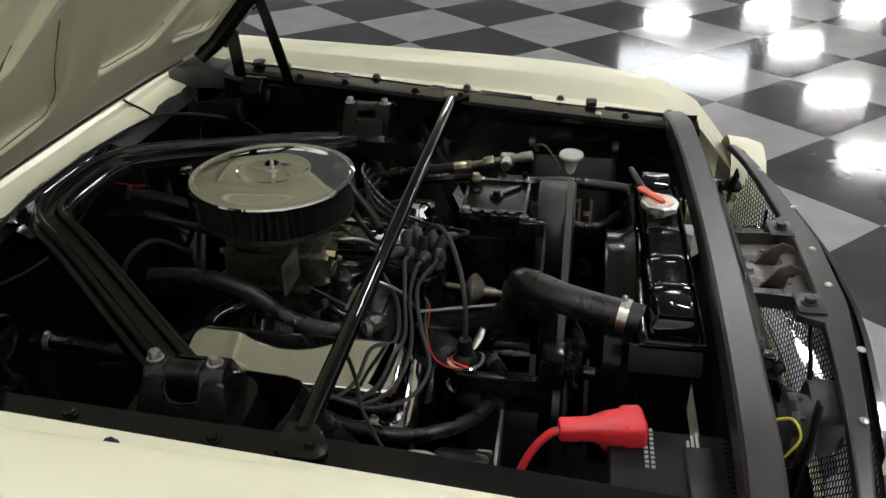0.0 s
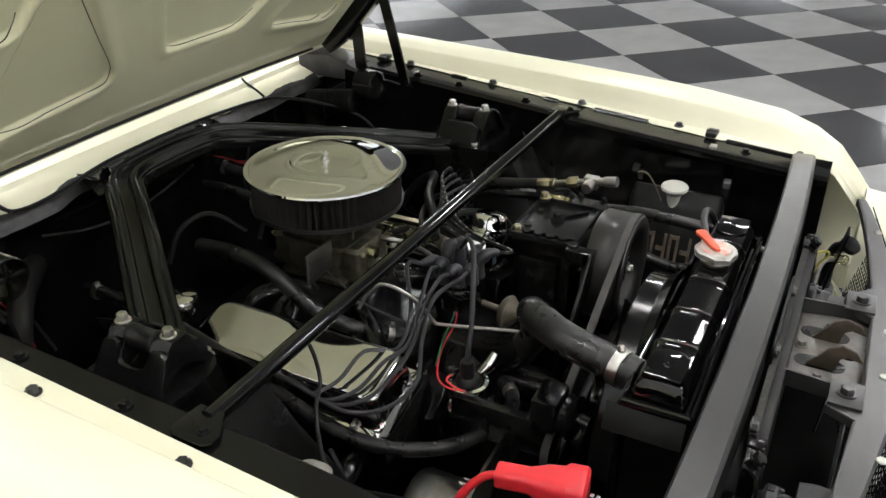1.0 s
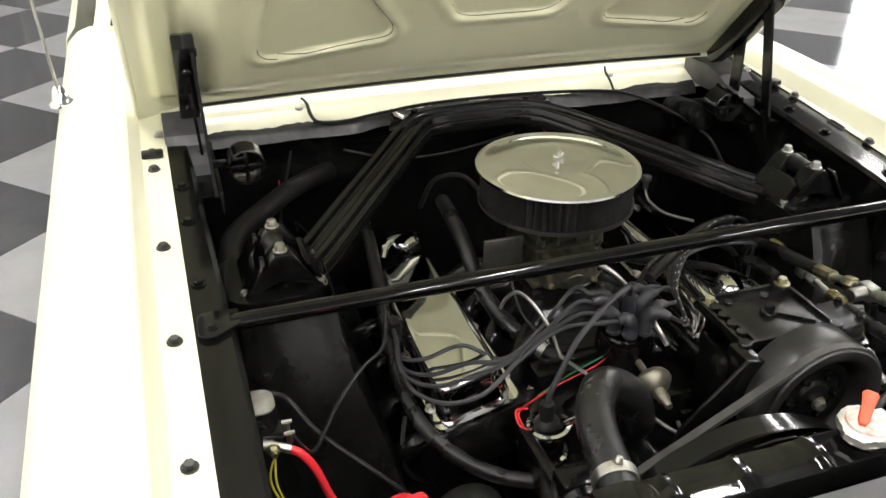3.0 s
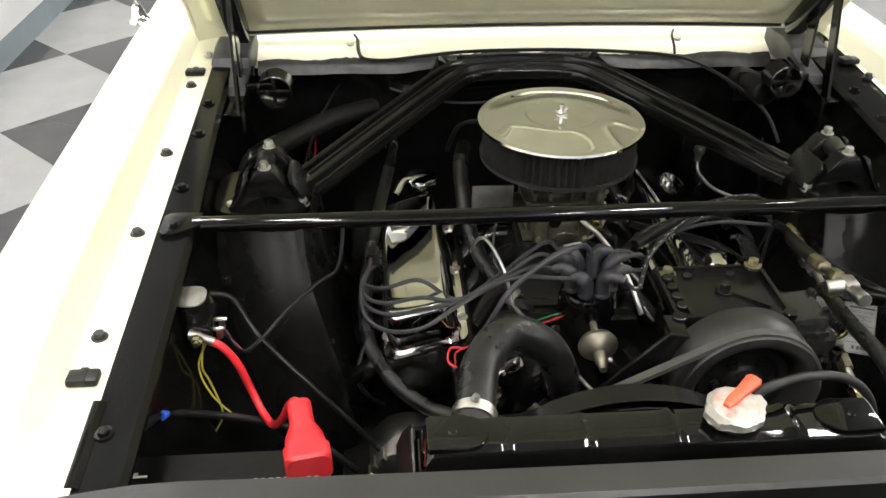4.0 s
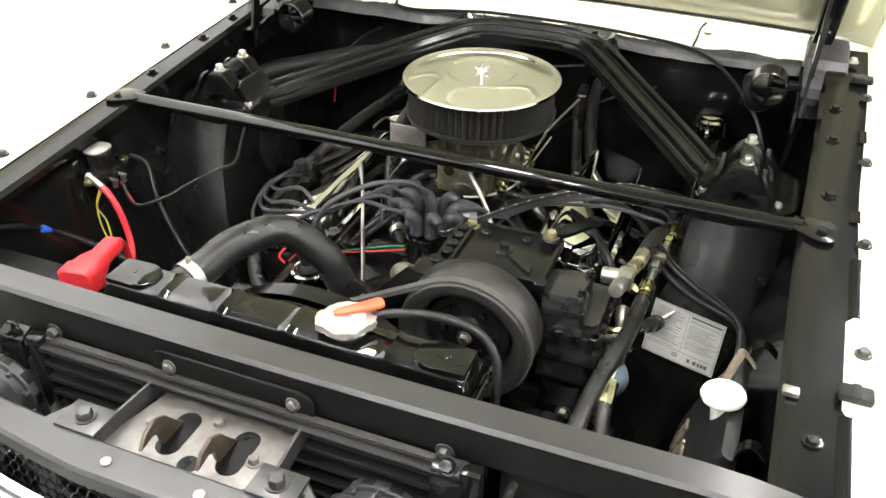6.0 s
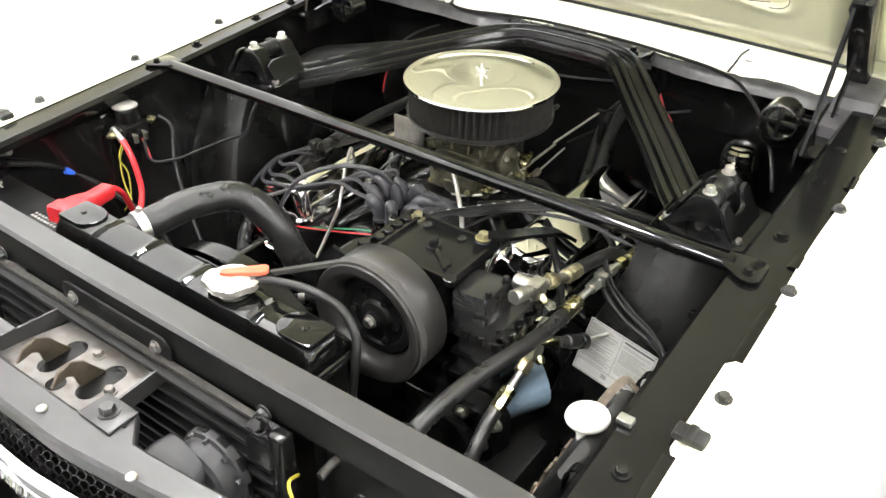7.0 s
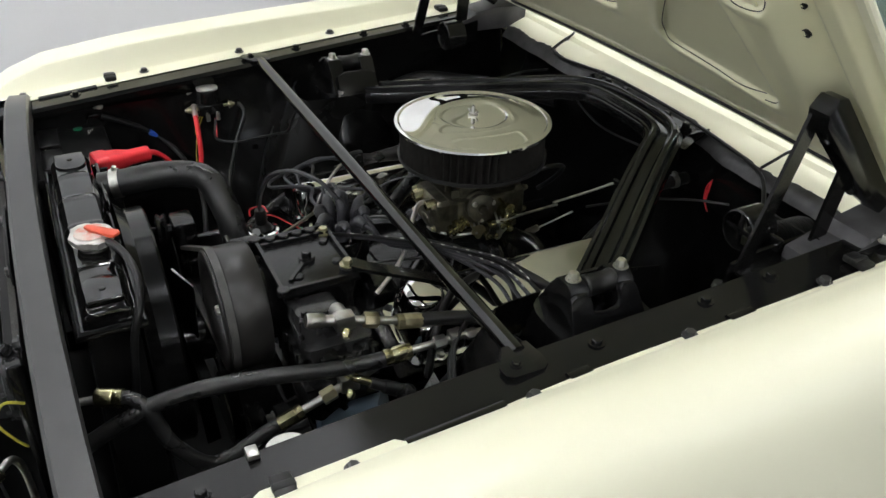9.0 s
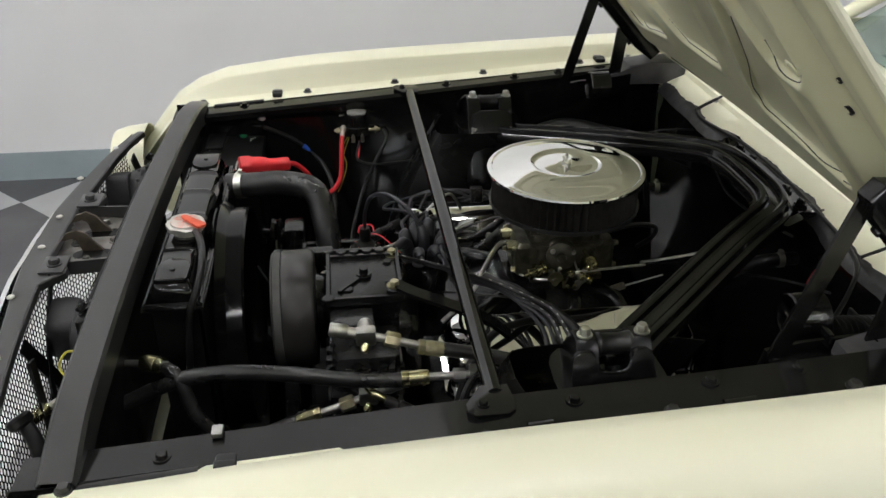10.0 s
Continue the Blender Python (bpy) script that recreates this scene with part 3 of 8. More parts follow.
    part("seal", bm, RUBBER, hd, "grey rubber cowl seal")
    return hd


def hinge(s):
    """Hood hinge: a bracket on the apron, two links, the deep plate under the hood and an open spring drum."""
    t = part("hood_hinge", N_box_hinge(s), BLACK, CAR, "black steel hood hinge")
    for a, b, w in (((0.606, 0.420, 0.900), (0.612, 0.492, 1.150), 0.013), ((0.616, 0.56, 0.925), (0.622, 0.575, 1.050), 0.016)):
        bm = N()
        tube(bm, [(s * a[0], a[1], a[2]), (s * b[0], b[1], b[2])], 0, shape=[(-0.003, -w), (0.003, -w), (0.003, w), (-0.003, w)], up=(0, 1, 0.2))
        for q in (a, b):
            cyl(bm, (s * (q[0] - 0.009), q[1], q[2]), (s * (q[0] + 0.009), q[1], q[2]), 0.008, 14, edge=0.001)
        part("link", bm, BLACK, t)
    bm = N()
    c = (s * 0.540, 0.470, 0.925)
    lathe(bm, c, (0, 1, 0), [(0.033, 0.0), (0.036, 0.002), (0.036, 0.05), (0.033, 0.052), (0.031, 0.048), (0.031, 0.004), (0.033, 0.0)], 28)
    box(bm, c[0] - 0.034, c[0] + 0.034, c[1] + 0.004, c[1] + 0.009, c[2] - 0.004, c[2] + 0.004, 0.001)
    box(bm, c[0] - 0.004, c[0] + 0.004, c[1] + 0.004, c[1] + 0.009, c[2] - 0.034, c[2] + 0.034, 0.001)
    box(bm, min(c[0], s * 0.602), max(c[0], s * 0.602), c[1] + 0.030, c[1] + 0.038, c[2] - 0.008, c[2] + 0.008, 0.002)
    part("spring_drum", bm, BLACK_CAST, t, "open black spring drum with a cross bar")
    bm = N()
    m = Matrix([[1, 0, 0], [0, HOOD_D.y, HOOD_N.y], [0, HOOD_D.z, HOOD_N.z]]).to_4x4()
    side = [(0.045, 0.018), (0.30, 0.018), (0.312, 0.030), (0.308, 0.056), (0.290, 0.066), (0.10, 0.062), (0.045, 0.050)]
    prism(bm, side, "x", s * 0.625 - 0.020, s * 0.625 + 0.020, 0.005)
    bmesh.ops.transform(bm, matrix=Matrix.Translation(HOOD_O) @ m, verts=bm.verts)
    pl = part("plate", bm, BLACK, t, "black hinge plate bolted to the hood")
    for q in (0.12, 0.25):
        bm = N()
        bolt_bm(bm, HOOD_O + Vector((s * 0.625, 0, 0)) + HOOD_D * q + HOOD_N * 0.062, HOOD_N, 0.008, 0.007, 1.4)
        part("bolt", bm, BLACK_CAST, pl)
    # worn corner cover between cowl and fender
    bm = N()
    prism(bm, [(0.505, 0.905), (0.508, 0.926), (0.585, 0.936), (0.597, 0.955), (0.66, 0.962), (0.755, 0.962), (0.755, 0.90)], "x", min(s * 0.602, s * 0.682), max(s * 0.602, s * 0.682), 0.006)
    part("corner_cover", bm, COVER, t, "worn grey-black corner cover beside the cowl", angle=25)
    return t


def N_box_hinge(s):
    bm = N()
    prism(bm, [(0.40, 0.87), (0.41, 0.912), (0.46, 0.922), (0.56, 0.928), (0.60, 0.935), (0.60, 0.88)], "x", min(s * 0.594, s * 0.600), max(s * 0.594, s * 0.600))
    box(bm, min(s * 0.596, s * 0.690), max(s * 0.596, s * 0.690), 0.41, 0.57, 0.900, 0.906, 0.001)
    return bm


for side in (-1, 1):
    fender(side)
    apron(side)
    tower(side)
    hinge(side)
radiator_support()
firewall()
hood()


def cross_bar():
    """Straight brace between the aprons."""
    t = thing("strut_bar", (0, 0.02, 0.88), "black tubular brace across the engine bay", "brace")
    bm = N()
    tube(bm, [(-0.628, 0.013, 0.8915), (0.628, 0.015, 0.8915)], 0.0135, 20)
    part("tube", bm, BLACK_GLOSS, t, "glossy black steel tube")
    for s in (-1, 1):
        bm = N()
        pl = [(s * 0.615, -0.004), (s * 0.615, 0.034), (s * 0.650, 0.038), (s * 0.668, 0.036), (s * 0.676, 0.026), (s * 0.676, -0.018), (s * 0.668, -0.028), (s * 0.652, -0.028)]
        prism(bm, pl if s > 0 else pl[::-1], "z", F(0) - 0.001, F(0) + 0.003, 0.001)
        e = part("end_plate", bm, BLACK, t)
        bm = N()
        bolt_bm(bm, (s * 0.655, -0.005, F(0) + 0.003), (0, 0, 1), 0.006, 0.005, 1.4)
        part("bolt", bm, BLACK_CAST, e)
    return t


def export_brace():
    """One-piece pressed brace from the cowl to both shock towers: two sharp ribs beside a valley, with a flat bolted flange at the cowl."""
    t = thing("tower_brace", (0, 0.68, 0.9), "glossy black pressed steel brace between cowl and towers", "brace")
    sec = [(-0.037, 0.0), (-0.031, 0.0005), (-0.0285, 0.003), (-0.0255, 0.014), (-0.0225, 0.0165), (-0.0165, 0.0165), (-0.0135, 0.0145), (-0.0105, 0.006), (-0.007, 0.004), (0.007, 0.004), (0.0105, 0.006), (0.0135, 0.0145), (0.0165, 0.0165), (0.0225, 0.0165), (0.0255, 0.014), (0.0285, 0.003), (0.031, 0.0005), (0.037, 0.0), (0.0385, -0.003), (0.0395, -0.020), (0.0375, -0.020), (0.036, -0.004), (-0.036, -0.004), (-0.0375, -0.020), (-0.0395, -0.020), (-0.0385, -0.003)]
    line = [(0.500, 0.218, 0.834), (0.455, 0.270, 0.840), (0.430, 0.300, 0.846), (0.368, 0.375, 0.860), (0.305, 0.450, 0.874), (0.243, 0.525, 0.887), (0.195, 0.585, 0.896), (0.160, 0.628, 0.900), (0.122, 0.655, 0.901), (0.07, 0.668, 0.901), (0.0, 0.670, 0.901)]
    for s in (-1, 1):
        bm = N()
        tube(bm, [(s * x, y, z) for x, y, z in line], 0, shape=sec, n=8, up=(0, 0, 1))
        part("arm", bm, BRACE, t, angle=24)
    # flange with upturned outer tips
    bm = N()
    xs = np.linspace(-0.186, 0.186, 25)

    def lift(x):
        return 0.012 * max(0.0, (abs(x) - 0.160) / 0.026) ** 2
    sheet(bm, [[Vector((x, y, z + lift(x))) for x in xs] for y, z in ((0.684, 0.8985), (0.692, 0.8995), (0.703, 0.9005), (0.715, 0.9015), (0.723, 0.9025))], 0.003)
    part("cowl_flange", bm, BRACE, t, "worn glossy black bolted flange")
    for s in (-1, 1):
        bm = N()
        sheet(bm, [[Vector((s * x, y, z)) for x, y, z in row] for row in (
            ((0.186, 0.723, 0.9145), (0.192, 0.700, 0.905), (0.200, 0.672, 0.900), (0.214, 0.640, 0.896)),
            ((0.160, 0.700, 0.9005), (0.170, 0.684, 0.900), (0.180, 0.662, 0.899), (0.194, 0.632, 0.896)))], 0.003)
        part("gusset", bm, BRACE, t)
    for x in (-0.136, -0.074, 0.078, 0.140):
        bm = N()
        bolt_bm(bm, (x, 0.702, 0.9035), (0, 0, 1), 0.0085, 0.009, 1.5)
        part("bolt", bm, BLACK_CAST, t)
    return t


cross_bar()
export_brace()


def air_cleaner():
    c = Vector((0.0125, 0.2665, 0))
    t = thing("air_cleaner", (c.x, c.y, 0.86), "round chrome-lidded air cleaner with black pleated filter", "air cleaner")
    R = 0.1545
    z = 0.9455
    bm = N()
    lathe(bm, (c.x, c.y, z), (0, 0, 1), [(R, -0.006), (R + 0.002, -0.003), (R + 0.001, 0.001), (R - 0.004, 0.0028), (R - 0.007, 0.0026), (R - 0.009, 0.0010), (R - 0.012, 0.0012), (R - 0.020, 0.0027), (R - 0.030, 0.0050), (R - 0.040, 0.0074), (R - 0.050, 0.0094), (R - 0.060, 0.0109), (R - 0.070, 0.0119), (R - 0.078, 0.0124), (0.071, 0.0126), (0.069, 0.0124), (0.067, 0.0116), (0.065, 0.0100), (0.062, 0.0094), (0.050, 0.0096), (0.028, 0.0098), (0.024, 0.0102), (0.012, 0.0104), (0.0, 0.0104)], 96)
    lathe(bm, (c.x, c.y, z), (0, 0, 1), [(R, -0.006), (R - 0.006, -0.007), (0, -0.007)], 96)
    lid = part("lid", bm, CHROME, t, "chrome lid with a stepped centre")
    bm = N()
    lathe(bm, (c.x, c.y, z + 0.0096), (0, 0, 1), [(0, 0), (0.010, 0), (0.010, 0.003), (0.004, 0.004), (0.0035, 0.02), (0, 0.022)], 12)
    tube(bm, [(c.x - 0.012, c.y - 0.003, z + 0.021), (c.x - 0.006, c.y - 0.002, z + 0.016), (c.x + 0.006, c.y + 0.002, z + 0.016), (c.x + 0.012, c.y + 0.003, z + 0.021)], 0.0028, 8, 4)
    part("wing_nut", bm, STEEL, lid)
    bm = N()
    n = 62
    ring_t, ring_b = [], []
    for i in range(n * 2):
        a = math.pi * i / n
        r = 0.1455 if i % 2 else 0.131
        ring_t.append(bm.verts.new((c.x + r * math.cos(a), c.y + r * math.sin(a), z - 0.007)))
        ring_b.append(bm.verts.new((c.x + r * math.cos(a), c.y + r * math.sin(a), z - 0.073)))
    for i in range(2 * n):
        j = (i + 1) % (2 * n)
        bm.faces.new((ring_t[i], ring_t[j], ring_b[j], ring_b[i]))
    part("filter_element", bm, PLEAT, t, "black pleated filter element", smooth=False)
    bm = N()
    lathe(bm, (c.x, c.y, z), (0, 0, 1), [(0, -0.083), (0.07, -0.083), (0.10, -0.080), (0.142, -0.078), (0.149, -0.074), (0.1505, -0.066), (0.1475, -0.066), (0.145, -0.0725), (0, -0.0725)], 72)
    part("base_pan", bm, BAR_GREY, t, "worn dark air cleaner base pan")
    return t


air_cleaner()


def radiator():
    t = thing("radiator", (0, -0.47, 0.45), "black radiator with ribbed top tank and pressure cap", "radiator")
    bm = N()
    xs = np.linspace(-0.288, 0.268, 113)
    rows = []
    for x in xs:
        e = min(x + 0.288, 0.268 - x)
        k = min(1.0, e / 0.012) ** 0.5
        rib = max(math.exp(-((x - q) / 0.0055) ** 2) for q in (-0.188, -0.094, 0.012, 0.153))
        top = 0.858 + 0.027 * k + 0.0028 * rib
        w = 0.034 + 0.003 * k + 0.0012 * rib
        rows.append([Vector((x, -0.468 + yy, zz)) for yy, zz in ((-w - 0.002, 0.842), (-w - 0.001, 0.858), (-w + 0.003, 0.858 + (top - 0.858) * 0.52), (-w + 0.010, top - 0.0035), (-w + 0.019, top - 0.0006), (0, top), (w - 0.019, top - 0.0006), (w - 0.010, top - 0.0035), (w - 0.003, 0.858 + (top - 0.858) * 0.52), (w + 0.001, 0.858), (w + 0.002, 0.842))])
    sheet(bm, rows)
    bm.verts.ensure_lookup_table()
    bm.faces.new([bm.verts[i] for i in range(11)])
    bm.faces.new([bm.verts[i] for i in range(len(bm.verts) - 11, len(bm.verts))])
    tank = part("top_tank", bm, BLACK_GLOSS, t, "glossy black ribbed top tank", angle=30)
    # raised D-shaped pads with a dimple at both ends
    for x0, x1 in ((-0.281, -0.208), (0.261, 0.186)):
        d = math.copysign(1, x1 - x0)
        r = 0.027
        ring = [(x0, -0.468 - r + 0.003), (x0, -0.468 + r - 0.003), (x0 + d * 0.003, -0.468 + r)] + [(x1 - d * r + d * r * math.cos(q), -0.468 + r * math.sin(q)) for q in [radians(90 - 15 * k) for k in range(13)]] + [(x0 + d * 0.003, -0.468 - r)]
        part("end_pad", prism(N(), ring, "z", 0.879, 0.8885, 0.002), BLACK_GLOSS, tank, angle=25)
        part("dimple", lathe(N(), ((x0 + x1) / 2 - d * 0.006, -0.468, 0.8884), (0, 0, 1), [(0.0055, 0), (0.004, 0.002), (0, 0.0027)], 14), BLACK_GLOSS, tank)
    # side bracket beside the tank, worn grey
    bm = N()
    sheet(bm, [[Vector((x, y, z)) for y in (-0.512, -0.47, -0.43, -0.402)] for x, z in ((-0.292, 0.838), (-0.297, 0.839), (-0.308, 0.826), (-0.316, 0.802))], 0.003)
    part("side_bracket", bm, BLACK_FLAT, t, "dull black side bracket of the radiator", angle=25)
    bm = N()
    box(bm, -0.300, 0.280, -0.520, -0.416, 0.836, 0.8445, 0.003)
    for y in (-0.515, -0.421):
        tube(bm, [(-0.298, y, 0.847), (0.278, y, 0.847)], 0.004, 8)
    for x in (-0.295, 0.275):
        tube(bm, [(x, -0.515, 0.847), (x, -0.421, 0.847)], 0.004, 8)
    part("header_flange", bm, BLACK_GLOSS, t)
    bm = N()
    box(bm, -0.285, 0.265, -0.505, -0.430, 0.45, 0.836, 0.0)
    part("core", bm, BLACK_FLAT, t)
    c = Vector((0.086, -0.464, 0.885))
    bm = N()
    lathe(bm, c, (0, 0, 1), [(0.022, -0.01), (0.024, 0.004), (0.028, 0.006), (0.028, 0.010), (0, 0.010)], 24)
    part("filler_neck", bm, STEEL, tank)
    bm = N()
    prof = 48
    ring = []
    for i in range(prof):
        a = 2 * math.pi * i / prof
        r = 0.034 + 0.0016 * math.cos(a * 8)
        if abs(math.cos(a - 0.5)) > 0.93:
            r += 0.006
        ring.append((c.x + r * math.cos(a), c.y + r * math.sin(a)))
    prism(bm, ring, "z", c.z + 0.010, c.z + 0.020, 0.002)
    lathe(bm, c + Vector((0, 0, 0.020)), (0, 0, 1), [(0.028, -0.001), (0.026, 0.002), (0.014, 0.003), (0.0, 0.003)], 28)
    cap = part("pressure_cap", bm, CAP_TIN, tank, "silver lever-type radiator pressure cap")
    bm = N()
    lathe(bm, c + Vector((0, 0, 0.0222)), (0, 0, 1), [(0.0265, 0), (0.0255, 0.0012), (0.012, 0.0016), (0.010, 0.0012), (0, 0.0012)], 32)
    part("printed_top", bm, CAP_PRINT, cap, "worn red print on the cap")
    bm = N()
    prism(bm, [(-0.031, -0.004), (-0.020, -0.007), (0.010, -0.0075), (0.030, -0.0105), (0.036, -0.007), (0.037, 0.0), (0.036, 0.007), (0.030, 0.0105), (0.010, 0.0075), (-0.020, 0.007), (-0.031, 0.004)], "z", -0.003, 0.003, 0.0018)
    bmesh.ops.transform(bm, matrix=Matrix.Translation(c + Vector((0.009, 0.014, 0.0275))) @ Euler((0, radians(-3), radians(39))).to_matrix().to_4x4(), verts=bm.verts)
    part("lever", bm, ORANGE, cap, "faded orange-red cap lever")
    return t


radiator()


def upper_hose():
    bm = N()
    tube(bm, [(-0.222, -0.425, 0.835), (-0.212, -0.375, 0.84), (-0.195, -0.30, 0.848), (-0.15, -0.235, 0.845), (-0.09, -0.215, 0.80), (-0.06, -0.205, 0.74), (-0.05, -0.18, 0.70)], 0.0265, 20, 8)
    ob = tagged(part("radiator_hose", bm, HOSE), "thick black moulded rubber radiator hose", "hose")
    bm = N()
    lathe(bm, (-0.216, -0.395, 0.838), (0.12, 0.5, 0.05), [(0.0275, -0.008), (0.0295, -0.008), (0.0295, 0.008), (0.0275, 0.008)], 24)
    bolt_bm(bm, (-0.216, -0.395, 0.868), (0.3, 0.2, 1), 0.005, 0.006, 1.2)
    part("clamp", bm, STEEL, ob, "steel hose clamp")
    return ob


upper_hose()


# ---- engine bay: helpers for runs of hose and wire ----
def clamp_on(ob, p, d, r):
    """Steel worm clamp with its screw round a hose."""
    bm = N()
    lathe(bm, p, d, [(r, -0.006), (r + 0.0018, -0.006), (r + 0.0018, 0.006), (r, 0.006)], 20)
    u, v, w = frame_of(d)
    box(bm, -0.006, 0.006, -0.004, 0.004, 0.0, 0.007, 0.001, Matrix.Translation(Vector(p) - v * (r + 0.001)) @ Matrix((u, w, -v)).transposed().to_4x4())
    part("clamp", bm, STEEL, ob, "steel hose clamp")


def printed(ob, points, r):
    """White printing along a lead, as short dashes."""
    ps = glide(points, 10)
    bm = N()
    for i in range(8, len(ps) - 30, 3):
        d = (ps[i + 1] - ps[i]).normalized()
        u = Vector((0, 0, 1)) - d * d.z
        u.normalize()
        m = Matrix.Translation(ps[i] + u * r) @ Matrix((d, u.cross(d), u)).transposed().to_4x4()
        box(bm, -0.0035, 0.0035, -0.0008, 0.0008, -0.0004, 0.0004, 0.0, m)
    o = part("printing", bm, WHITE, ob, "small white print")
    o["kind"] = "stuff"


def run(name, points, r, material, label, category, group="", seg=10, n=8):
    bm = N()
    tube(bm, points, r, seg, n)
    return tagged(part(name, bm, material), label, category, group)


def rounded_ring(w, l, r, k=5):
    """Rounded rectangle of full width w and length l in the plane."""
    pts = []
    for cx, cy, a0 in ((w / 2 - r, l / 2 - r, 0), (-w / 2 + r, l / 2 - r, 90), (-w / 2 + r, -l / 2 + r, 180), (w / 2 - r, -l / 2 + r, 270)):
        for i in range(k + 1):
            a = radians(a0 + 90 * i / k)
            pts.append((cx + r * math.cos(a), cy + r * math.sin(a)))
    return pts


def stack(bm, m, levels):
    """Skins closed rings given as (ring points, height) bottom to top, then caps both ends."""
    rings = [[bm.verts.new(m @ Vector((x, y, z))) for x, y in pts] for pts, z in levels]
    for p, q in zip(rings, rings[1:]):
        for i in range(len(p)):
            j = (i + 1) % len(p)
            bm.faces.new((p[i], p[j], q[j], q[i]))
    bm.faces.new(rings[0][::-1])
    bm.faces.new(rings[-1])
    return bm


def at(x, y, z, rx=0, ry=0, rz=0):
    return pose(x, y, z, rx, ry, rz)


# ---- battery and starter circuit ----
def battery():
    t = thing("battery", (-0.55, -0.457, 0.55), "black car battery with ribbed top and red terminal boot", "battery")
    bm = N()
    stack(bm, at(-0.552, -0.457, 0.575), [(rounded_ring(0.262, 0.160, 0.008), 0), (rounded_ring(0.262, 0.160, 0.008), 0.182), (rounded_ring(0.272, 0.168, 0.008), 0.184), (rounded_ring(0.272, 0.168, 0.008), 0.197), (rounded_ring(0.266, 0.162, 0.008), 0.201)])
    part("case", bm, BLACK_FLAT, t)
    for x in (-0.63, -0.505):
        bm = N()
        stack(bm, at(x, -0.500, 0.7760), [(rounded_ring(0.105, 0.045, 0.01), 0), (rounded_ring(0.105, 0.045, 0.01), 0.007), (rounded_ring(0.098, 0.038, 0.01), 0.009)])
        part("vent_cap", bm, RUBBER, t, "black plastic vent strip")
    bm = N()
    for i in range(26):
        x = -0.67 + i * 0.0095
        box(bm, x, x + 0.005, -0.542, -0.532, 0.7600, 0.7785, 0.0)
    part("ribs", bm, BLACK_FLAT, t)
    for x, y, w, l in ((-0.452, -0.490, 0.085, 0.020), (-0.60, -0.505, 0.05, 0.014), (-0.640, -0.405, 0.018, 0.014)):
        bm = N()
        for k in range(3):
            box(bm, x - w / 2, x + w / 2 - 0.012 * k, y - l / 2 + k * l / 3, y - l / 2 + k * l / 3 + l / 5, 0.7755, 0.7775)
        part("label", bm, WHITE, t, "white printed marks")
    for k in range(9):
        for q in range(2):
            part("dot", box(N(), -0.4205 - 0.0095 * k, -0.4155 - 0.0095 * k, -0.4365 + 0.0085 * q, -0.4315 + 0.0085 * q, 0.7755, 0.7775), PAPER, t)
    bm = N()
    lathe(bm, (-0.668, -0.432, 0.7760), (0, 0, 1), [(0.010, 0), (0.010, 0.003), (0, 0.004)], 16)
    part("charge_eye", bm, GREEN, t, "green charge indicator")
    bm = N()
    cyl(bm, (-0.445, -0.395, 0.7750), (-0.445, -0.395, 0.8000), 0.009, 14, 0.008)
    part("post", bm, ALU, t)
    # red boot over the positive clamp
    bm = N()
    tail, front = Vector((-0.4475, -0.303, 0.786)), Vector((-0.4255, -0.424, 0.787))
    ax = (front - tail).normalized()
    side = ax.cross(Vector((0, 0, 1))).normalized()
    m = Matrix.Translation(tail) @ Matrix((side, side.cross(ax), ax)).transposed().to_4x4()
    stack(bm, m, [(rounded_ring(0.024, 0.020, 0.008), -0.001), (rounded_ring(0.031, 0.026, 0.009), 0.0), (rounded_ring(0.033, 0.028, 0.009), 0.004), (rounded_ring(0.033, 0.029, 0.009), 0.044), (rounded_ring(0.037, 0.033, 0.011), 0.050), (rounded_ring(0.050, 0.040, 0.014), 0.068), (rounded_ring(0.054, 0.042, 0.014), 0.088), (rounded_ring(0.060, 0.047, 0.012), 0.094), (rounded_ring(0.060, 0.047, 0.012), 0.117), (rounded_ring(0.054, 0.041, 0.012), 0.121)])
    stack(bm, at(-0.432, -0.388, 0.758, 0, 0, -10), [(rounded_ring(0.046, 0.050, 0.018), 0), (rounded_ring(0.046, 0.050, 0.018), 0.03)])
    part("terminal_boot", bm, RED, t, "bright red rubber terminal boot", angle=35)
    # hold-down strap and its bolt
    bm = N()
    box(bm, -0.695, -0.675, -0.545, -0.365, 0.7770, 0.7830, 0.001)
    box(bm, -0.705, -0.66, -0.41, -0.37, 0.7830, 0.8100, 0.006)
    part("hold_down", bm, BLACK, t, "black battery hold-down bracket")
    bm = N()
    tube(bm, [(-0.70, -0.375, 0.8150), (-0.67, -0.385, 0.8300), (-0.64, -0.375, 0.8370)], 0.009, 10)
    part("negative_lug", bm, STEEL, t)
    return t


battery()
run("battery_cable", [(-0.4475, -0.308, 0.786), (-0.454, -0.288, 0.780), (-0.466, -0.264, 0.752), (-0.482, -0.243, 0.706), (-0.500, -0.225, 0.675), (-0.518, -0.200, 0.676), (-0.534, -0.180, 0.702), (-0.5500, -0.174, 0.752), (-0.568, -0.172, 0.785), (-0.584, -0.170, 0.797)], 0.0062, RED, "red battery cable to the starter relay", "cable")
cab = run("ground_cable", [(-0.655, -0.375, 0.805), (-0.65, -0.32, 0.780), (-0.646, -0.262, 0.742), (-0.61, -0.22, 0.70), (-0.54, -0.20, 0.665), (-0.46, -0.20, 0.63), (-0.38, -0.22, 0.56)], 0.006, RUBBER, "black battery ground cable", "cable")
bm = N()
cyl(bm, (-0.647, -0.275, 0.751), (-0.645, -0.25, 0.733), 0.0078, 12, edge=0.001)
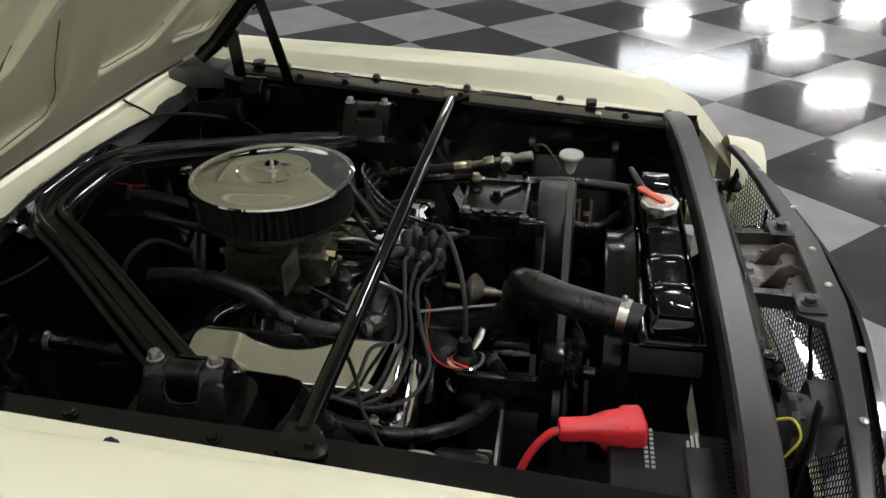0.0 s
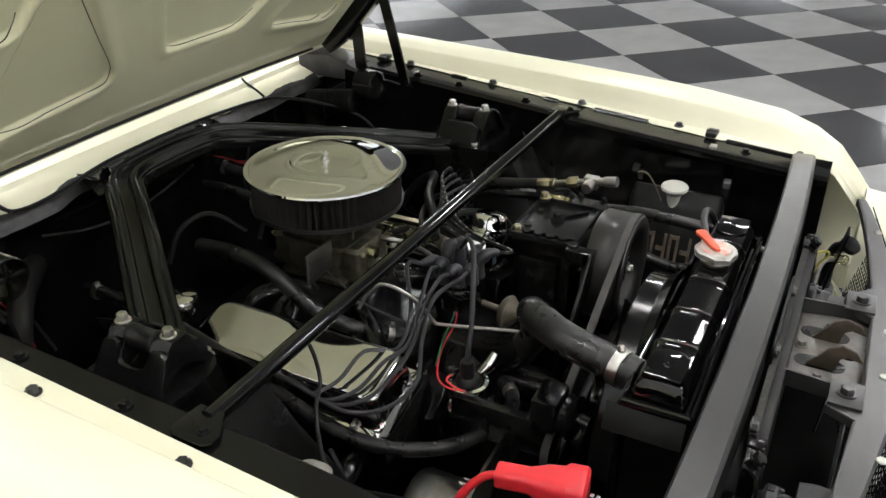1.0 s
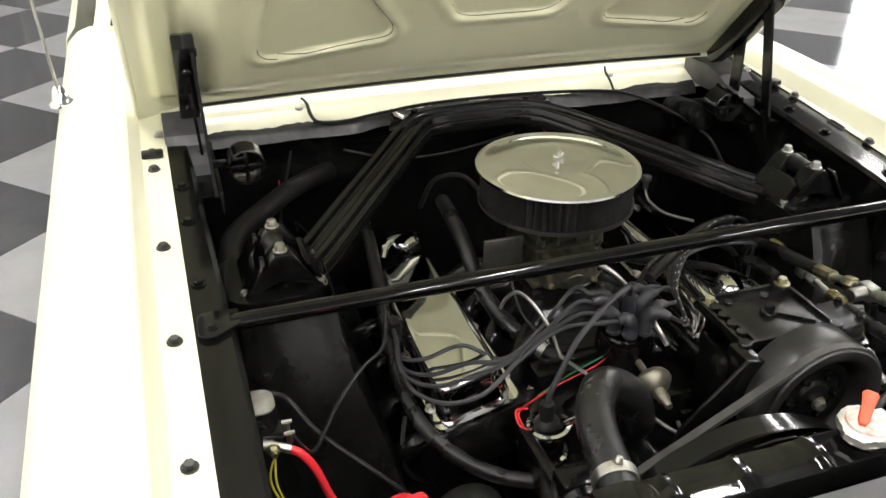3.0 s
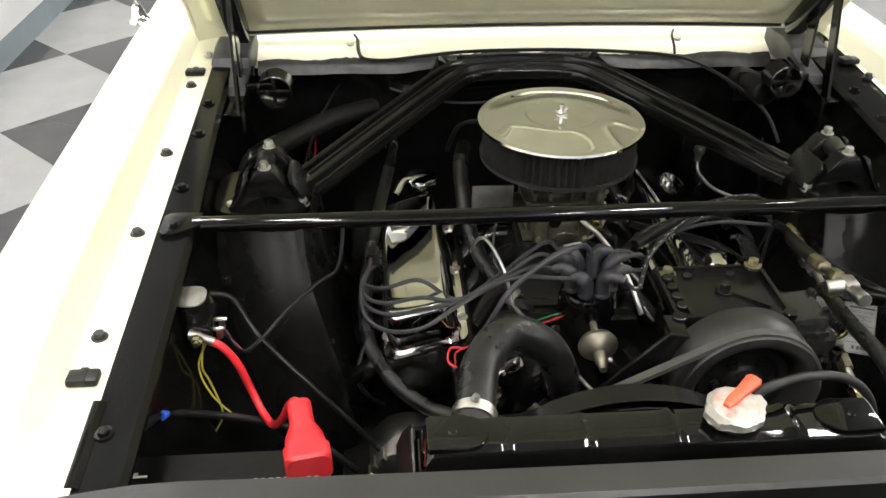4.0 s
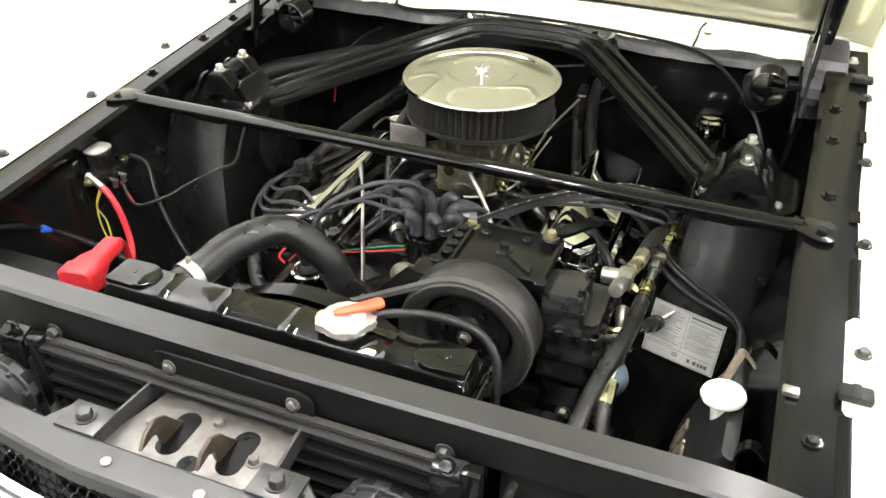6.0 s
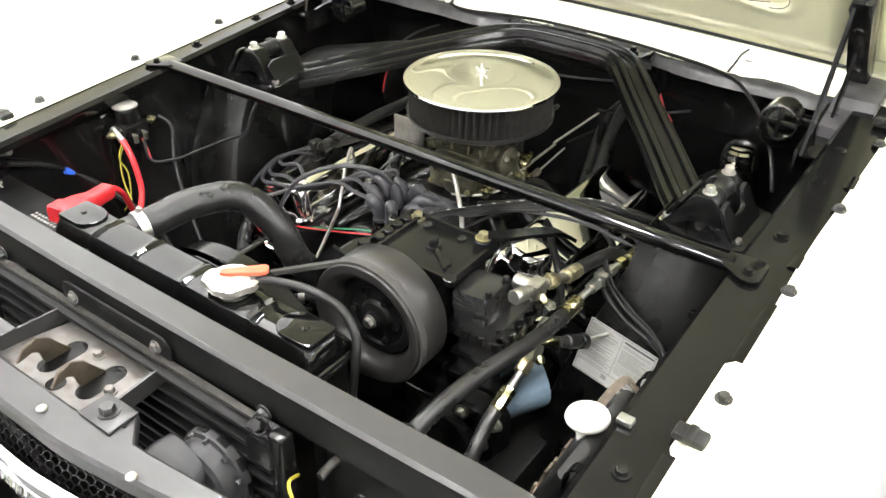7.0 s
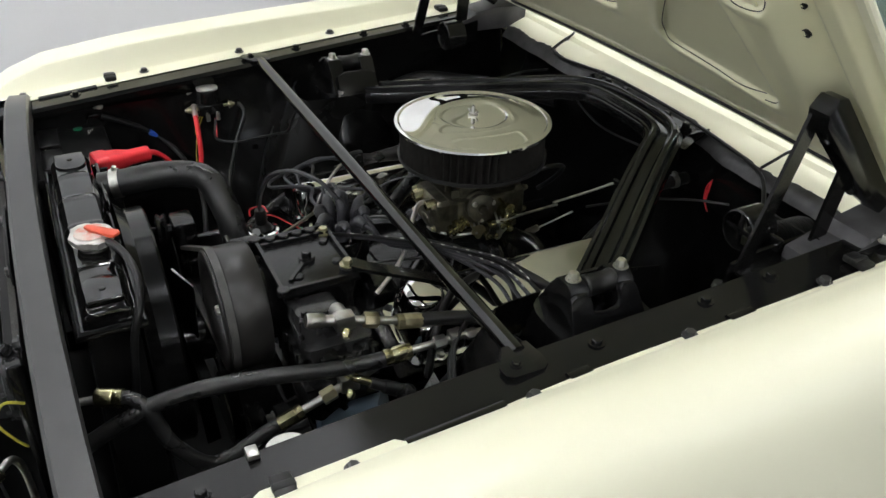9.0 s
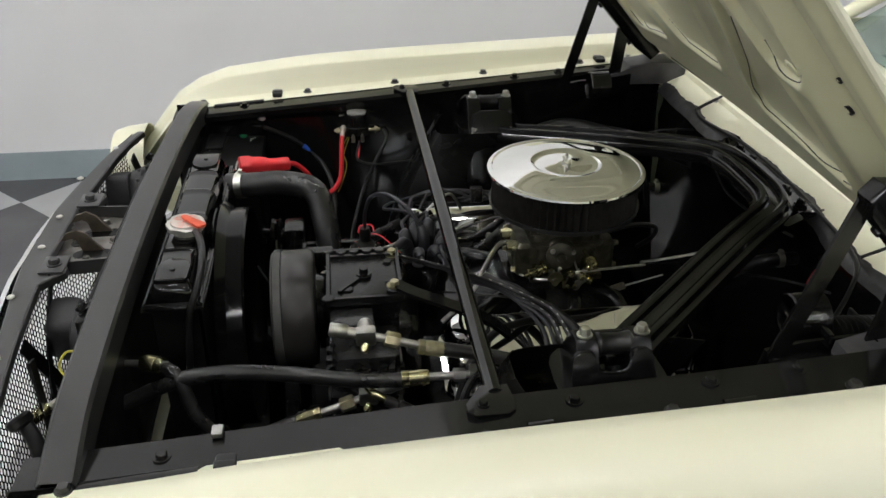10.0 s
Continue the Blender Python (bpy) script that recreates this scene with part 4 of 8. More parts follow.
part("crimp", bm, BLUE, cab, "blue crimp connector")


def relay():
    c = Vector((-0.612, -0.129, 0.0))
    t = thing("starter_relay", (c.x, c.y, 0.78), "black starter relay with studs bolted to the apron", "relay")
    bm = N()
    lathe(bm, (c.x, c.y, 0.792), (0, 0, 1), [(0, 0), (0.021, 0), (0.024, 0.003), (0.024, 0.052), (0.022, 0.057), (0, 0.058)], 24)
    box(bm, c.x - 0.012, c.x + 0.026, c.y - 0.03, c.y + 0.03, 0.792, 0.818, 0.004)
    body = part("body", bm, BLACK_CAST, t)
    bm = N()
    stack(bm, at(c.x - 0.002, c.y, 0.850), [(rounded_ring(0.044, 0.05, 0.018), 0), (rounded_ring(0.044, 0.05, 0.018), 0.003), (rounded_ring(0.022, 0.026, 0.01), 0.006)])
    box(bm, c.x - 0.028, c.x - 0.023, c.y - 0.048, c.y + 0.048, 0.822, 0.846, 0.003)
    part("mounting_plate", bm, RELAY_TIN, t, "dull grey steel cover and mounting ears")
    for dy in (-0.048, 0.048):
        bm = N()
        cyl(bm, (c.x + 0.008, c.y + dy * 0.6, 0.806), (c.x + 0.008, c.y + dy * 1.25, 0.806), 0.004, 10)
        bolt_bm(bm, (c.x + 0.008, c.y + dy * 0.95, 0.806), (0, dy, 0), 0.008, 0.007, 1.2)
        part("stud", bm, ZINC, body, "brassy terminal stud")
    for dy in (-0.012, 0.012):
        bm = N()
        cyl(bm, (c.x + 0.02, c.y + dy, 0.798), (c.x + 0.042, c.y + dy, 0.798), 0.003, 8)
        cyl(bm, (c.x + 0.034, c.y + dy, 0.798), (c.x + 0.034, c.y + dy, 0.782), 0.005, 8)
        part("small_stud", bm, STEEL, body)
    bm = N()
    tube(bm, [(c.x - 0.003, c.y - 0.036, 0.808), (c.x + 0.006, c.y - 0.038, 0.807), (c.x + 0.030, c.y - 0.041, 0.796)], [0.009, 0.006, 0.007], 10)
    part("lug", bm, STEEL, body, "tinned cable lug")
    return t


relay()
run("wire_harness", [(-0.575, -0.125, 0.785), (-0.549, -0.133, 0.746), (-0.52, -0.09, 0.742), (-0.489, -0.050, 0.757), (-0.44, -0.01, 0.782), (-0.405, 0.005, 0.80), (-0.395, 0.02, 0.84), (-0.392, 0.04, 0.87)], 0.0032, RUBBER, "thin black wiring harness along the apron", "wire")
run("ground_strap", [(-0.362, 0.03, 0.625), (-0.376, 0.0, 0.600), (-0.378, -0.01, 0.560), (-0.360, 0.0, 0.515), (-0.335, 0.02, 0.475)], 0.0042, WIRE_GREY, "grey wire curving down beside the engine", "wire", "", 8)
run("starter_cable", [(-0.604, -0.06, 0.806), (-0.57, -0.055, 0.79), (-0.53, -0.09, 0.74), (-0.46, -0.13, 0.68), (-0.38, -0.16, 0.60), (-0.33, -0.16, 0.52)], 0.0045, RUBBER, "black starter cable from the relay to the engine", "cable")
for k, pts in enumerate(([(-0.60, -0.155, 0.79), (-0.605, -0.172, 0.75), (-0.60, -0.162, 0.71), (-0.585, -0.178, 0.66), (-0.60, -0.19, 0.63)], [(-0.595, -0.152, 0.788), (-0.612, -0.165, 0.745), (-0.597, -0.178, 0.70), (-0.57, -0.185, 0.665)])):
    run("yellow_wire", pts, 0.0016, YELLOW, "thin yellow wire below the relay", "wire", "yellow wires", 6)
run("red_wire", [(-0.58, -0.125, 0.785), (-0.565, -0.128, 0.765), (-0.552, -0.132, 0.748)], 0.0025, RED, "short red wire from the relay", "wire", seg=6)


# ---- engine ----
def valve_cover(t, s, y0, y1):
    m = Matrix.Translation((s * 0.256, (y0 + y1) / 2, 0.665)) @ Euler((0, radians(s * 15), 0)).to_matrix().to_4x4()
    L = y1 - y0
    bm = N()
    stack(bm, m, [(rounded_ring(0.150, L + 0.02, 0.02), 0), (rounded_ring(0.150, L + 0.02, 0.02), 0.006), (rounded_ring(0.130, L, 0.025), 0.007), (rounded_ring(0.124, L - 0.006, 0.026), 0.055), (rounded_ring(0.118, L - 0.012, 0.027), 0.068), (rounded_ring(0.106, L - 0.024, 0.024), 0.0755), (rounded_ring(0.094, L - 0.036, 0.02), 0.077)])
    vc = part("valve_cover", bm, CHROME, t, "mirror chrome valve cover", angle=50)
    for k in range(3):
        for d in (-1, 1):
            bm = N()
            bolt_bm(bm, m @ Vector((d * 0.070, -L / 2 + 0.05 + k * (L - 0.1) / 2, 0.006)), m.to_3x3() @ Vector((0, 0, 1)), 0.006, 0.007, 1.5)
            part("bolt", bm, STEEL, vc)
    return vc


def engine():
    t = thing("engine", (0, 0.15, 0.32), "black V8 engine with mirror chrome valve covers", "engine")
    bm = N()
    stack(bm, at(0, 0.19, 0.30), [(rounded_ring(0.20, 0.50, 0.03), 0), (rounded_ring(0.26, 0.54, 0.03), 0.08), (rounded_ring(0.36, 0.54, 0.03), 0.22), (rounded_ring(0.40, 0.54, 0.03), 0.30), (rounded_ring(0.30, 0.52, 0.03), 0.33)])
    part("block", bm, BLACK_CAST, t)
    for s in (-1, 1):
        bm = N()
        box(bm, -0.085, 0.085, -0.24, 0.24, -0.06, 0.045, 0.012, at(s * 0.245, 0.18 + (0.02 if s > 0 else 0), 0.62, 0, s * 15, 0))
        part("cylinder_head", bm, BLACK_CAST, t)
        bm = N()
        for k in range(4):
            y = 0.0 + 0.115 * k + (0.02 if s > 0 else 0)
            tube(bm, [(s * 0.32, y, 0.60), (s * 0.37, y, 0.58), (s * 0.39, y + 0.02, 0.53), (s * 0.38, y + 0.04, 0.46)], 0.02, 10, 5)
        tube(bm, [(s * 0.385, -0.02, 0.48), (s * 0.385, 0.2, 0.47), (s * 0.37, 0.42, 0.45)], 0.03, 12, 5)
        part("exhaust_manifold", bm, BLACK_CAST, t)
    vl = valve_cover(t, -1, -0.045, 0.358)
    bm = N()
    tube(bm, [(-0.150, -0.030, 0.682), (-0.168, -0.034, 0.655), (-0.190, -0.030, 0.622), (-0.206, -0.027, 0.59), (-0.222, -0.02, 0.55)], 0, shape=[(-0.013, -0.003), (-0.004, -0.005), (0.004, -0.001), (0.013, -0.003), (0.013, 0.003), (0.004, 0.006), (-0.004, 0.001), (-0.013, 0.003)], up=(0, -1, 0.3), n=5)
    part("chrome_bracket", bm, CHROME, t, "bent chrome bracket on the head")
    vr = valve_cover(t, 1, 0.0, 0.46)
    bm = N()
    lathe(bm, (-0.240, 0.448, 0.675), (0, 0, 1), [(0.018, 0), (0.018, 0.03), (0.034, 0.032), (0.038, 0.036), (0.038, 0.056), (0.034, 0.062), (0.02, 0.066), (0, 0.067)], 28)
    tube(bm, [(-0.244, 0.448, 0.725), (-0.279, 0.428, 0.735), (-0.299, 0.398, 0.72)], 0.008, 8)
    part("breather_cap", bm, CHROME, vl, "chrome crankcase breather")
    bm = N()
    lathe(bm, (0.274, 0.034, 0.728), (0.22, 0, 1), [(0.022, 0), (0.022, 0.010), (0.040, 0.012), (0.043, 0.015), (0.0435, 0.019), (0.041, 0.022), (0.0395, 0.034), (0.036, 0.044), (0.030, 0.049), (0.015, 0.0515), (0.0, 0.052)], 40)
    part("oil_cap", bm, CHROME, vr, "chrome oil filler cap")
    # intake: plenum, runners and water crossover
    bm = N()
    stack(bm, at(0, 0.24, 0.60), [(rounded_ring(0.30, 0.46, 0.02), 0), (rounded_ring(0.26, 0.44, 0.02), 0.05), (rounded_ring(0.16, 0.22, 0.02), 0.09), (rounded_ring(0.14, 0.18, 0.02), 0.125)])
    box(bm, -0.13, 0.13, 0.00, 0.06, 0.62, 0.675, 0.012)
    intake = part("intake_manifold", bm, BLACK_CAST, t)
    for s in (-1, 1):
        for k in range(4):
            bm = N()
            tube(bm, [(s * 0.05, 0.17 + 0.05 * k, 0.69), (s * 0.11, 0.10 + 0.09 * k, 0.685), (s * 0.17, 0.03 + 0.115 * k, 0.645)], 0.021, 10, 5)
            part("runner", bm, BLACK_CAST, intake)
    for k in range(5):
        for s in (-1, 1):
            bm = N()
            bolt_bm(bm, (s * 0.175, 0.03 + 0.09 * k, 0.655), (s * 0.3, 0, 1), 0.007, 0.008, 1.4)
            part("bolt", bm, STEEL, intake)
    # timing cover, water pump and front pulleys
    bm = N()
    stack(bm, at(0, -0.07, 0.36), [(rounded_ring(0.22, 0.12, 0.03), 0), (rounded_ring(0.26, 0.12, 0.03), 0.16), (rounded_ring(0.20, 0.10, 0.03), 0.27), (rounded_ring(0.10, 0.08, 0.03), 0.31)])
    tube(bm, [(-0.05, -0.185, 0.705), (-0.045, -0.15, 0.675), (-0.03, -0.09, 0.655), (-0.02, -0.02, 0.65)], [0.030, 0.034, 0.032, 0.034], 16)
    cyl(bm, (0, -0.12, 0.585), (0, -0.24, 0.585), 0.035, 20)
    for s in (-1, 1):
        tube(bm, [(s * 0.03, -0.14, 0.585), (s * 0.08, -0.13, 0.57), (s * 0.10, -0.09, 0.54)], 0.022, 10)
    part("water_pump", bm, BLACK_CAST, t)
    bm = N()
    lathe(bm, (0, -0.295, 0.585), (0, 1, 0), [(0, 0), (0.03, 0), (0.03, 0.004), (0.066, 0.006), (0.074, 0.002), (0.076, 0.005), (0.068, 0.012), (0.076, 0.019), (0.074, 0.022), (0.068, 0.024), (0.076, 0.036), (0.074, 0.04), (0.05, 0.042), (0, 0.042)], 40)
    part("pump_pulley", bm, BLACK_CAST, t)
    bm = N()
    lathe(bm, (0, -0.295, 0.40), (0, 1, 0), [(0, 0), (0.05, 0), (0.08, 0.004), (0.084, 0.006), (0.074, 0.014), (0.084, 0.022), (0.08, 0.03), (0, 0.032)], 40)
    part("crank_pulley", bm, BLACK_CAST, t)
    bm = N()
    blades = []
    for k in range(6):
        a = radians(60 * k + 20)
        m = Matrix.Translation((0, -0.335, 0.585)) @ Matrix.Rotation(a, 4, "Y") @ Euler((0, 0, radians(28))).to_matrix().to_4x4()
        blades.append(box(N(), -0.028, 0.028, -0.002, 0.002, 0.035, 0.20, 0.0, m))
    cyl(bm, (0, -0.35, 0.585), (0, -0.295, 0.585), 0.045, 24, edge=0.004)
    fan = part("fan_hub", bm, BLACK, t, "black engine fan hub")
    for b in blades:
        part("fan_blade", b, BLACK, fan)
    bm = N()
    stack(bm, at(0, 0.25, 0.16), [(rounded_ring(0.16, 0.36, 0.03), 0), (rounded_ring(0.22, 0.44, 0.03), 0.14)])
    part("oil_pan", bm, BLACK_FLAT, t)
    return t


engine()


def carburetor():
    cx, cy = 0.012, 0.266
    t = thing("carburetor", (cx, cy, 0.725), "tarnished brass-coloured carburetor with linkages below the air cleaner", "carburetor")
    bm = N()
    box(bm, cx - 0.070, cx + 0.070, cy - 0.075, cy + 0.075, 0.725, 0.737, 0.003)
    part("base_plate", bm, CARB, t)
    bm = N()
    box(bm, cx - 0.062, cx + 0.062, cy - 0.060, cy + 0.060, 0.737, 0.800, 0.006)
    box(bm, cx - 0.058, cx + 0.058, cy - 0.055, cy + 0.055, 0.800, 0.835, 0.008)
    lathe(bm, (cx, cy, 0.832), (0, 0, 1), [(0.066, 0), (0.066, 0.028), (0.062, 0.030), (0.0, 0.030)], 36)
    body = part("body", bm, CARB, t)
    for d in (-1, 1):
        bm = N()
        stack(bm, at(cx, cy + d * 0.078, 0.735), [(rounded_ring(0.105, 0.044, 0.01), 0), (rounded_ring(0.110, 0.048, 0.012), 0.010), (rounded_ring(0.110, 0.048, 0.012), 0.062), (rounded_ring(0.096, 0.036, 0.010), 0.070)])
        box(bm, cx - 0.03, cx + 0.03, cy + d * 0.10 - 0.006, cy + d * 0.10 + 0.006, 0.748, 0.782, 0.004)
        bowl = part("float_bowl", bm, CARB, t)
        for x, z in ((-0.045, 0.745), (0.045, 0.745), (-0.045, 0.795), (0.045, 0.795)):
            bm = N()
            bolt_bm(bm, (cx + x, cy + d * 0.102, z), (0, d, 0), 0.005, 0.006, 1.3)
            part("bolt", bm, ZINC, bowl)
    # driver side: choke coil housing, vacuum pod, cams and screws
    bm = N()
    lathe(bm, (cx + 0.060, cy - 0.015, 0.792), (1, -0.15, 0.1), [(0, 0), (0.030, 0), (0.030, 0.010), (0.026, 0.014), (0.026, 0.020), (0.029, 0.022), (0.029, 0.030), (0.024, 0.034), (0.010, 0.035), (0.008, 0.040), (0, 0.040)], 28)
    pod = part("choke_coil", bm, CARB, body, "round choke coil housing")
    for k in range(3):
        a = 2 * math.pi * k / 3 + 0.4
        bm = N()
        bolt_bm(bm, (cx + 0.092, cy - 0.019 + 0.024 * math.cos(a), 0.795 + 0.024 * math.sin(a)), (1, -0.15, 0.1), 0.004, 0.004, 1.3)
        part("screw", bm, STEEL, pod)
    bm = N()
    cyl(bm, (cx + 0.062, cy + 0.045, 0.765), (cx + 0.098, cy + 0.045, 0.765), 0.017, 18, 0.014, 0.003)
    part("dashpot", bm, BRASS, body, "tarnished brass dashpot")
    for k, (y, z, r) in enumerate(((-0.03, 0.748, 0.016), (0.012, 0.742, 0.020), (0.035, 0.79, 0.011))):
        bm = N()
        cyl(bm, (cx + 0.058, cy + y, z), (cx + 0.102 + 0.004 * k, cy + y, z), 0.004, 8)
        prism(bm, [(cy + y + r * math.cos(q) * (1.0 if q < 3.5 else 0.55), z + r * math.sin(q)) for q in [2 * math.pi * i / 14 for i in range(14)]], "x", cx + 0.096 + 0.004 * k, cx + 0.0985 + 0.004 * k)
        part("cam", bm, (ZINC, STEEL, BRASS)[k], body)
    for y in (-0.05, 0.02):
        bm = N()
        pts = [(cx + 0.075 + 0.004 * math.cos(i * 1.05), cy + y + 0.0016 * i, 0.752 + 0.004 * math.sin(i * 1.05)) for i in range(24)]
        tube(bm, pts, 0.0009, 5, 2)
        part("idle_spring", bm, STEEL, body)
    # air horn flange, bridge webs and screws round the top casting
    for k in range(8):
        a = 2 * math.pi * (k + 0.5) / 8
        bm = N()
        bolt_bm(bm, (cx + 0.070 * math.cos(a), cy + 0.070 * math.sin(a), 0.834), (0, 0, 1), 0.0045, 0.005, 1.3)
        part("screw", bm, STEEL, body)
    bm = N()
    for d in (-1, 1):
        for x in (-0.05, -0.02, 0.02, 0.05):
            box(bm, cx + x - 0.003, cx + x + 0.003, cy + d * 0.060 - 0.008, cy + d * 0.060 + 0.008, 0.742, 0.826, 0.001)
        box(bm, cx - 0.066, cx + 0.066, cy + d * 0.058 - 0.010, cy + d * 0.058 + 0.010, 0.800, 0.806, 0.001)
    stack(bm, at(cx, cy, 0.803), [(rounded_ring(0.140, 0.150, 0.02), 0), (rounded_ring(0.140, 0.150, 0.02), 0.006)])
    part("ribs", bm, CARB, body)
    for x, z, r in ((-0.02, 0.792, 0.012), (0.038, 0.798, 0.010)):
        part("fuel_inlet", cyl(N(), (cx + x, cy - 0.098, z), (cx + x, cy - 0.120, z), r, 6), BRASS, t, "brass fuel inlet nut")
    bm = N()
    lathe(bm, (cx + 0.005, cy - 0.085, 0.742), (0, -0.8, -0.6), [(0, 0), (0.026, 0), (0.030, 0.003), (0.030, 0.008), (0.022, 0.014), (0.008, 0.018), (0, 0.018)], 24)
    part("accelerator_pump", bm, CARB, t)
    bm = N()
    tube(bm, [(cx + 0.005, cy - 0.10, 0.728), (cx + 0.04, cy - 0.098, 0.735), (cx + 0.08, cy - 0.07, 0.742), (cx + 0.10, cy - 0.03, 0.748)], 0.0022, 6)
    part("pump_lever", bm, STEEL, t)
    bm = N()
    prism(bm, [(cy - 0.012, 0.728), (cy + 0.010, 0.726), (cy + 0.018, 0.740), (cy + 0.012, 0.758), (cy + 0.004, 0.768), (cy - 0.004, 0.766), (cy - 0.006, 0.748), (cy - 0.016, 0.738)], "x", cx + 0.100, cx + 0.1025)
    part("throttle_lever", bm, CARB, t)
    for y, z, r in ((-0.008, 0.734, 0.0055), (0.008, 0.734, 0.005), (0.000, 0.760, 0.0055), (0.022, 0.752, 0.006), (0.040, 0.742, 0.005)):
        bm = N()
        cyl(bm, (cx + 0.085, cy + y, z), (cx + 0.108, cy + y, z), r, 12, edge=0.001)
        lathe(bm, (cx + 0.098, cy + y, z), (1, 0, 0), [(r, 0), (r * 1.7, 0), (r * 1.7, 0.003), (r, 0.003)], 12)
        part("pivot", bm, BRASS, t, "tarnished brass linkage pivot")
    # stepped idle-stop fitting pointing forward
    bm = N()
    lathe(bm, (cx + 0.066, cy - 0.045, 0.758), (0.25, -1, -0.25), [(0, 0), (0.016, 0), (0.016, 0.006), (0.011, 0.007), (0.011, 0.014), (0.015, 0.015), (0.0155, 0.021), (0.010, 0.023), (0.010, 0.030), (0.0125, 0.031), (0.0125, 0.036), (0.006, 0.038), (0.006, 0.046), (0, 0.046)], 18)
    part("idle_stop", bm, BRASS, t, "tarnished brass stepped fitting")
    bm = N()
    tube(bm, [(cx + 0.095, cy + 0.018, 0.752), (cx + 0.088, cy + 0.006, 0.79), (cx + 0.082, cy - 0.002, 0.812)], 0.002, 6, 3)
    part("choke_rod", bm, STEEL, t)
    # choke housing with a plain grey plate
    bm = N()
    box(bm, -0.158, -0.080, 0.198, 0.204, 0.784, 0.844, 0.002)
    part("choke_plate", bm, ALU, t, "dull grey metal plate beside the choke")
    bm = N()
    tube(bm, [(-0.06, 0.25, 0.79), (-0.09, 0.23, 0.785), (-0.10, 0.207, 0.785)], 0.012, 10)
    part("choke_stem", bm, CARB, t)
    bm = N()
    tube(bm, [(cx + 0.03, cy - 0.10, 0.80), (cx + 0.03, cy - 0.13, 0.80), (cx + 0.06, cy - 0.16, 0.78), (cx + 0.10, cy - 0.2, 0.73), (cx + 0.12, cy - 0.26, 0.68)], 0.0045, 8)
    part("fuel_line", bm, STEEL, t)
    return t


carburetor()


def throttle_linkage():
    t = thing("throttle_linkage", (0.12, 0.42, 0.76), "bare steel throttle rods and return spring", "linkage")
    for pts, r in (([(0.106, 0.262, 0.758), (0.109, 0.34, 0.765), (0.113, 0.417, 0.7715)], 0.0028), ([(0.114, 0.405, 0.779), (0.132, 0.46, 0.795), (0.161, 0.523, 0.823)], 0.0026), ([(0.070, 0.306, 0.673), (0.092, 0.373, 0.708), (0.117, 0.455, 0.748)], 0.0018)):
        bm = N()
        tube(bm, pts, r, 8, 4)
        part("rod", bm, STEEL, t)
    bm = N()
    lathe(bm, (0.087, 0.357, 0.700), (0.26, 0.85, 0.45), [(0, 0), (0.0075, 0)] + [(0.0078 - 0.0012 * (k % 2), 0.0019 * (k + 1)) for k in range(18)] + [(0, 0.036)], 12)
    part("spring", bm, CANISTER, t, "tan return spring")
    bm = N()
    tube(bm, [(0.161, 0.523, 0.823), (0.165, 0.525, 0.78), (0.16, 0.53, 0.72), (0.15, 0.56, 0.66)], 0.006, 8)
    cyl(bm, (0.155, 0.523, 0.823), (0.172, 0.523, 0.823), 0.007, 10)
    part("bellcrank", bm, BLACK, t)
    return t


throttle_linkage()


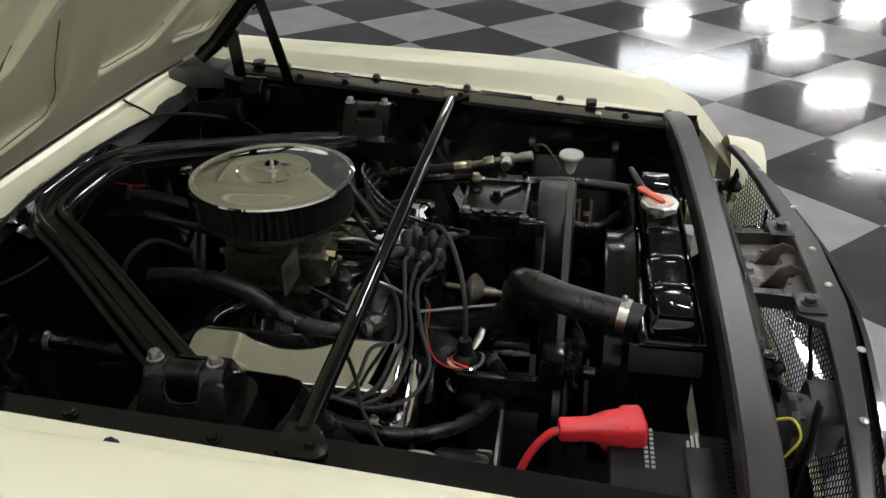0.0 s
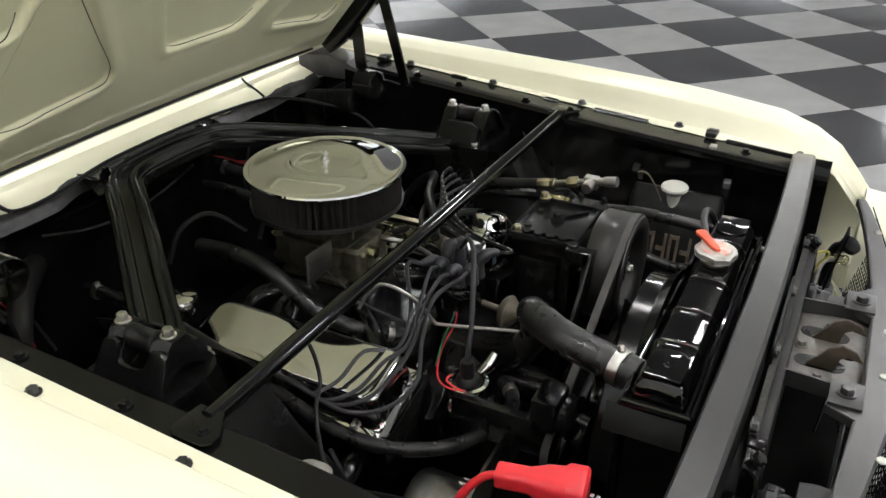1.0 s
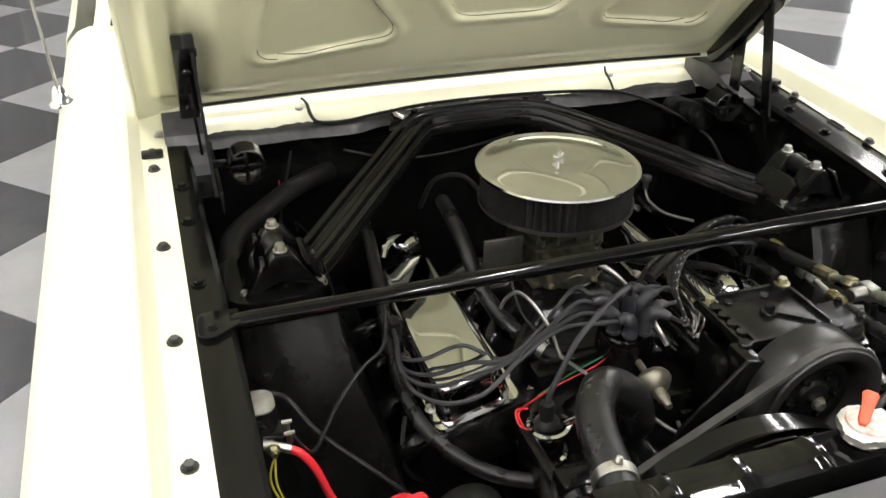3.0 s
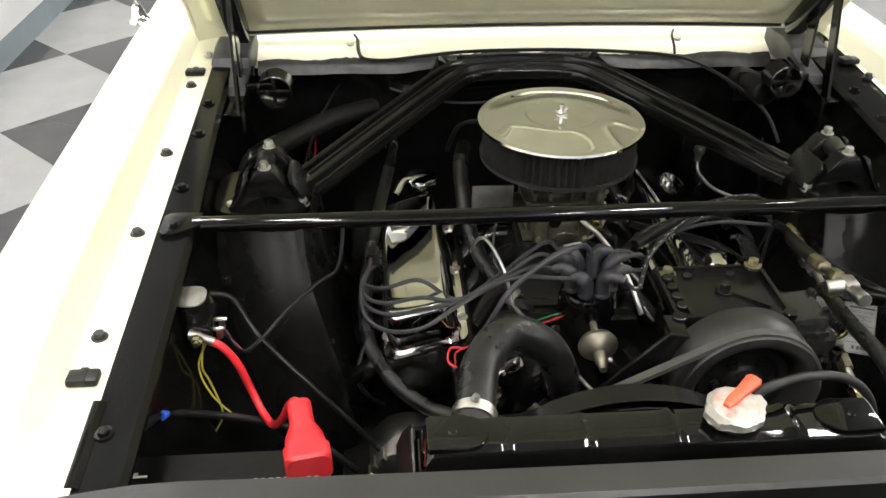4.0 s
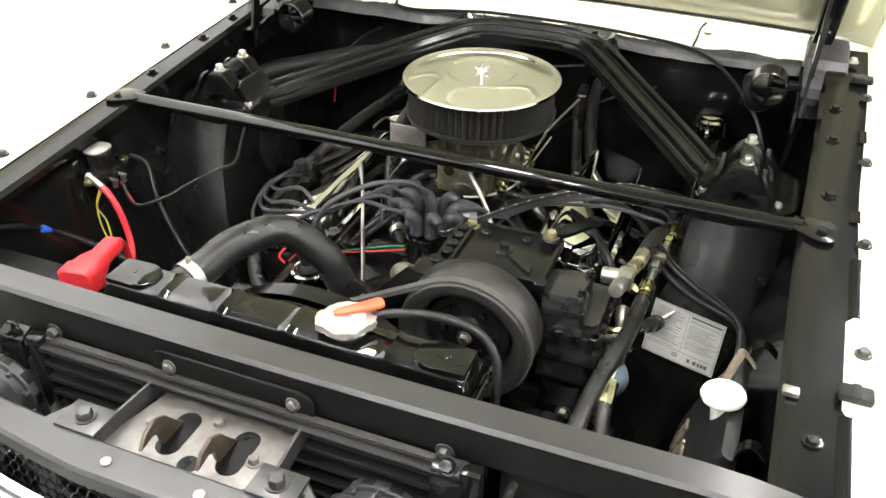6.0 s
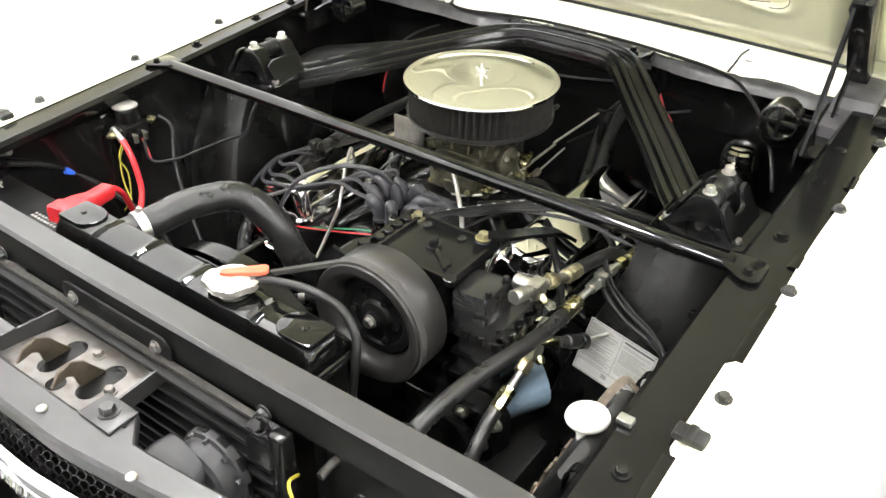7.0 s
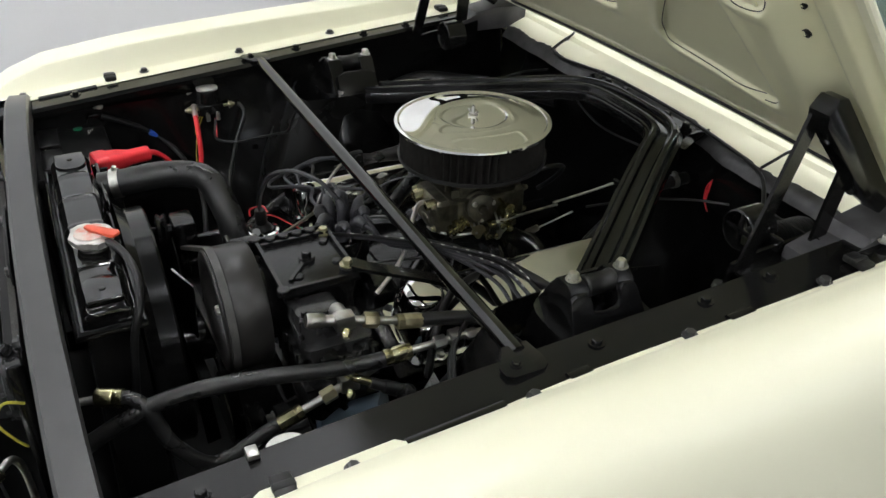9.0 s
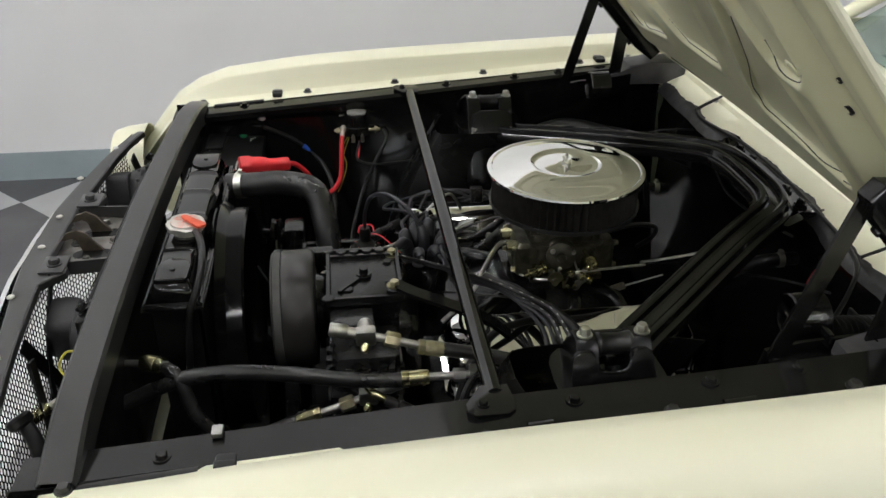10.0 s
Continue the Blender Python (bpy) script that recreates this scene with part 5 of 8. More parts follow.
def distributor():
    c = Vector((0.022, -0.018, 0))
    t = thing("distributor", (c.x, c.y, 0.62), "black distributor with grey spark plug boots", "distributor")
    bm = N()
    lathe(bm, (c.x, c.y, 0.62), (0, 0, 1), [(0, 0), (0.022, 0), (0.022, 0.05), (0.042, 0.065), (0.045, 0.07), (0.045, 0.10), (0, 0.10)], 28)
    part("housing", bm, BLACK_CAST, t)
    bm = N()
    lathe(bm, (c.x, c.y, 0.72), (0, 0, 1), [(0, 0), (0.050, 0), (0.050, 0.02), (0.047, 0.035), (0.044, 0.04), (0, 0.042)], 28)
    cyl(bm, (c.x, c.y, 0.755), (c.x, c.y, 0.79), 0.009, 10)
    cap = part("cap", bm, BLACK_GLOSS, t)
    for k in range(8):
        a = 2 * math.pi * (k + 0.5) / 8
        part("tower", cyl(N(), (c.x + 0.036 * math.cos(a), c.y + 0.036 * math.sin(a), 0.755), (c.x + 0.036 * math.cos(a), c.y + 0.036 * math.sin(a), 0.783), 0.0085, 10), BLACK_GLOSS, cap)
    ends = []
    for k in range(8):
        a = 2 * math.pi * (k + 0.5) / 8
        d = Vector((math.cos(a), math.sin(a), 0))
        b = Vector((c.x, c.y, 0)) + d * 0.036
        lean = (-0.35 if math.cos(a) < 0 else 0.25)
        e = (Vector((d.x * 0.5, d.y * (0.45, 0.2, 0.6, 0.3)[k % 4], 0)) + Vector((lean * 2.4, (0.1, -0.25, 0.2, -0.1, 0.3)[k % 5], 0))).normalized()
        up = (0.0, 0.007, -0.004, 0.010, 0.003)[k % 5]
        far = (1.0, 0.8, 1.15, 0.9)[k % 4]
        p = [b + Vector((0, 0, 0.770)), b + Vector((0, 0, 0.793 + up)), b + d * 0.003 + e * 0.009 + Vector((0, 0, 0.806 + up)), b + e * 0.019 * far + Vector((0, 0, 0.809 + up)), b + e * 0.034 * far + Vector((0, 0, 0.807 + up))]
        bm = N()
        tube(bm, p, [0.0118, 0.0118, 0.0125, 0.0098, 0.0068], 12, 5)
        lathe(bm, p[0], (0, 0, 1), [(0.0118, -0.002), (0.0132, 0), (0.0132, 0.004), (0.0118, 0.006)], 12)
        part("plug_boot", bm, WIRE_GREY, cap, "soft grey rubber boot")
        ends.append((p[-1], e))
    bm = N()
    p = [Vector((c.x, c.y, 0.785)), Vector((c.x, c.y, 0.815)), Vector((c.x - 0.006, c.y - 0.006, 0.835))]
    tube(bm, p, [0.0115, 0.011, 0.007], 12)
    part("coil_boot", bm, WIRE_GREY, cap)
    # vacuum advance canister on a stem towards the radiator
    bm = N()
    lathe(bm, (c.x, c.y - 0.055, 0.722), (-0.06, -1, -0.06), [(0.006, -0.01), (0.006, 0.03), (0.022, 0.036), (0.030, 0.042), (0.0315, 0.046), (0.0325, 0.048), (0.0325, 0.051), (0.0295, 0.053), (0.025, 0.060), (0.017, 0.066), (0.0105, 0.070), (0.0105, 0.088), (0.0075, 0.092), (0.006, 0.106), (0, 0.106)], 28)
    part("vacuum_canister", bm, CANISTER, t, "dull tan vacuum advance canister")
    return ends


run("wire_loom", [(0.13, 0.09, 0.775), (0.20, 0.13, 0.785), (0.28, 0.185, 0.79), (0.36, 0.215, 0.79), (0.42, 0.25, 0.77), (0.44, 0.31, 0.72), (0.42, 0.36, 0.64)], 0.010, RUBBER, "black taped wire loom across the engine", "wire loom")
run("breather_hose", [(0.180, 0.262, 0.712), (0.222, 0.19, 0.735), (0.268, 0.125, 0.757), (0.300, 0.078, 0.762), (0.345, 0.03, 0.735), (0.375, 0.0, 0.66)], 0.0075, RUBBER, "black hose lying across the chrome valve cover", "hose")
run("vacuum_hose", [(0.115, 0.10, 0.758), (0.165, 0.14, 0.772), (0.235, 0.175, 0.771), (0.315, 0.188, 0.768), (0.372, 0.172, 0.748), (0.398, 0.165, 0.69), (0.395, 0.16, 0.62)], 0.006, RUBBER, "thin black vacuum hose sagging over the valve cover", "hose")
ENDS = distributor()
# plug leads: four to the passenger side round the front of the chrome cover, four to the driver side
wl = [k for k, (p, e) in enumerate(ENDS) if p.x < 0.022]
wr = [k for k in range(8) if k not in wl]
for i, k in enumerate(sorted(wl, key=lambda q: ENDS[q][0].y)):
    p, e = ENDS[k]
    j = (0.0, 0.016, 0.027, 0.043)[i % 4]
    pts = [p, p + e * 0.03 + Vector((0, 0, 0.004)), (-0.115 - j * 0.5, -0.035 + j * 0.8, 0.798 - j * 0.5), (-0.195 - j * 0.2, -0.055 + j, 0.768 - j * 0.6), (-0.265, -0.082 + j * 2.3, 0.738 + j * 0.6), (-0.325, -0.065 + j * 2.2, 0.722 + j * 0.45), (-0.362, -0.01 + j * 1.6, 0.718 + j * 0.3), (-0.366 + j * 0.3, 0.06 + j, 0.735), (-0.345, 0.12 + j * 2, 0.725), (-0.338, 0.16 + j * 3, 0.69), (-0.352, 0.19 + j * 4, 0.64)]
    run("plug_lead", pts, 0.0037, WIRE_GREY, "grey spark plug lead looping to the passenger side", "ignition lead", "spark plug leads", 8)
for i, k in enumerate(sorted(wr, key=lambda q: ENDS[q][0].y)):
    p, e = ENDS[k]
    j = (0.0, 0.011, 0.021, 0.034)[i % 4]
    pts = [p, p + e * 0.025, (0.125 + j * 0.3, 0.0 + j, 0.805 - j * 0.6), (0.185, 0.075 + j, 0.806 - j * 0.8), (0.25, 0.128 + j * 0.5, 0.812 - j * 1.1), (0.32, 0.172 - j * 0.3, 0.818 - j * 1.3), (0.385, 0.185 - j * 0.9, 0.812 - j * 1.2), (0.425 - j * 0.3, 0.20 - j * 1.2, 0.780 - j * 0.6), (0.43 - j * 0.4, 0.215 - j * 1.6, 0.72), (0.40, 0.24 - j * 3, 0.64)]
    ld = run("plug_lead", pts, 0.0037, WIRE_GREY if i else RUBBER, "grey spark plug lead running to the driver side", "ignition lead", "spark plug leads", 8)
    if i < 2:
        printed(ld, pts, 0.0037)
bm = N()
box(bm, -0.355, -0.335, 0.135, 0.165, 0.675, 0.745, 0.005)
for k in range(4):
    cyl(bm, (-0.36, 0.15, 0.685 + 0.016 * k), (-0.33, 0.15, 0.685 + 0.016 * k), 0.009, 8)
tagged(part("lead_separator", bm, RUBBER), "black plug lead separator clip beside the valve cover", "clip")
run("coil_lead", [(0.016, -0.024, 0.835), (-0.005, -0.05, 0.868), (-0.06, -0.085, 0.872), (-0.125, -0.115, 0.838), (-0.158, -0.128, 0.79), (-0.174, -0.131, 0.755), (-0.175, -0.131, 0.735)], 0.0045, WIRE_GREY, "grey coil lead arching over the engine", "ignition lead", "", 8)


def coil():
    t = thing("ignition_coil", (-0.193, -0.14, 0.60), "black ignition coil with two chrome bands", "ignition coil")
    bm = N()
    lathe(bm, (-0.170, -0.131, 0.585), (-0.05, 0, 1), [(0, 0), (0.026, 0), (0.029, 0.004), (0.029, 0.105), (0.026, 0.11), (0, 0.11)], 28)
    part("can", bm, BLACK_GLOSS, t)
    bm = N()
    lathe(bm, (-0.175, -0.131, 0.692), (-0.05, 0, 1), [(0.022, 0), (0.020, 0.008), (0.013, 0.014), (0.013, 0.035), (0.011, 0.045), (0, 0.046)], 20)
    part("tower", bm, RUBBER, t)
    for z in (0.630, 0.685):
        bm = N()
        lathe(bm, (-0.1715, -0.131, z), (-0.05, 0, 1), [(0.029, 0), (0.035, 0.001), (0.0365, 0.004), (0.035, 0.008), (0.029, 0.009)], 36)
        part("band", bm, CHROME, t, "chrome coil band")
    bm = N()
    tube(bm, [(-0.146, -0.141, 0.692), (-0.130, -0.151, 0.705), (-0.116, -0.157, 0.722)], [0.008, 0.012, 0.009], 10)
    part("bracket", bm, CHROME, t, "chrome clamp ears")
    return t


coil()
run("red_wire", [(-0.215, -0.13, 0.70), (-0.21, -0.10, 0.70), (-0.17, -0.07, 0.692), (-0.11, -0.05, 0.697), (-0.05, -0.045, 0.712), (-0.015, -0.03, 0.715)], 0.0015, RED, "thin red ignition wire at the coil", "wire", "", 6)
run("green_wire", [(-0.16, -0.062, 0.692), (-0.10, -0.045, 0.704), (-0.045, -0.038, 0.719), (-0.012, -0.026, 0.718)], 0.0014, GREEN, "thin green ignition wire", "wire", "", 6)
run("red_wire", [(-0.215, -0.145, 0.705), (-0.228, -0.14, 0.715), (-0.222, -0.115, 0.72), (-0.20, -0.11, 0.715)], 0.0019, RED, "short red wire loop on the coil terminal", "wire", "", 6)
run("vacuum_line", [(-0.170, 0.085, 0.775), (-0.165, 0.072, 0.803), (-0.153, 0.055, 0.822), (-0.138, 0.028, 0.815), (-0.120, -0.008, 0.785), (-0.1105, -0.032, 0.748), (-0.104, -0.046, 0.741), (-0.06, -0.135, 0.731), (-0.016, -0.2253, 0.7204), (0.003, -0.232, 0.712), (0.012, -0.21, 0.712)], 0.0032, ALU, "bare steel vacuum line to the distributor", "pipe", "", 8)

# heater and bypass hoses on the passenger side
hh = run("heater_hose", [(-0.30, 0.62, 0.74), (-0.31, 0.48, 0.745), (-0.335, 0.30, 0.735), (-0.36, 0.12, 0.70), (-0.358, 0.0, 0.665), (-0.33, -0.08, 0.645), (-0.27, -0.15, 0.632), (-0.19, -0.188, 0.628), (-0.11, -0.19, 0.625), (-0.06, -0.15, 0.62)], 0.0125, HOSE, "black rubber heater hose", "hose", "", 12)
clamp_on(hh, (-0.086, -0.175, 0.623), (0.6, 0.5, 0), 0.0125)
clamp_on(hh, (-0.302, 0.59, 0.741), (0, 1, 0), 0.0125)
bh = run("bypass_hose", [(-0.15, 0.46, 0.80), (-0.165, 0.36, 0.815), (-0.169, 0.278, 0.800), (-0.16, 0.21, 0.745), (-0.137, 0.152, 0.705), (-0.10, 0.09, 0.68), (-0.06, 0.04, 0.66)], 0.015, HOSE, "thick black hose beside the carburetor", "hose", "", 12)
clamp_on(bh, (-0.088, 0.074, 0.675), (0.6, -0.7, -0.3), 0.015)
hh = run("heater_hose", [(0.17, 0.70, 0.80), (0.175, 0.60, 0.795), (0.20, 0.48, 0.75), (0.245, 0.36, 0.70), (0.30, 0.28, 0.66)], 0.013, HOSE, "black rubber heater hose", "hose", "", 12)
clamp_on(hh, (0.172, 0.665, 0.80), (0, 1, 0), 0.013)
run("heater_hose", [(0.13, 0.70, 0.77), (0.14, 0.60, 0.765), (0.17, 0.48, 0.72), (0.2, 0.38, 0.67)], 0.011, HOSE, "black rubber heater hose", "hose", "", 12)
run("vacuum_hose", [(0.09, 0.34, 0.84), (0.115, 0.38, 0.865), (0.10, 0.43, 0.85), (0.05, 0.45, 0.80), (0.0, 0.44, 0.75)], 0.005, RUBBER, "thin black vacuum hose behind the air cleaner", "hose", "", 8)
run("vacuum_hose", [(-0.06, 0.42, 0.80), (-0.10, 0.47, 0.845), (-0.155, 0.50, 0.83), (-0.18, 0.52, 0.76)], 0.005, RUBBER, "thin black vacuum hose behind the air cleaner", "hose", "", 8)


# ---- compressor and its lines ----
def compressor():
    t = thing("compressor", (0.2, -0.14, 0.60), "black air conditioning compressor with large clutch pulley", "compressor")
    bm = N()
    box(bm, 0.128, 0.264, -0.190, -0.092, 0.60, 0.828, 0.010)
    body = part("crankcase", bm, BLACK_CAST, t)
    bm = N()
    for x in (0.13, 0.165, 0.20, 0.235, 0.262):
        prism(bm, [(-0.212, 0.827), (-0.080, 0.827), (-0.088, 0.79), (-0.088, 0.64), (-0.20, 0.64), (-0.20, 0.79)], "x", x - 0.003, x + 0.003)
    cyl(bm, (0.19, -0.235, 0.772), (0.19, -0.188, 0.772), 0.062, 28, 0.055, 0.004)
    box(bm, 0.112, 0.128, -0.18, -0.10, 0.66, 0.79, 0.006)
    part("rib_cage", bm, BLACK_CAST, body)
    body_top = 0.832
    bm = N()
    # ribbed top plate: a rim with a sunken field, diagonal web and bosses
    box(bm, 0.104, 0.282, -0.213, -0.078, body_top - 0.006, body_top + 0.004, 0.002)
    for a, b in (((0.108, -0.209), (0.278, -0.209)), ((0.108, -0.082), (0.278, -0.082)), ((0.108, -0.209), (0.108, -0.082)), ((0.278, -0.209), (0.278, -0.082)), ((0.255, -0.19), (0.20, -0.145)), ((0.13, -0.085), (0.13, -0.205))):
        tube(bm, [(a[0], a[1], body_top + 0.005), (b[0], b[1], body_top + 0.005)], 0, shape=[(-0.004, -0.004), (0.004, -0.004), (0.003, 0.005), (-0.003, 0.005)], up=(0, 0, 1))
    for x, y, r, h in ((0.108, -0.209, 0.011, 0.012), (0.278, -0.209, 0.011, 0.012), (0.262, -0.094, 0.014, 0.016), (0.126, -0.090, 0.013, 0.002), (0.20, -0.145, 0.014, 0.010), (0.119, -0.112, 0.009, 0.014), (0.119, -0.136, 0.009, 0.014), (0.119, -0.160, 0.009, 0.014), (0.119, -0.184, 0.009, 0.014), (0.245, -0.175, 0.010, 0.008), (0.155, -0.10, 0.008, 0.008), (0.225, -0.10, 0.008, 0.008)):
        cyl(bm, (x, y, body_top), (x, y, body_top + h), r, 16, edge=0.0015)
    plate = part("top_plate", bm, SADDLE, t, "black cast top plate with ribs")
    for x, y, z, mt in ((0.126, -0.090, 0.836, ZINC), (0.262, -0.094, 0.850, ZINC), (0.20, -0.145, 0.842, BLACK_CAST)):
        bm = N()
        bolt_bm(bm, (x, y, z), (0, 0, 1), 0.0085, 0.009, 1.6)
        part("bolt", bm, mt, plate, "yellow zinc bolt and washer" if mt is ZINC else "")
    bm = N()
    stack(bm, at(0.325, -0.150, 0.63), [(rounded_ring(0.085, 0.105, 0.012, 1), 0), (rounded_ring(0.085, 0.105, 0.012, 1), 0.110), (rounded_ring(0.100, 0.122, 0.006, 1), 0.111), (rounded_ring(0.100, 0.122, 0.006, 1), 0.124), (rounded_ring(0.094, 0.114, 0.008, 1), 0.125), (rounded_ring(0.092, 0.112, 0.008, 1), 0.150)])
    head = part("cylinder_head", bm, COMP, t, "black finned compressor head")
    bm = N()
    stack(bm, at(0.316, -0.170, 0.775, 0, -6, 0), [(rounded_ring(0.066, 0.074, 0.006, 2), 0), (rounded_ring(0.066, 0.074, 0.006, 2), 0.044), (rounded_ring(0.062, 0.070, 0.008, 2), 0.049), (rounded_ring(0.054, 0.062, 0.008, 2), 0.050)])
    box(bm, 0.283, 0.349, -0.209, -0.204, 0.790, 0.800, 0.001)
    part("head_cover", bm, COMP, head, "squared satin black valve cover box", angle=25)
    for y in (-0.195, -0.145):
        bm = N()
        bolt_bm(bm, (0.340, y, 0.828), (-0.1, 0, 1), 0.0055, 0.006, 1.4)
        part("bolt", bm, BLACK_CAST, head)
    for x, y in [(0.372, -0.205 + 0.0275 * k) for k in range(5)] + [(0.285 + 0.028 * k, -0.209) for k in range(4)]:
        part("lug", cyl(N(), (x, y, 0.746), (x, y, 0.764), 0.009, 10, edge=0.001), BLACK_CAST, head)
    for y in (-0.195, -0.15, -0.105):
        for z in (0.72, 0.65):
            bm = N()
            bolt_bm(bm, (0.368, y, z), (1, 0, 0), 0.006, 0.007, 1.3)
            part("bolt", bm, BLACK_CAST, head)
    for z in (0.66, 0.70):
        part("fin", box(N(), 0.282, 0.374, -0.212, -0.088, z, z + 0.005, 0.001), BLACK_CAST, head)
    c = Vector((0.190, -0.309, 0.772))
    bm = N()
    lathe(bm, c, (0, 1, 0), [(0.070, 0.046), (0.074, 0.020), (0.080, 0.008), (0.086, 0.003), (0.092, 0.0), (0.102, 0.001), (0.104, 0.004), (0.095, 0.011), (0.104, 0.018), (0.106, 0.021), (0.106, 0.070), (0.102, 0.075), (0.05, 0.077), (0.05, 0.06), (0.070, 0.046)], 72)
    part("clutch_pulley", bm, DRUM, t, "large black clutch pulley")
    bm = N()
    lathe(bm, c, (0, 1, 0), [(0, 0.014), (0.012, 0.014), (0.014, 0.022), (0.026, 0.024), (0.030, 0.030), (0.050, 0.032), (0.054, 0.028), (0.066, 0.028), (0.068, 0.034), (0.068, 0.06), (0, 0.06)], 48)
    hub = part("clutch_hub", bm, BLACK_FLAT, t)
    for k in range(6):
        a = 2 * math.pi * k / 6
        bm = N()
        bolt_bm(bm, c + Vector((0.041 * math.cos(a), 0.031, 0.041 * math.sin(a))), (0, -1, 0), 0.0065, 0.008, 1.3)
        part("rivet", bm, BLACK_CAST, hub)
    bm = N()
    bolt_bm(bm, c + Vector((0, 0.014, 0)), (0, -1, 0), 0.009, 0.008, 1.3)
    part("bolt", bm, STEEL, hub)
    # bracket down to the engine
    bm = N()
    prism(bm, [(0.10, 0.50), (0.30, 0.55), (0.29, 0.61), (0.11, 0.61)], "y", -0.20, -0.19)
    prism(bm, [(0.10, 0.50), (0.30, 0.55), (0.29, 0.61), (0.11, 0.61)], "y", -0.10, -0.09)
    part("bracket", bm, BLACK_CAST, t)
    bm = N()
    tube(bm, [(0.262, -0.09, 0.852), (0.275, -0.06, 0.842), (0.295, 0.0, 0.825), (0.315, 0.06, 0.805), (0.325, 0.10, 0.775)], 0, shape=[(-0.013, -0.004), (0.013, -0.004), (0.013, 0.003), (-0.013, 0.003)], up=(0, 0, 1))
    part("strap", bm, BLACK, t)
    bm = N()
    prism(bm, [(-0.030, 0.70), (-0.018, 0.742), (0.080, 0.846), (0.112, 0.840), (0.118, 0.80), (0.04, 0.74)], "y", -0.256, -0.249, 0.001)
    box(bm, 0.085, 0.112, -0.25, -0.20, 0.81, 0.84, 0.003)
    part("front_bracket", bm, BLACK, t, "flat black bracket plate")
    # belt over the clutch pulley and a small idler below the hose
    bm = N()
    R1, R2 = 0.1035, 0.034
    p1, p2 = Vector((c.x, 0, c.z)), Vector((-0.203, 0, 0.634))
    d = p2 - p1
    base = math.atan2(d.z, d.x)
    off = math.acos((R1 - R2) / d.length)
    loop = []
    a0, a1 = base + off, base - off + 2 * math.pi
    for i in range(21):
        a = a0 + (a1 - a0) * i / 20
        loop.append((p1.x + R1 * math.cos(a), -0.297, p1.z + R1 * math.sin(a)))
    for i in range(13):
        a = base - off + (2 * off) * i / 12
        loop.append((p2.x + R2 * math.cos(a), -0.297, p2.z + R2 * math.sin(a)))
    n = len(loop)
    rings = []
    for i, p in enumerate(loop):
        q = Vector(loop[(i + 1) % n]) - Vector(loop[i - 1])
        nr = Vector((q.z, 0, -q.x)).normalized()
        rings.append([bm.verts.new(Vector(p) + nr * u + Vector((0, v, 0))) for u, v in ((-0.003, -0.0065), (0.004, -0.0065), (0.004, 0.0065), (-0.003, 0.0065))])
    for i in range(n):
        p, q = rings[i], rings[(i + 1) % n]
        for k in range(4):
            bm.faces.new((p[k], p[(k + 1) % 4], q[(k + 1) % 4], q[k]))
    part("belt", bm, BELT, t, "worn grey-black rubber drive belt")
    bm = N()
    lathe(bm, (p2.x, -0.309, p2.z), (0, 1, 0), [(0, 0), (0.012, 0), (0.03, 0.003), (0.036, 0.005), (0.032, 0.012), (0.036, 0.019), (0.03, 0.022), (0.012, 0.024), (0.012, 0.10), (0, 0.10)], 32)
    part("idler", bm, BLACK_CAST, t)
    return t


compressor()


def hex_nut(bm, p0, p1, r):
    lathe(bm, p0, Vector(p1) - Vector(p0), [(0, 0), (r * 0.9, 0), (r, 0.0015), (r, (Vector(p1) - Vector(p0)).length - 0.0015), (r * 0.9, (Vector(p1) - Vector(p0)).length), (0, (Vector(p1) - Vector(p0)).length)], 6)


def service_line(name, head, nut, crimp, tail, label, far):
    """Service valve on the compressor head with its nut, metal tube, brass crimp and hose."""
    head, nut, crimp = Vector(head), Vector(nut), Vector(crimp)
    t = thing(name, head, label, "hose fitting", "air conditioning fittings")
    bm = N()
    box(bm, head.x - 0.011, head.x + 0.012, head.y - 0.016, head.y + 0.016, head.z - 0.014, head.z + 0.013, 0.004)
    cyl(bm, head - Vector((0.036, 0, 0.002)), head, 0.0125, 12, edge=0.002)
    v = (head - nut).normalized()
    cyl(bm, head, head + v * 0.034, 0.009, 14)
    lathe(bm, head + v * 0.03, v, [(0.010, 0), (0.0115, 0.002), (0.0115, 0.026), (0.010, 0.029), (0, 0.029)], 12)
    part("valve", bm, ALU, t, "silver service valve with knurled cap")
    bm = N()
    lathe(bm, head + Vector((0.010, 0, -0.010)), (0.6, -0.3, -0.5), [(0.007, 0), (0.008, 0.008), (0.006, 0.014), (0, 0.015)], 12)
    part("port", bm, BRASS, t, "small brass port")
    bm = N()
    w = (crimp - nut).normalized()
    hex_nut(bm, nut - w * 0.012, nut + w * 0.012, 0.0125)
    part("nut", bm, ZINC, t)
    bm = N()
    tube(bm, [head, nut, crimp], 0.0068, 10, 4)
    part("pipe", bm, ALU, t)
    d = (Vector(tail[0]) - crimp).normalized()
    bm = N()
    lathe(bm, crimp - d * 0.018, d, [(0.008, 0), (0.0125, 0.001), (0.0125, 0.010), (0.0115, 0.012), (0.0125, 0.014), (0.0125, 0.040), (0.0115, 0.043), (0, 0.043)], 8)
    part("crimp", bm, BRASS if far else ZINC, t, "brass crimp sleeve")
    bm = N()
    tube(bm, [crimp, *tail], 0.0115, 14, 8)
    part("hose", bm, HOSE, t, "black rubber hose")
    return t


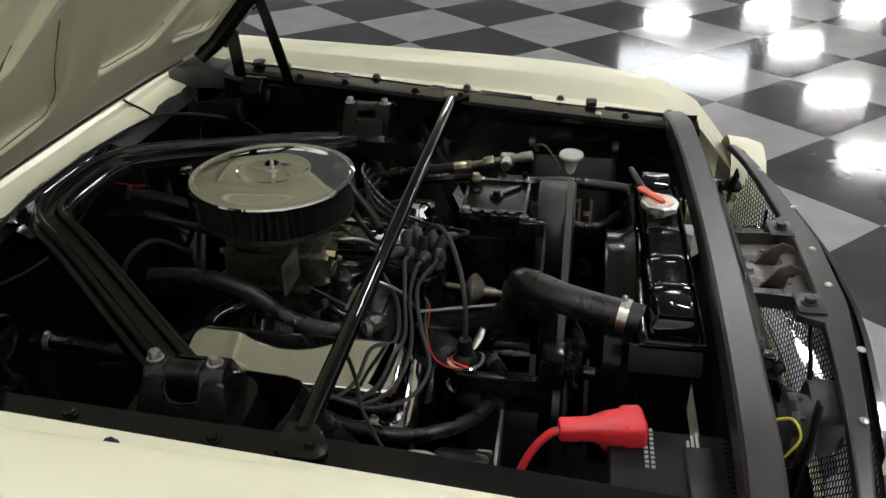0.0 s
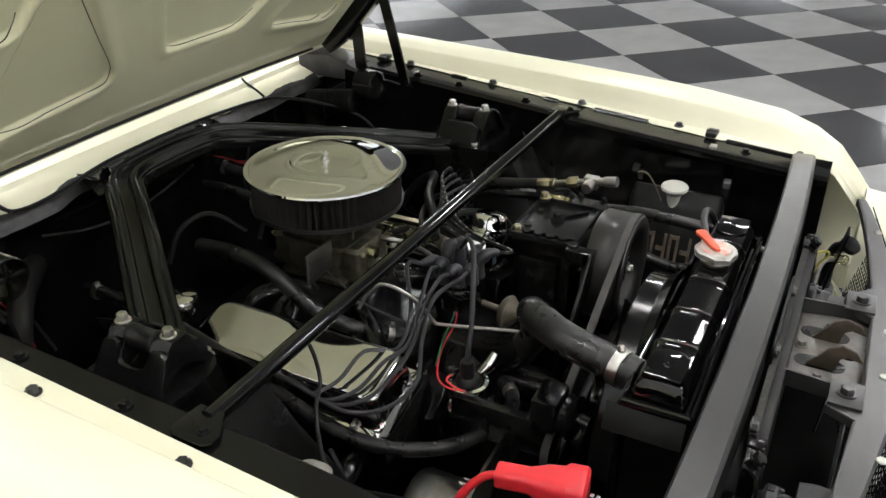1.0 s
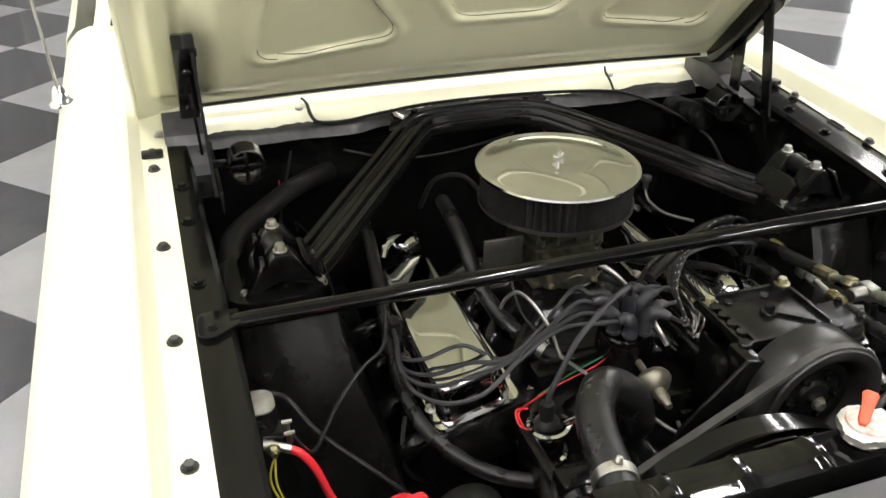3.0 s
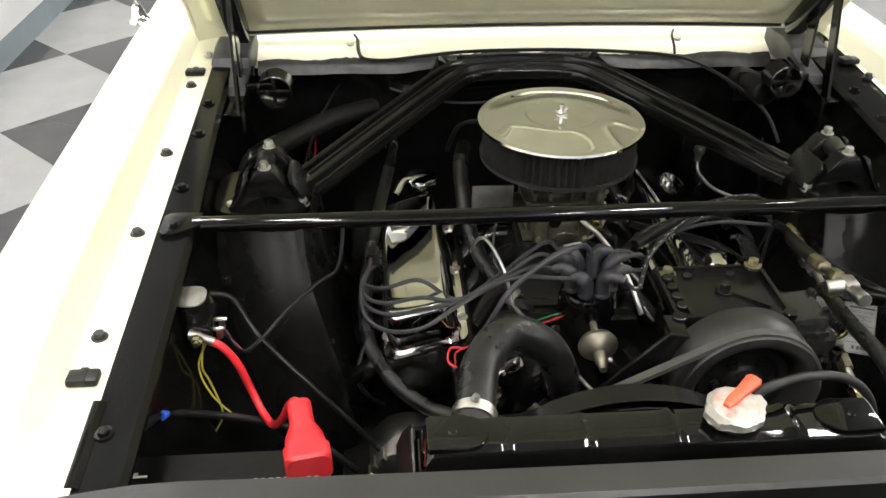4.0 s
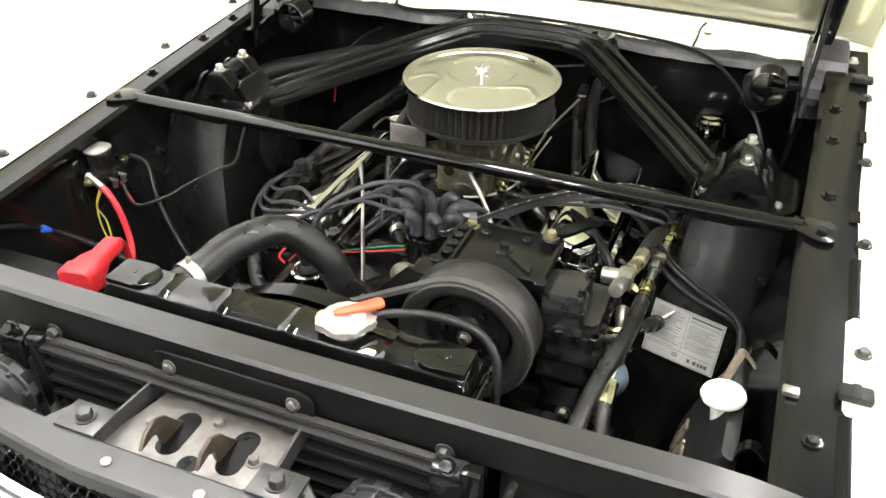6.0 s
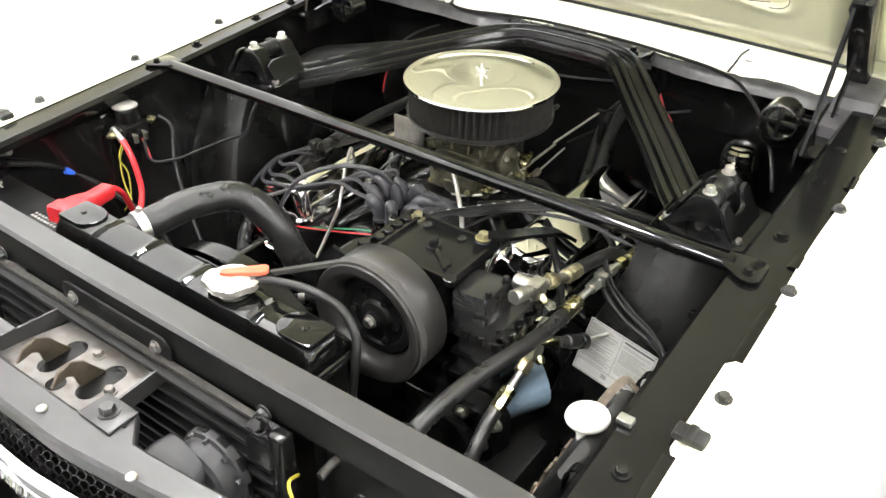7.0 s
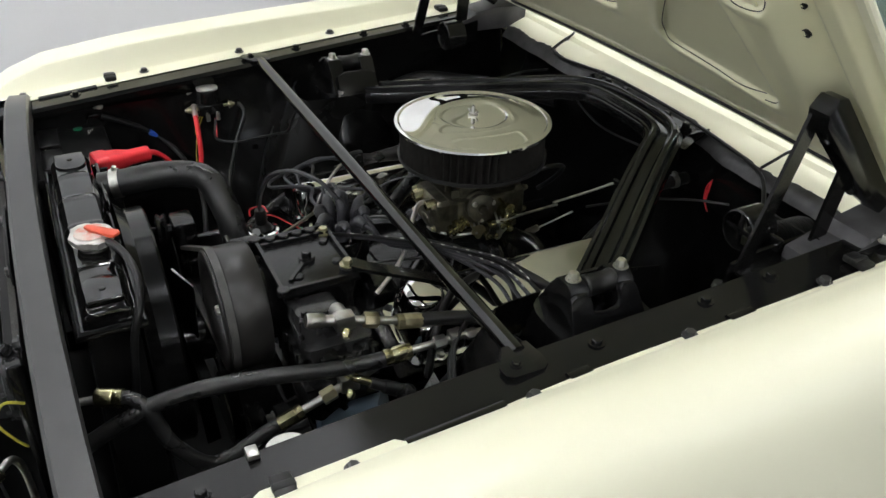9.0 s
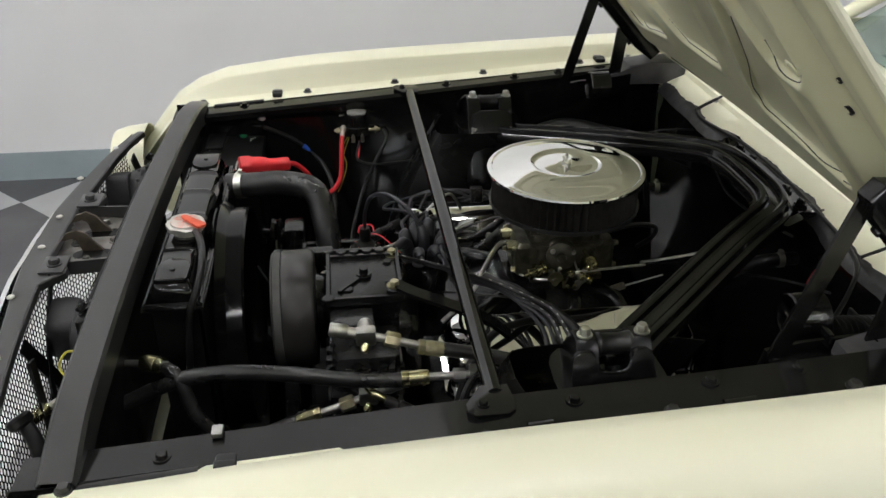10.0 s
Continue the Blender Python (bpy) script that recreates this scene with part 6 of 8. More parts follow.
service_line("suction_line", (0.394, -0.150, 0.842), (0.3975, -0.108, 0.832), (0.402, -0.050, 0.815), [(0.404, 0.01, 0.803), (0.41, 0.07, 0.79), (0.42, 0.12, 0.775), (0.44, 0.20, 0.74), (0.46, 0.30, 0.68)], "silver compressor valve with a black suction hose", False)
service_line("discharge_line", (0.400, -0.150, 0.726), (0.405, -0.185, 0.716), (0.407, -0.245, 0.696), [(0.409, -0.29, 0.682), (0.420, -0.345, 0.668), (0.428, -0.385, 0.676), (0.415, -0.425, 0.72), (0.395, -0.447, 0.775), (0.378, -0.465, 0.79), (0.364, -0.486, 0.79)], "silver compressor valve with a black discharge hose", True)


def liquid_line():
    t = thing("liquid_line", (0.42, -0.08, 0.77), "black hose with brass crimp and silver sight glass fitting", "hose")
    bm = N()
    tube(bm, [(0.420, -0.085, 0.767), (0.418, -0.14, 0.769), (0.416, -0.20, 0.777), (0.411, -0.26, 0.786), (0.402, -0.32, 0.789), (0.396, -0.38, 0.789), (0.392, -0.44, 0.781), (0.389, -0.50, 0.757), (0.387, -0.542, 0.735)], 0.0125, 14, 8)
    part("hose", bm, HOSE, t)
    bm = N()
    lathe(bm, (0.4205, -0.098, 0.7705), (0.005, 1, 0), [(0.008, 0), (0.0138, 0.001), (0.0138, 0.012), (0.0125, 0.014), (0.0138, 0.016), (0.0138, 0.042), (0.0125, 0.046), (0, 0.046)], 10)
    part("crimp", bm, BRASS, t, "brass crimp sleeve")
    bm = N()
    tube(bm, [(0.420, -0.055, 0.770), (0.422, -0.02, 0.7715), (0.425, 0.026, 0.7735), (0.430, 0.07, 0.776), (0.437, 0.11, 0.775), (0.45, 0.2, 0.72)], 0.0065, 10)
    part("pipe", bm, ALU, t)
    bm = N()
    hex_nut(bm, (0.4225, -0.012, 0.772), (0.4235, 0.008, 0.7725), 0.0115)
    box(bm, 0.413, 0.437, 0.014, 0.038, 0.762, 0.786, 0.003)
    hex_nut(bm, (0.427, 0.044, 0.7745), (0.429, 0.060, 0.7755), 0.010)
    sg = part("sight_glass", bm, ALU, t, "silver sight glass block")
    part("lens", lathe(N(), (0.437, 0.026, 0.774), (1, 0, 0.2), [(0.009, -0.001), (0.0085, 0.001), (0.006, 0.0005), (0, 0.0005)], 18), BLACK_GLOSS, sg, "dark glass eye")
    bm = N()
    hex_nut(bm, (0.431, 0.072, 0.776), (0.434, 0.092, 0.776), 0.0115)
    lathe(bm, (0.436, 0.10, 0.7755), (0.05, 1, -0.1), [(0.008, 0), (0.0125, 0.001), (0.0125, 0.034), (0, 0.035)], 8)
    part("nut", bm, BRASS, t)
    return t


liquid_line()
run("ac_pipe", [(0.364, -0.49, 0.79), (0.352, -0.52, 0.788), (0.346, -0.55, 0.785), (0.345, -0.575, 0.780)], 0.006, ALU, "bare aluminium pipe through the radiator support", "pipe")
bm = N()
lathe(bm, (0.371, -0.474, 0.791), (-0.45, -0.9, 0.0), [(0.009, 0), (0.0145, 0.001), (0.0145, 0.012), (0.0135, 0.014), (0.0145, 0.016), (0.0145, 0.036), (0.013, 0.040), (0, 0.04)], 10)
tagged(part("hose_ferrule", bm, BRASS), "brass crimp ferrule on the condenser hose", "hose fitting")


# ---- power steering pump, alternator, washer bag ----
def steering_pump():
    t = thing("steering_pump", (0.40, -0.18, 0.60), "blue-grey power steering pump can with black pulley", "pump")
    bm = N()
    d = Vector((0.55, 0.80, 0.12)).normalized()
    lathe(bm, Vector((0.326, -0.172, 0.599)), d, [(0, 0), (0.046, 0), (0.052, 0.004), (0.053, 0.012), (0.050, 0.016), (0.050, 0.095), (0.046, 0.104), (0.03, 0.108), (0, 0.109)], 32)
    part("reservoir", bm, CANBLUE, t, "pale blue-grey steel reservoir can")
    bm = N()
    lathe(bm, Vector((0.325, -0.295, 0.59)), (0, 1, 0), [(0, 0.006), (0.015, 0.004), (0.05, 0.006), (0.060, 0.0), (0.064, 0.003), (0.056, 0.010), (0.064, 0.018), (0.06, 0.022), (0.02, 0.024), (0.018, 0.06), (0, 0.06)], 36)
    part("pulley", bm, BLACK_CAST, t)
    bm = N()
    stack(bm, at(0.352, -0.235, 0.60, 90, 0, 0), [(rounded_ring(0.11, 0.11, 0.03), -0.02), (rounded_ring(0.10, 0.10, 0.03), 0.02)])
    box(bm, 0.20, 0.36, -0.225, -0.215, 0.52, 0.60, 0.004)
    part("bracket", bm, BLACK, t)
    for p in ((0.382, -0.258, 0.594), (0.345, -0.262, 0.645), (0.40, -0.25, 0.64)):
        bm = N()
        bolt_bm(bm, p, (0, -1, 0.1), 0.009, 0.01, 1.4)
        part("bolt", bm, STEEL, t)
    return t


steering_pump()


def pressure_switch():
    t = thing("pressure_switch", (0.405, -0.150, 0.742), "black pressure switch on a brass elbow beside the compressor", "switch")
    bm = N()
    tube(bm, [(0.372, -0.152, 0.735), (0.395, -0.152, 0.741), (0.418, -0.143, 0.745), (0.428, -0.122, 0.735)], 0.007, 10)
    part("elbow", bm, BRASS, t, "brass elbow")
    d = Vector((0.022, 0.072, -0.034)).normalized()
    lathe(bm := N(), (0.428, -0.124, 0.736), d, [(0, 0), (0.009, 0), (0.009, 0.022), (0.0115, 0.024), (0.0115, 0.056), (0.0135, 0.058), (0.0135, 0.070), (0.010, 0.074), (0, 0.075)], 20)
    part("body", bm, HOSE, t)
    bm = N()
    tube(bm, [(0.448, -0.052, 0.703), (0.456, -0.042, 0.705), (0.4705, -0.026, 0.710)], 0.0035, 8)
    part("terminal", bm, ALU, t, "grey metal terminal")
    return t


pressure_switch()


def alternator():
    c = Vector((-0.295, -0.20, 0.50))
    t = thing("alternator", (c.x, c.y, 0.44), "grey finned alternator on a bracket", "alternator")
    bm = N()
    lathe(bm, c, (0, 1, 0), [(0, 0), (0.04, 0), (0.06, 0.01), (0.066, 0.02), (0.066, 0.10), (0.06, 0.11), (0.03, 0.118), (0, 0.12)], 36)
    hs = part("housing", bm, ALU, t, "dull grey cast housing")
    for k in range(18):
        a = 2 * math.pi * k / 18
        m = Matrix.Translation(c + Vector((0, 0.01, 0))) @ Matrix.Rotation(a, 4, "Y")
        part("fin", box(N(), -0.003, 0.003, 0.0, 0.025, 0.045, 0.069, 0.0, m), ALU, hs)
    bm = N()
    lathe(bm, c - Vector((0, 0.025, 0)), (0, 1, 0), [(0, 0), (0.03, 0), (0.034, 0.002), (0.026, 0.008), (0.034, 0.014), (0.03, 0.018), (0, 0.02)], 28)
    part("pulley", bm, BLACK_CAST, t)
    bm = N()
    prism(bm, [(-0.33, 0.575), (-0.26, 0.595), (-0.185, 0.60), (-0.19, 0.56), (-0.24, 0.50), (-0.26, 0.50)], "y", -0.205, -0.199)
    part("bracket", bm, ALU, t, "light grey bracket plate")
    return t


alternator()


def idler():
    t = thing("idler_pulley", (-0.2, -0.31, 0.69), "black idler pulley on a bracket behind the radiator", "pulley")
    bm = N()
    lathe(bm, (-0.215, -0.36, 0.715), (0.15, 1, 0), [(0, 0), (0.012, 0), (0.012, 0.02), (0.034, 0.022), (0.038, 0.025), (0.033, 0.032), (0.038, 0.04), (0.034, 0.043), (0.014, 0.045), (0.014, 0.09), (0, 0.09)], 28)
    part("pulley", bm, BLACK_CAST, t)
    bm = N()
    box(bm, -0.235, -0.165, -0.31, -0.265, 0.685, 0.745, 0.008)
    box(bm, -0.22, -0.20, -0.29, -0.12, 0.62, 0.69, 0.004)
    part("bracket", bm, BLACK_CAST, t)
    return t


idler()


def washer_bag():
    t = thing("washer_bag", (0.53, -0.33, 0.55), "worn black vinyl washer fluid bag with white cap", "washer bag")
    m = Matrix.Translation((0.557, -0.300, 0.682)) @ Euler((0, radians(14), 0)).to_matrix().to_4x4()
    bm = N()
    lv = []
    for k in range(11):
        f = k / 10
        fat = math.sin(math.pi * min(1.0, 0.12 + 0.86 * f)) ** 0.6
        w = 0.15 + 0.06 * math.sin(math.pi * (0.25 + 0.5 * f)) + 0.012 * math.sin(9 * f)
        th = 0.012 + 0.040 * fat
        lv.append(([(x + 0.004 * math.sin(30 * y + 5 * f), y) for x, y in rounded_ring(th, w, th * 0.48)], -0.125 + 0.225 * f))
    stack(bm, m, lv)
    bag = part("pouch", bm, RUBBER, t, "black vinyl pouch", angle=60)
    tan = mat("worn_tan_print", (0.17, 0.138, 0.10), 0.7, spread=0.3, size=70.0, bump=0.1, dirt=(0.05, 0.045, 0.04), dirt_size=60.0, dirt_amount=0.9)
    bm = N()
    for k in range(4):
        y = -0.055 + 0.028 * k
        box(bm, -0.0315, -0.0275, y, y + 0.006, -0.065, 0.0, 0, m)
        if k % 2:
            box(bm, -0.0315, -0.0275, y, y + 0.022, -0.009, -0.001, 0, m)
            box(bm, -0.0315, -0.0275, y + 0.016, y + 0.022, -0.065, 0.0, 0, m)
        else:
            box(bm, -0.0315, -0.0275, y, y + 0.022, -0.041, -0.031, 0, m)
    part("print", bm, tan, bag, "faded tan printed shapes")
    for y in (-0.195, -0.40):
        bm = N()
        tube(bm, [(0.590, y, 0.77), (0.592, y, 0.80), (0.606, y, 0.815), (0.625, y, 0.80)], 0, shape=[(-0.008, -0.0015), (0.008, -0.0015), (0.008, 0.0015), (-0.008, 0.0015)], up=(1, 0, 0.2))
        part("hook", bm, BLACK, t, "black wire hook")
    bm = N()
    lathe(bm, (0.567, -0.294, 0.755), (-0.08, 0, 1), [(0.012, -0.03), (0.014, 0.0), (0.016, 0.02), (0.029, 0.031), (0.0305, 0.035), (0.029, 0.039), (0, 0.040)], 36)
    part("cap", bm, WHITE, t, "round white plastic cap")
    for pts in ([(0.60, -0.205, 0.78), (0.582, -0.21, 0.803), (0.575, -0.228, 0.806), (0.565, -0.25, 0.785), (0.555, -0.27, 0.755)],):
        bm = N()
        tube(bm, pts, 0, shape=[(-0.006, -0.0015), (0.006, -0.0015), (0.006, 0.0015), (-0.006, 0.0015)])
        part("strap", bm, tan, t, "worn tan hanging strap")
    return t


washer_bag()


def apron_label():
    """Printed instruction label on the sloping apron panel."""
    tl, tr, bl = Vector((0.434, -0.011, 0.721)), Vector((0.556, -0.007, 0.690)), Vector((0.428, -0.052, 0.640))
    u, v = tr - tl, bl - tl
    n = u.cross(v).normalized()
    if n.y > 0:
        n = -n
    bm = N()
    sheet(bm, [[tl + u * a + v * b + n * 0.008 for a in (0, 0.5, 1)] for b in (0, 0.5, 1)], 0.0008)
    t = tagged(part("instruction_label", bm, PAPER), "worn silver-white printed label on the apron", "label")
    bm = N()

    def bar(a0, a1, b0, b1):
        q = [bm.verts.new(tl + u * a + v * b + n * 0.0095) for a, b in ((a0, b0), (a1, b0), (a1, b1), (a0, b1))]
        bm.faces.new(q)
    rnd = random.Random(4)
    for c0, top, low in ((0.04, 0.07, 0.60), (0.04, 0.65, 0.76), (0.53, 0.14, 0.48), (0.53, 0.55, 0.68)):
        b = top
        while b < low:
            bar(c0, c0 + rnd.uniform(0.28, 0.42), b, b + 0.009)
            b += 0.03 if rnd.random() < 0.8 else 0.055
    bar(0.53, 0.96, 0.06, 0.10)
    for a0, a1, b0, b1 in ((0.02, 0.98, 0.775, 0.783), (0.495, 0.50, 0.03, 0.775), (0.02, 0.495, 0.625, 0.632), (0.50, 0.98, 0.515, 0.522), (0.02, 0.98, 0.02, 0.028), (0.02, 0.98, 0.972, 0.98), (0.02, 0.026, 0.02, 0.98), (0.974, 0.98, 0.02, 0.98)):
        bar(a0, a1, b0, b1)
    for a0, a1 in ((0.70, 0.75), (0.765, 0.80), (0.81, 0.85), (0.86, 0.90), (0.62, 0.66)):
        bar(a0, a1, 0.845, 0.915)
    bar(0.40, 0.48, 0.83, 0.85)
    bar(0.40, 0.48, 0.87, 0.89)
    part("print", bm, INK, t, smooth=False)
    return t


apron_label()
for k, (dx, dz, r) in enumerate(((0.0, 0.006, 0.0048), (-0.006, -0.010, 0.0058), (0.006, 0.012, 0.0022))):
    run("apron_wire", [(0.415, 0.05, 0.785 + dz), (0.446 + dx, 0.012, 0.768 + dz), (0.494 + dx, -0.012, 0.750 + dz), (0.534 + dx, -0.018, 0.734 + dz * 0.7), (0.565, -0.038 - dx * 0.4, 0.730 + dz * 0.4), (0.582 + dx * 0.5, -0.055, 0.712), (0.588 + dx, -0.09, 0.675), (0.586 + dx, -0.13, 0.635), (0.58, -0.17, 0.59)], r, RUBBER, "thin black wire along the apron" if k == 2 else "black taped wires along the apron", "wire", "apron wires")


def master_cylinder():
    t = thing("master_cylinder", (0.44, 0.68, 0.66), "black brake master cylinder with chrome stacked cap", "brake cylinder")
    bm = N()
    lathe(bm, (0.438, 0.668, 0.60), (0, 0, 1), [(0, 0), (0.03, 0), (0.036, 0.01), (0.038, 0.12), (0, 0.12)], 28)
    cyl(bm, (0.438, 0.54, 0.625), (0.438, 0.75, 0.625), 0.028, 20, edge=0.004)
    part("body", bm, BLACK_CAST, t)
    bm = N()
    lathe(bm, (0.438, 0.668, 0.725), (0, 0, 1), [(0.038, 0), (0.041, 0.002), (0.041, 0.008), (0.036, 0.010), (0.040, 0.013), (0.040, 0.019), (0.035, 0.021), (0.038, 0.024), (0.037, 0.034), (0.030, 0.038), (0.030, 0.044), (0.026, 0.048), (0.012, 0.05), (0, 0.05)], 36)
    part("cap", bm, CHROME, t, "chrome stacked cap")
    bm = N()
    lathe(bm, (0.426, 0.585, 0.722), (-0.1, -0.2, -1), [(0, 0), (0.012, 0), (0.013, 0.012), (0.011, 0.016), (0.008, 0.02), (0.007, 0.035), (0, 0.036)], 12)
    tube(bm, [(0.423, 0.578, 0.69), (0.425, 0.56, 0.665), (0.45, 0.52, 0.645), (0.50, 0.47, 0.64)], 0.004, 8)
    part("brake_switch", bm, STEEL, t, "dull steel pressure switch with a line")
    return t


master_cylinder()




def wiper_motor():
    t = thing("wiper_motor", (0.51, 0.55, 0.85), "flat black ribbed electric motor beside the hood hinge", "motor")
    bm = N()
    prof = [(0, 0), (0.020, 0), (0.028, 0.005)]
    for k in range(12):
        prof += [(0.030, 0.010 + 0.010 * k), (0.030, 0.016 + 0.010 * k), (0.029, 0.0165 + 0.010 * k), (0.029, 0.0195 + 0.010 * k)]
    lathe(bm, (0.528, 0.525, 0.880), (-0.08, 1, -0.12), prof + [(0.028, 0.135), (0.02, 0.14), (0, 0.14)], 36)
    part("body", bm, BLACK_FLAT, t)
    bm = N()
    box(bm, 0.49, 0.60, 0.60, 0.606, 0.83, 0.90, 0.002)
    part("bracket", bm, BLACK_FLAT, t)
    return t


wiper_motor()
for k in range(3):
    run("red_wire", [(0.210, 0.735, 0.806), (0.222 + 0.004 * k, 0.710, 0.801 - 0.003 * k), (0.242 + 0.003 * k, 0.688, 0.789 - 0.004 * k), (0.262 + 0.004 * k, 0.676, 0.785 - 0.005 * k)], 0.0012, RED, "thin red wires at the firewall", "wire", "firewall wires", 6)
run("red_wire", [(-0.46, 0.66, 0.80), (-0.47, 0.60, 0.78), (-0.475, 0.56, 0.74), (-0.48, 0.55, 0.69)], 0.0016, RED, "red wire hanging at the firewall", "wire", "", 6)

# washer nozzles' clips and the thin hose along the cowl
for s in (-1, 1):
    bm = N()
    cyl(bm, (s * 0.389, 0.752, 0.924), (s * 0.389, 0.752, 0.930), 0.009, 14, edge=0.001)
    cl = tagged(part("hose_clip", bm, ALU), "small silver hose clip on the cream cowl", "clip", "cowl clips")
    bm = N()
    tube(bm, [(s * 0.38, 0.765, 0.945), (s * 0.372, 0.745, 0.938), (s * 0.370, 0.715, 0.926), (s * 0.366, 0.69, 0.914)], 0.003, 8)
    part("tail", bm, RUBBER, cl)
run("washer_hose", [(-0.372, 0.745, 0.938), (-0.370, 0.71, 0.922), (-0.355, 0.69, 0.913), (-0.30, 0.684, 0.912), (-0.22, 0.69, 0.918), (-0.1, 0.705, 0.922), (0.1, 0.705, 0.922), (0.25, 0.695, 0.918), (0.34, 0.688, 0.912), (0.40, 0.665, 0.905), (0.47, 0.60, 0.88), (0.53, 0.52, 0.84), (0.56, 0.48, 0.78)], 0.004, RUBBER, "thin black washer hose along the cowl", "hose", "", 8)
run("overflow_hose", [(0.108, -0.447, 0.896), (0.132, -0.437, 0.905), (0.19, -0.422, 0.908), (0.245, -0.417, 0.898), (0.278, -0.425, 0.872), (0.287, -0.44, 0.83), (0.285, -0.45, 0.76), (0.28, -0.46, 0.68)], 0.0062, RUBBER, "black rubber radiator overflow hose", "hose")
run("apron_hose", [(-0.34, 0.70, 0.79), (-0.43, 0.62, 0.80), (-0.52, 0.52, 0.80), (-0.585, 0.43, 0.80), (-0.60, 0.36, 0.78)], 0.022, RUBBER, "thick black hose beside the firewall", "hose", "", 12)


def shroud():
    t = thing("fan_shroud", (0, -0.38, 0.50), "black plastic fan shroud behind the radiator", "fan shroud")
    bm = N()
    lathe(bm, (-0.01, -0.425, 0.635), (0, 1, 0), [(0.235, 0), (0.222, 0.01), (0.218, 0.025), (0.218, 0.055), (0.222, 0.059), (0.226, 0.055), (0.225, 0.025), (0.24, 0.008)], 64)
    part("ring", bm, BLACK, t)
    bm = N()
    n = 48
    a = [(-0.01 + 0.236 * math.cos(2 * math.pi * i / n), 0.635 + 0.236 * math.sin(2 * math.pi * i / n)) for i in range(n + 1)]
    o = [(max(-0.285, min(0.265, -0.01 + 0.5 * math.cos(2 * math.pi * i / n))), max(0.42, min(0.855, 0.635 + 0.5 * math.sin(2 * math.pi * i / n)))) for i in range(n + 1)]
    sheet(bm, [[Vector((x, -0.424, z)) for x, z in a], [Vector((x, -0.424, z)) for x, z in o]], 0.003)
    part("panel", bm, BLACK, t)
    return t


shroud()
# small wires tied along the firewall and over the intake
for k, pts in enumerate(([(0.30, 0.70, 0.80), (0.24, 0.66, 0.79), (0.16, 0.60, 0.765), (0.10, 0.50, 0.74)], [(-0.30, 0.715, 0.83), (-0.22, 0.70, 0.81), (-0.12, 0.69, 0.80), (0.0, 0.70, 0.805), (0.12, 0.715, 0.82)], [(-0.42, 0.72, 0.84), (-0.44, 0.64, 0.835), (-0.47, 0.56, 0.80), (-0.49, 0.48, 0.76)])):
    run("firewall_wire", pts, 0.0028, RUBBER, "thin black taped wire along the firewall", "wire", "firewall wires", 6)
run("choke_wire", [(-0.10, 0.20, 0.785), (-0.12, 0.15, 0.775), (-0.125, 0.09, 0.75), (-0.10, 0.03, 0.72)], 0.002, WIRE_GREY, "thin grey wire to the choke", "wire", "", 6)
run("sender_wire", [(0.05, -0.03, 0.70), (0.08, 0.02, 0.715), (0.105, 0.09, 0.72), (0.12, 0.16, 0.715), (0.14, 0.24, 0.70)], 0.0025, RUBBER, "thin black wire over the intake manifold", "wire", "", 6)


# ---- nose of the car ----
def header_y(x):
    return -0.762 + 0.072 * max(0.0, (abs(x + 0.01) - 0.1) / 0.46) ** 1.2


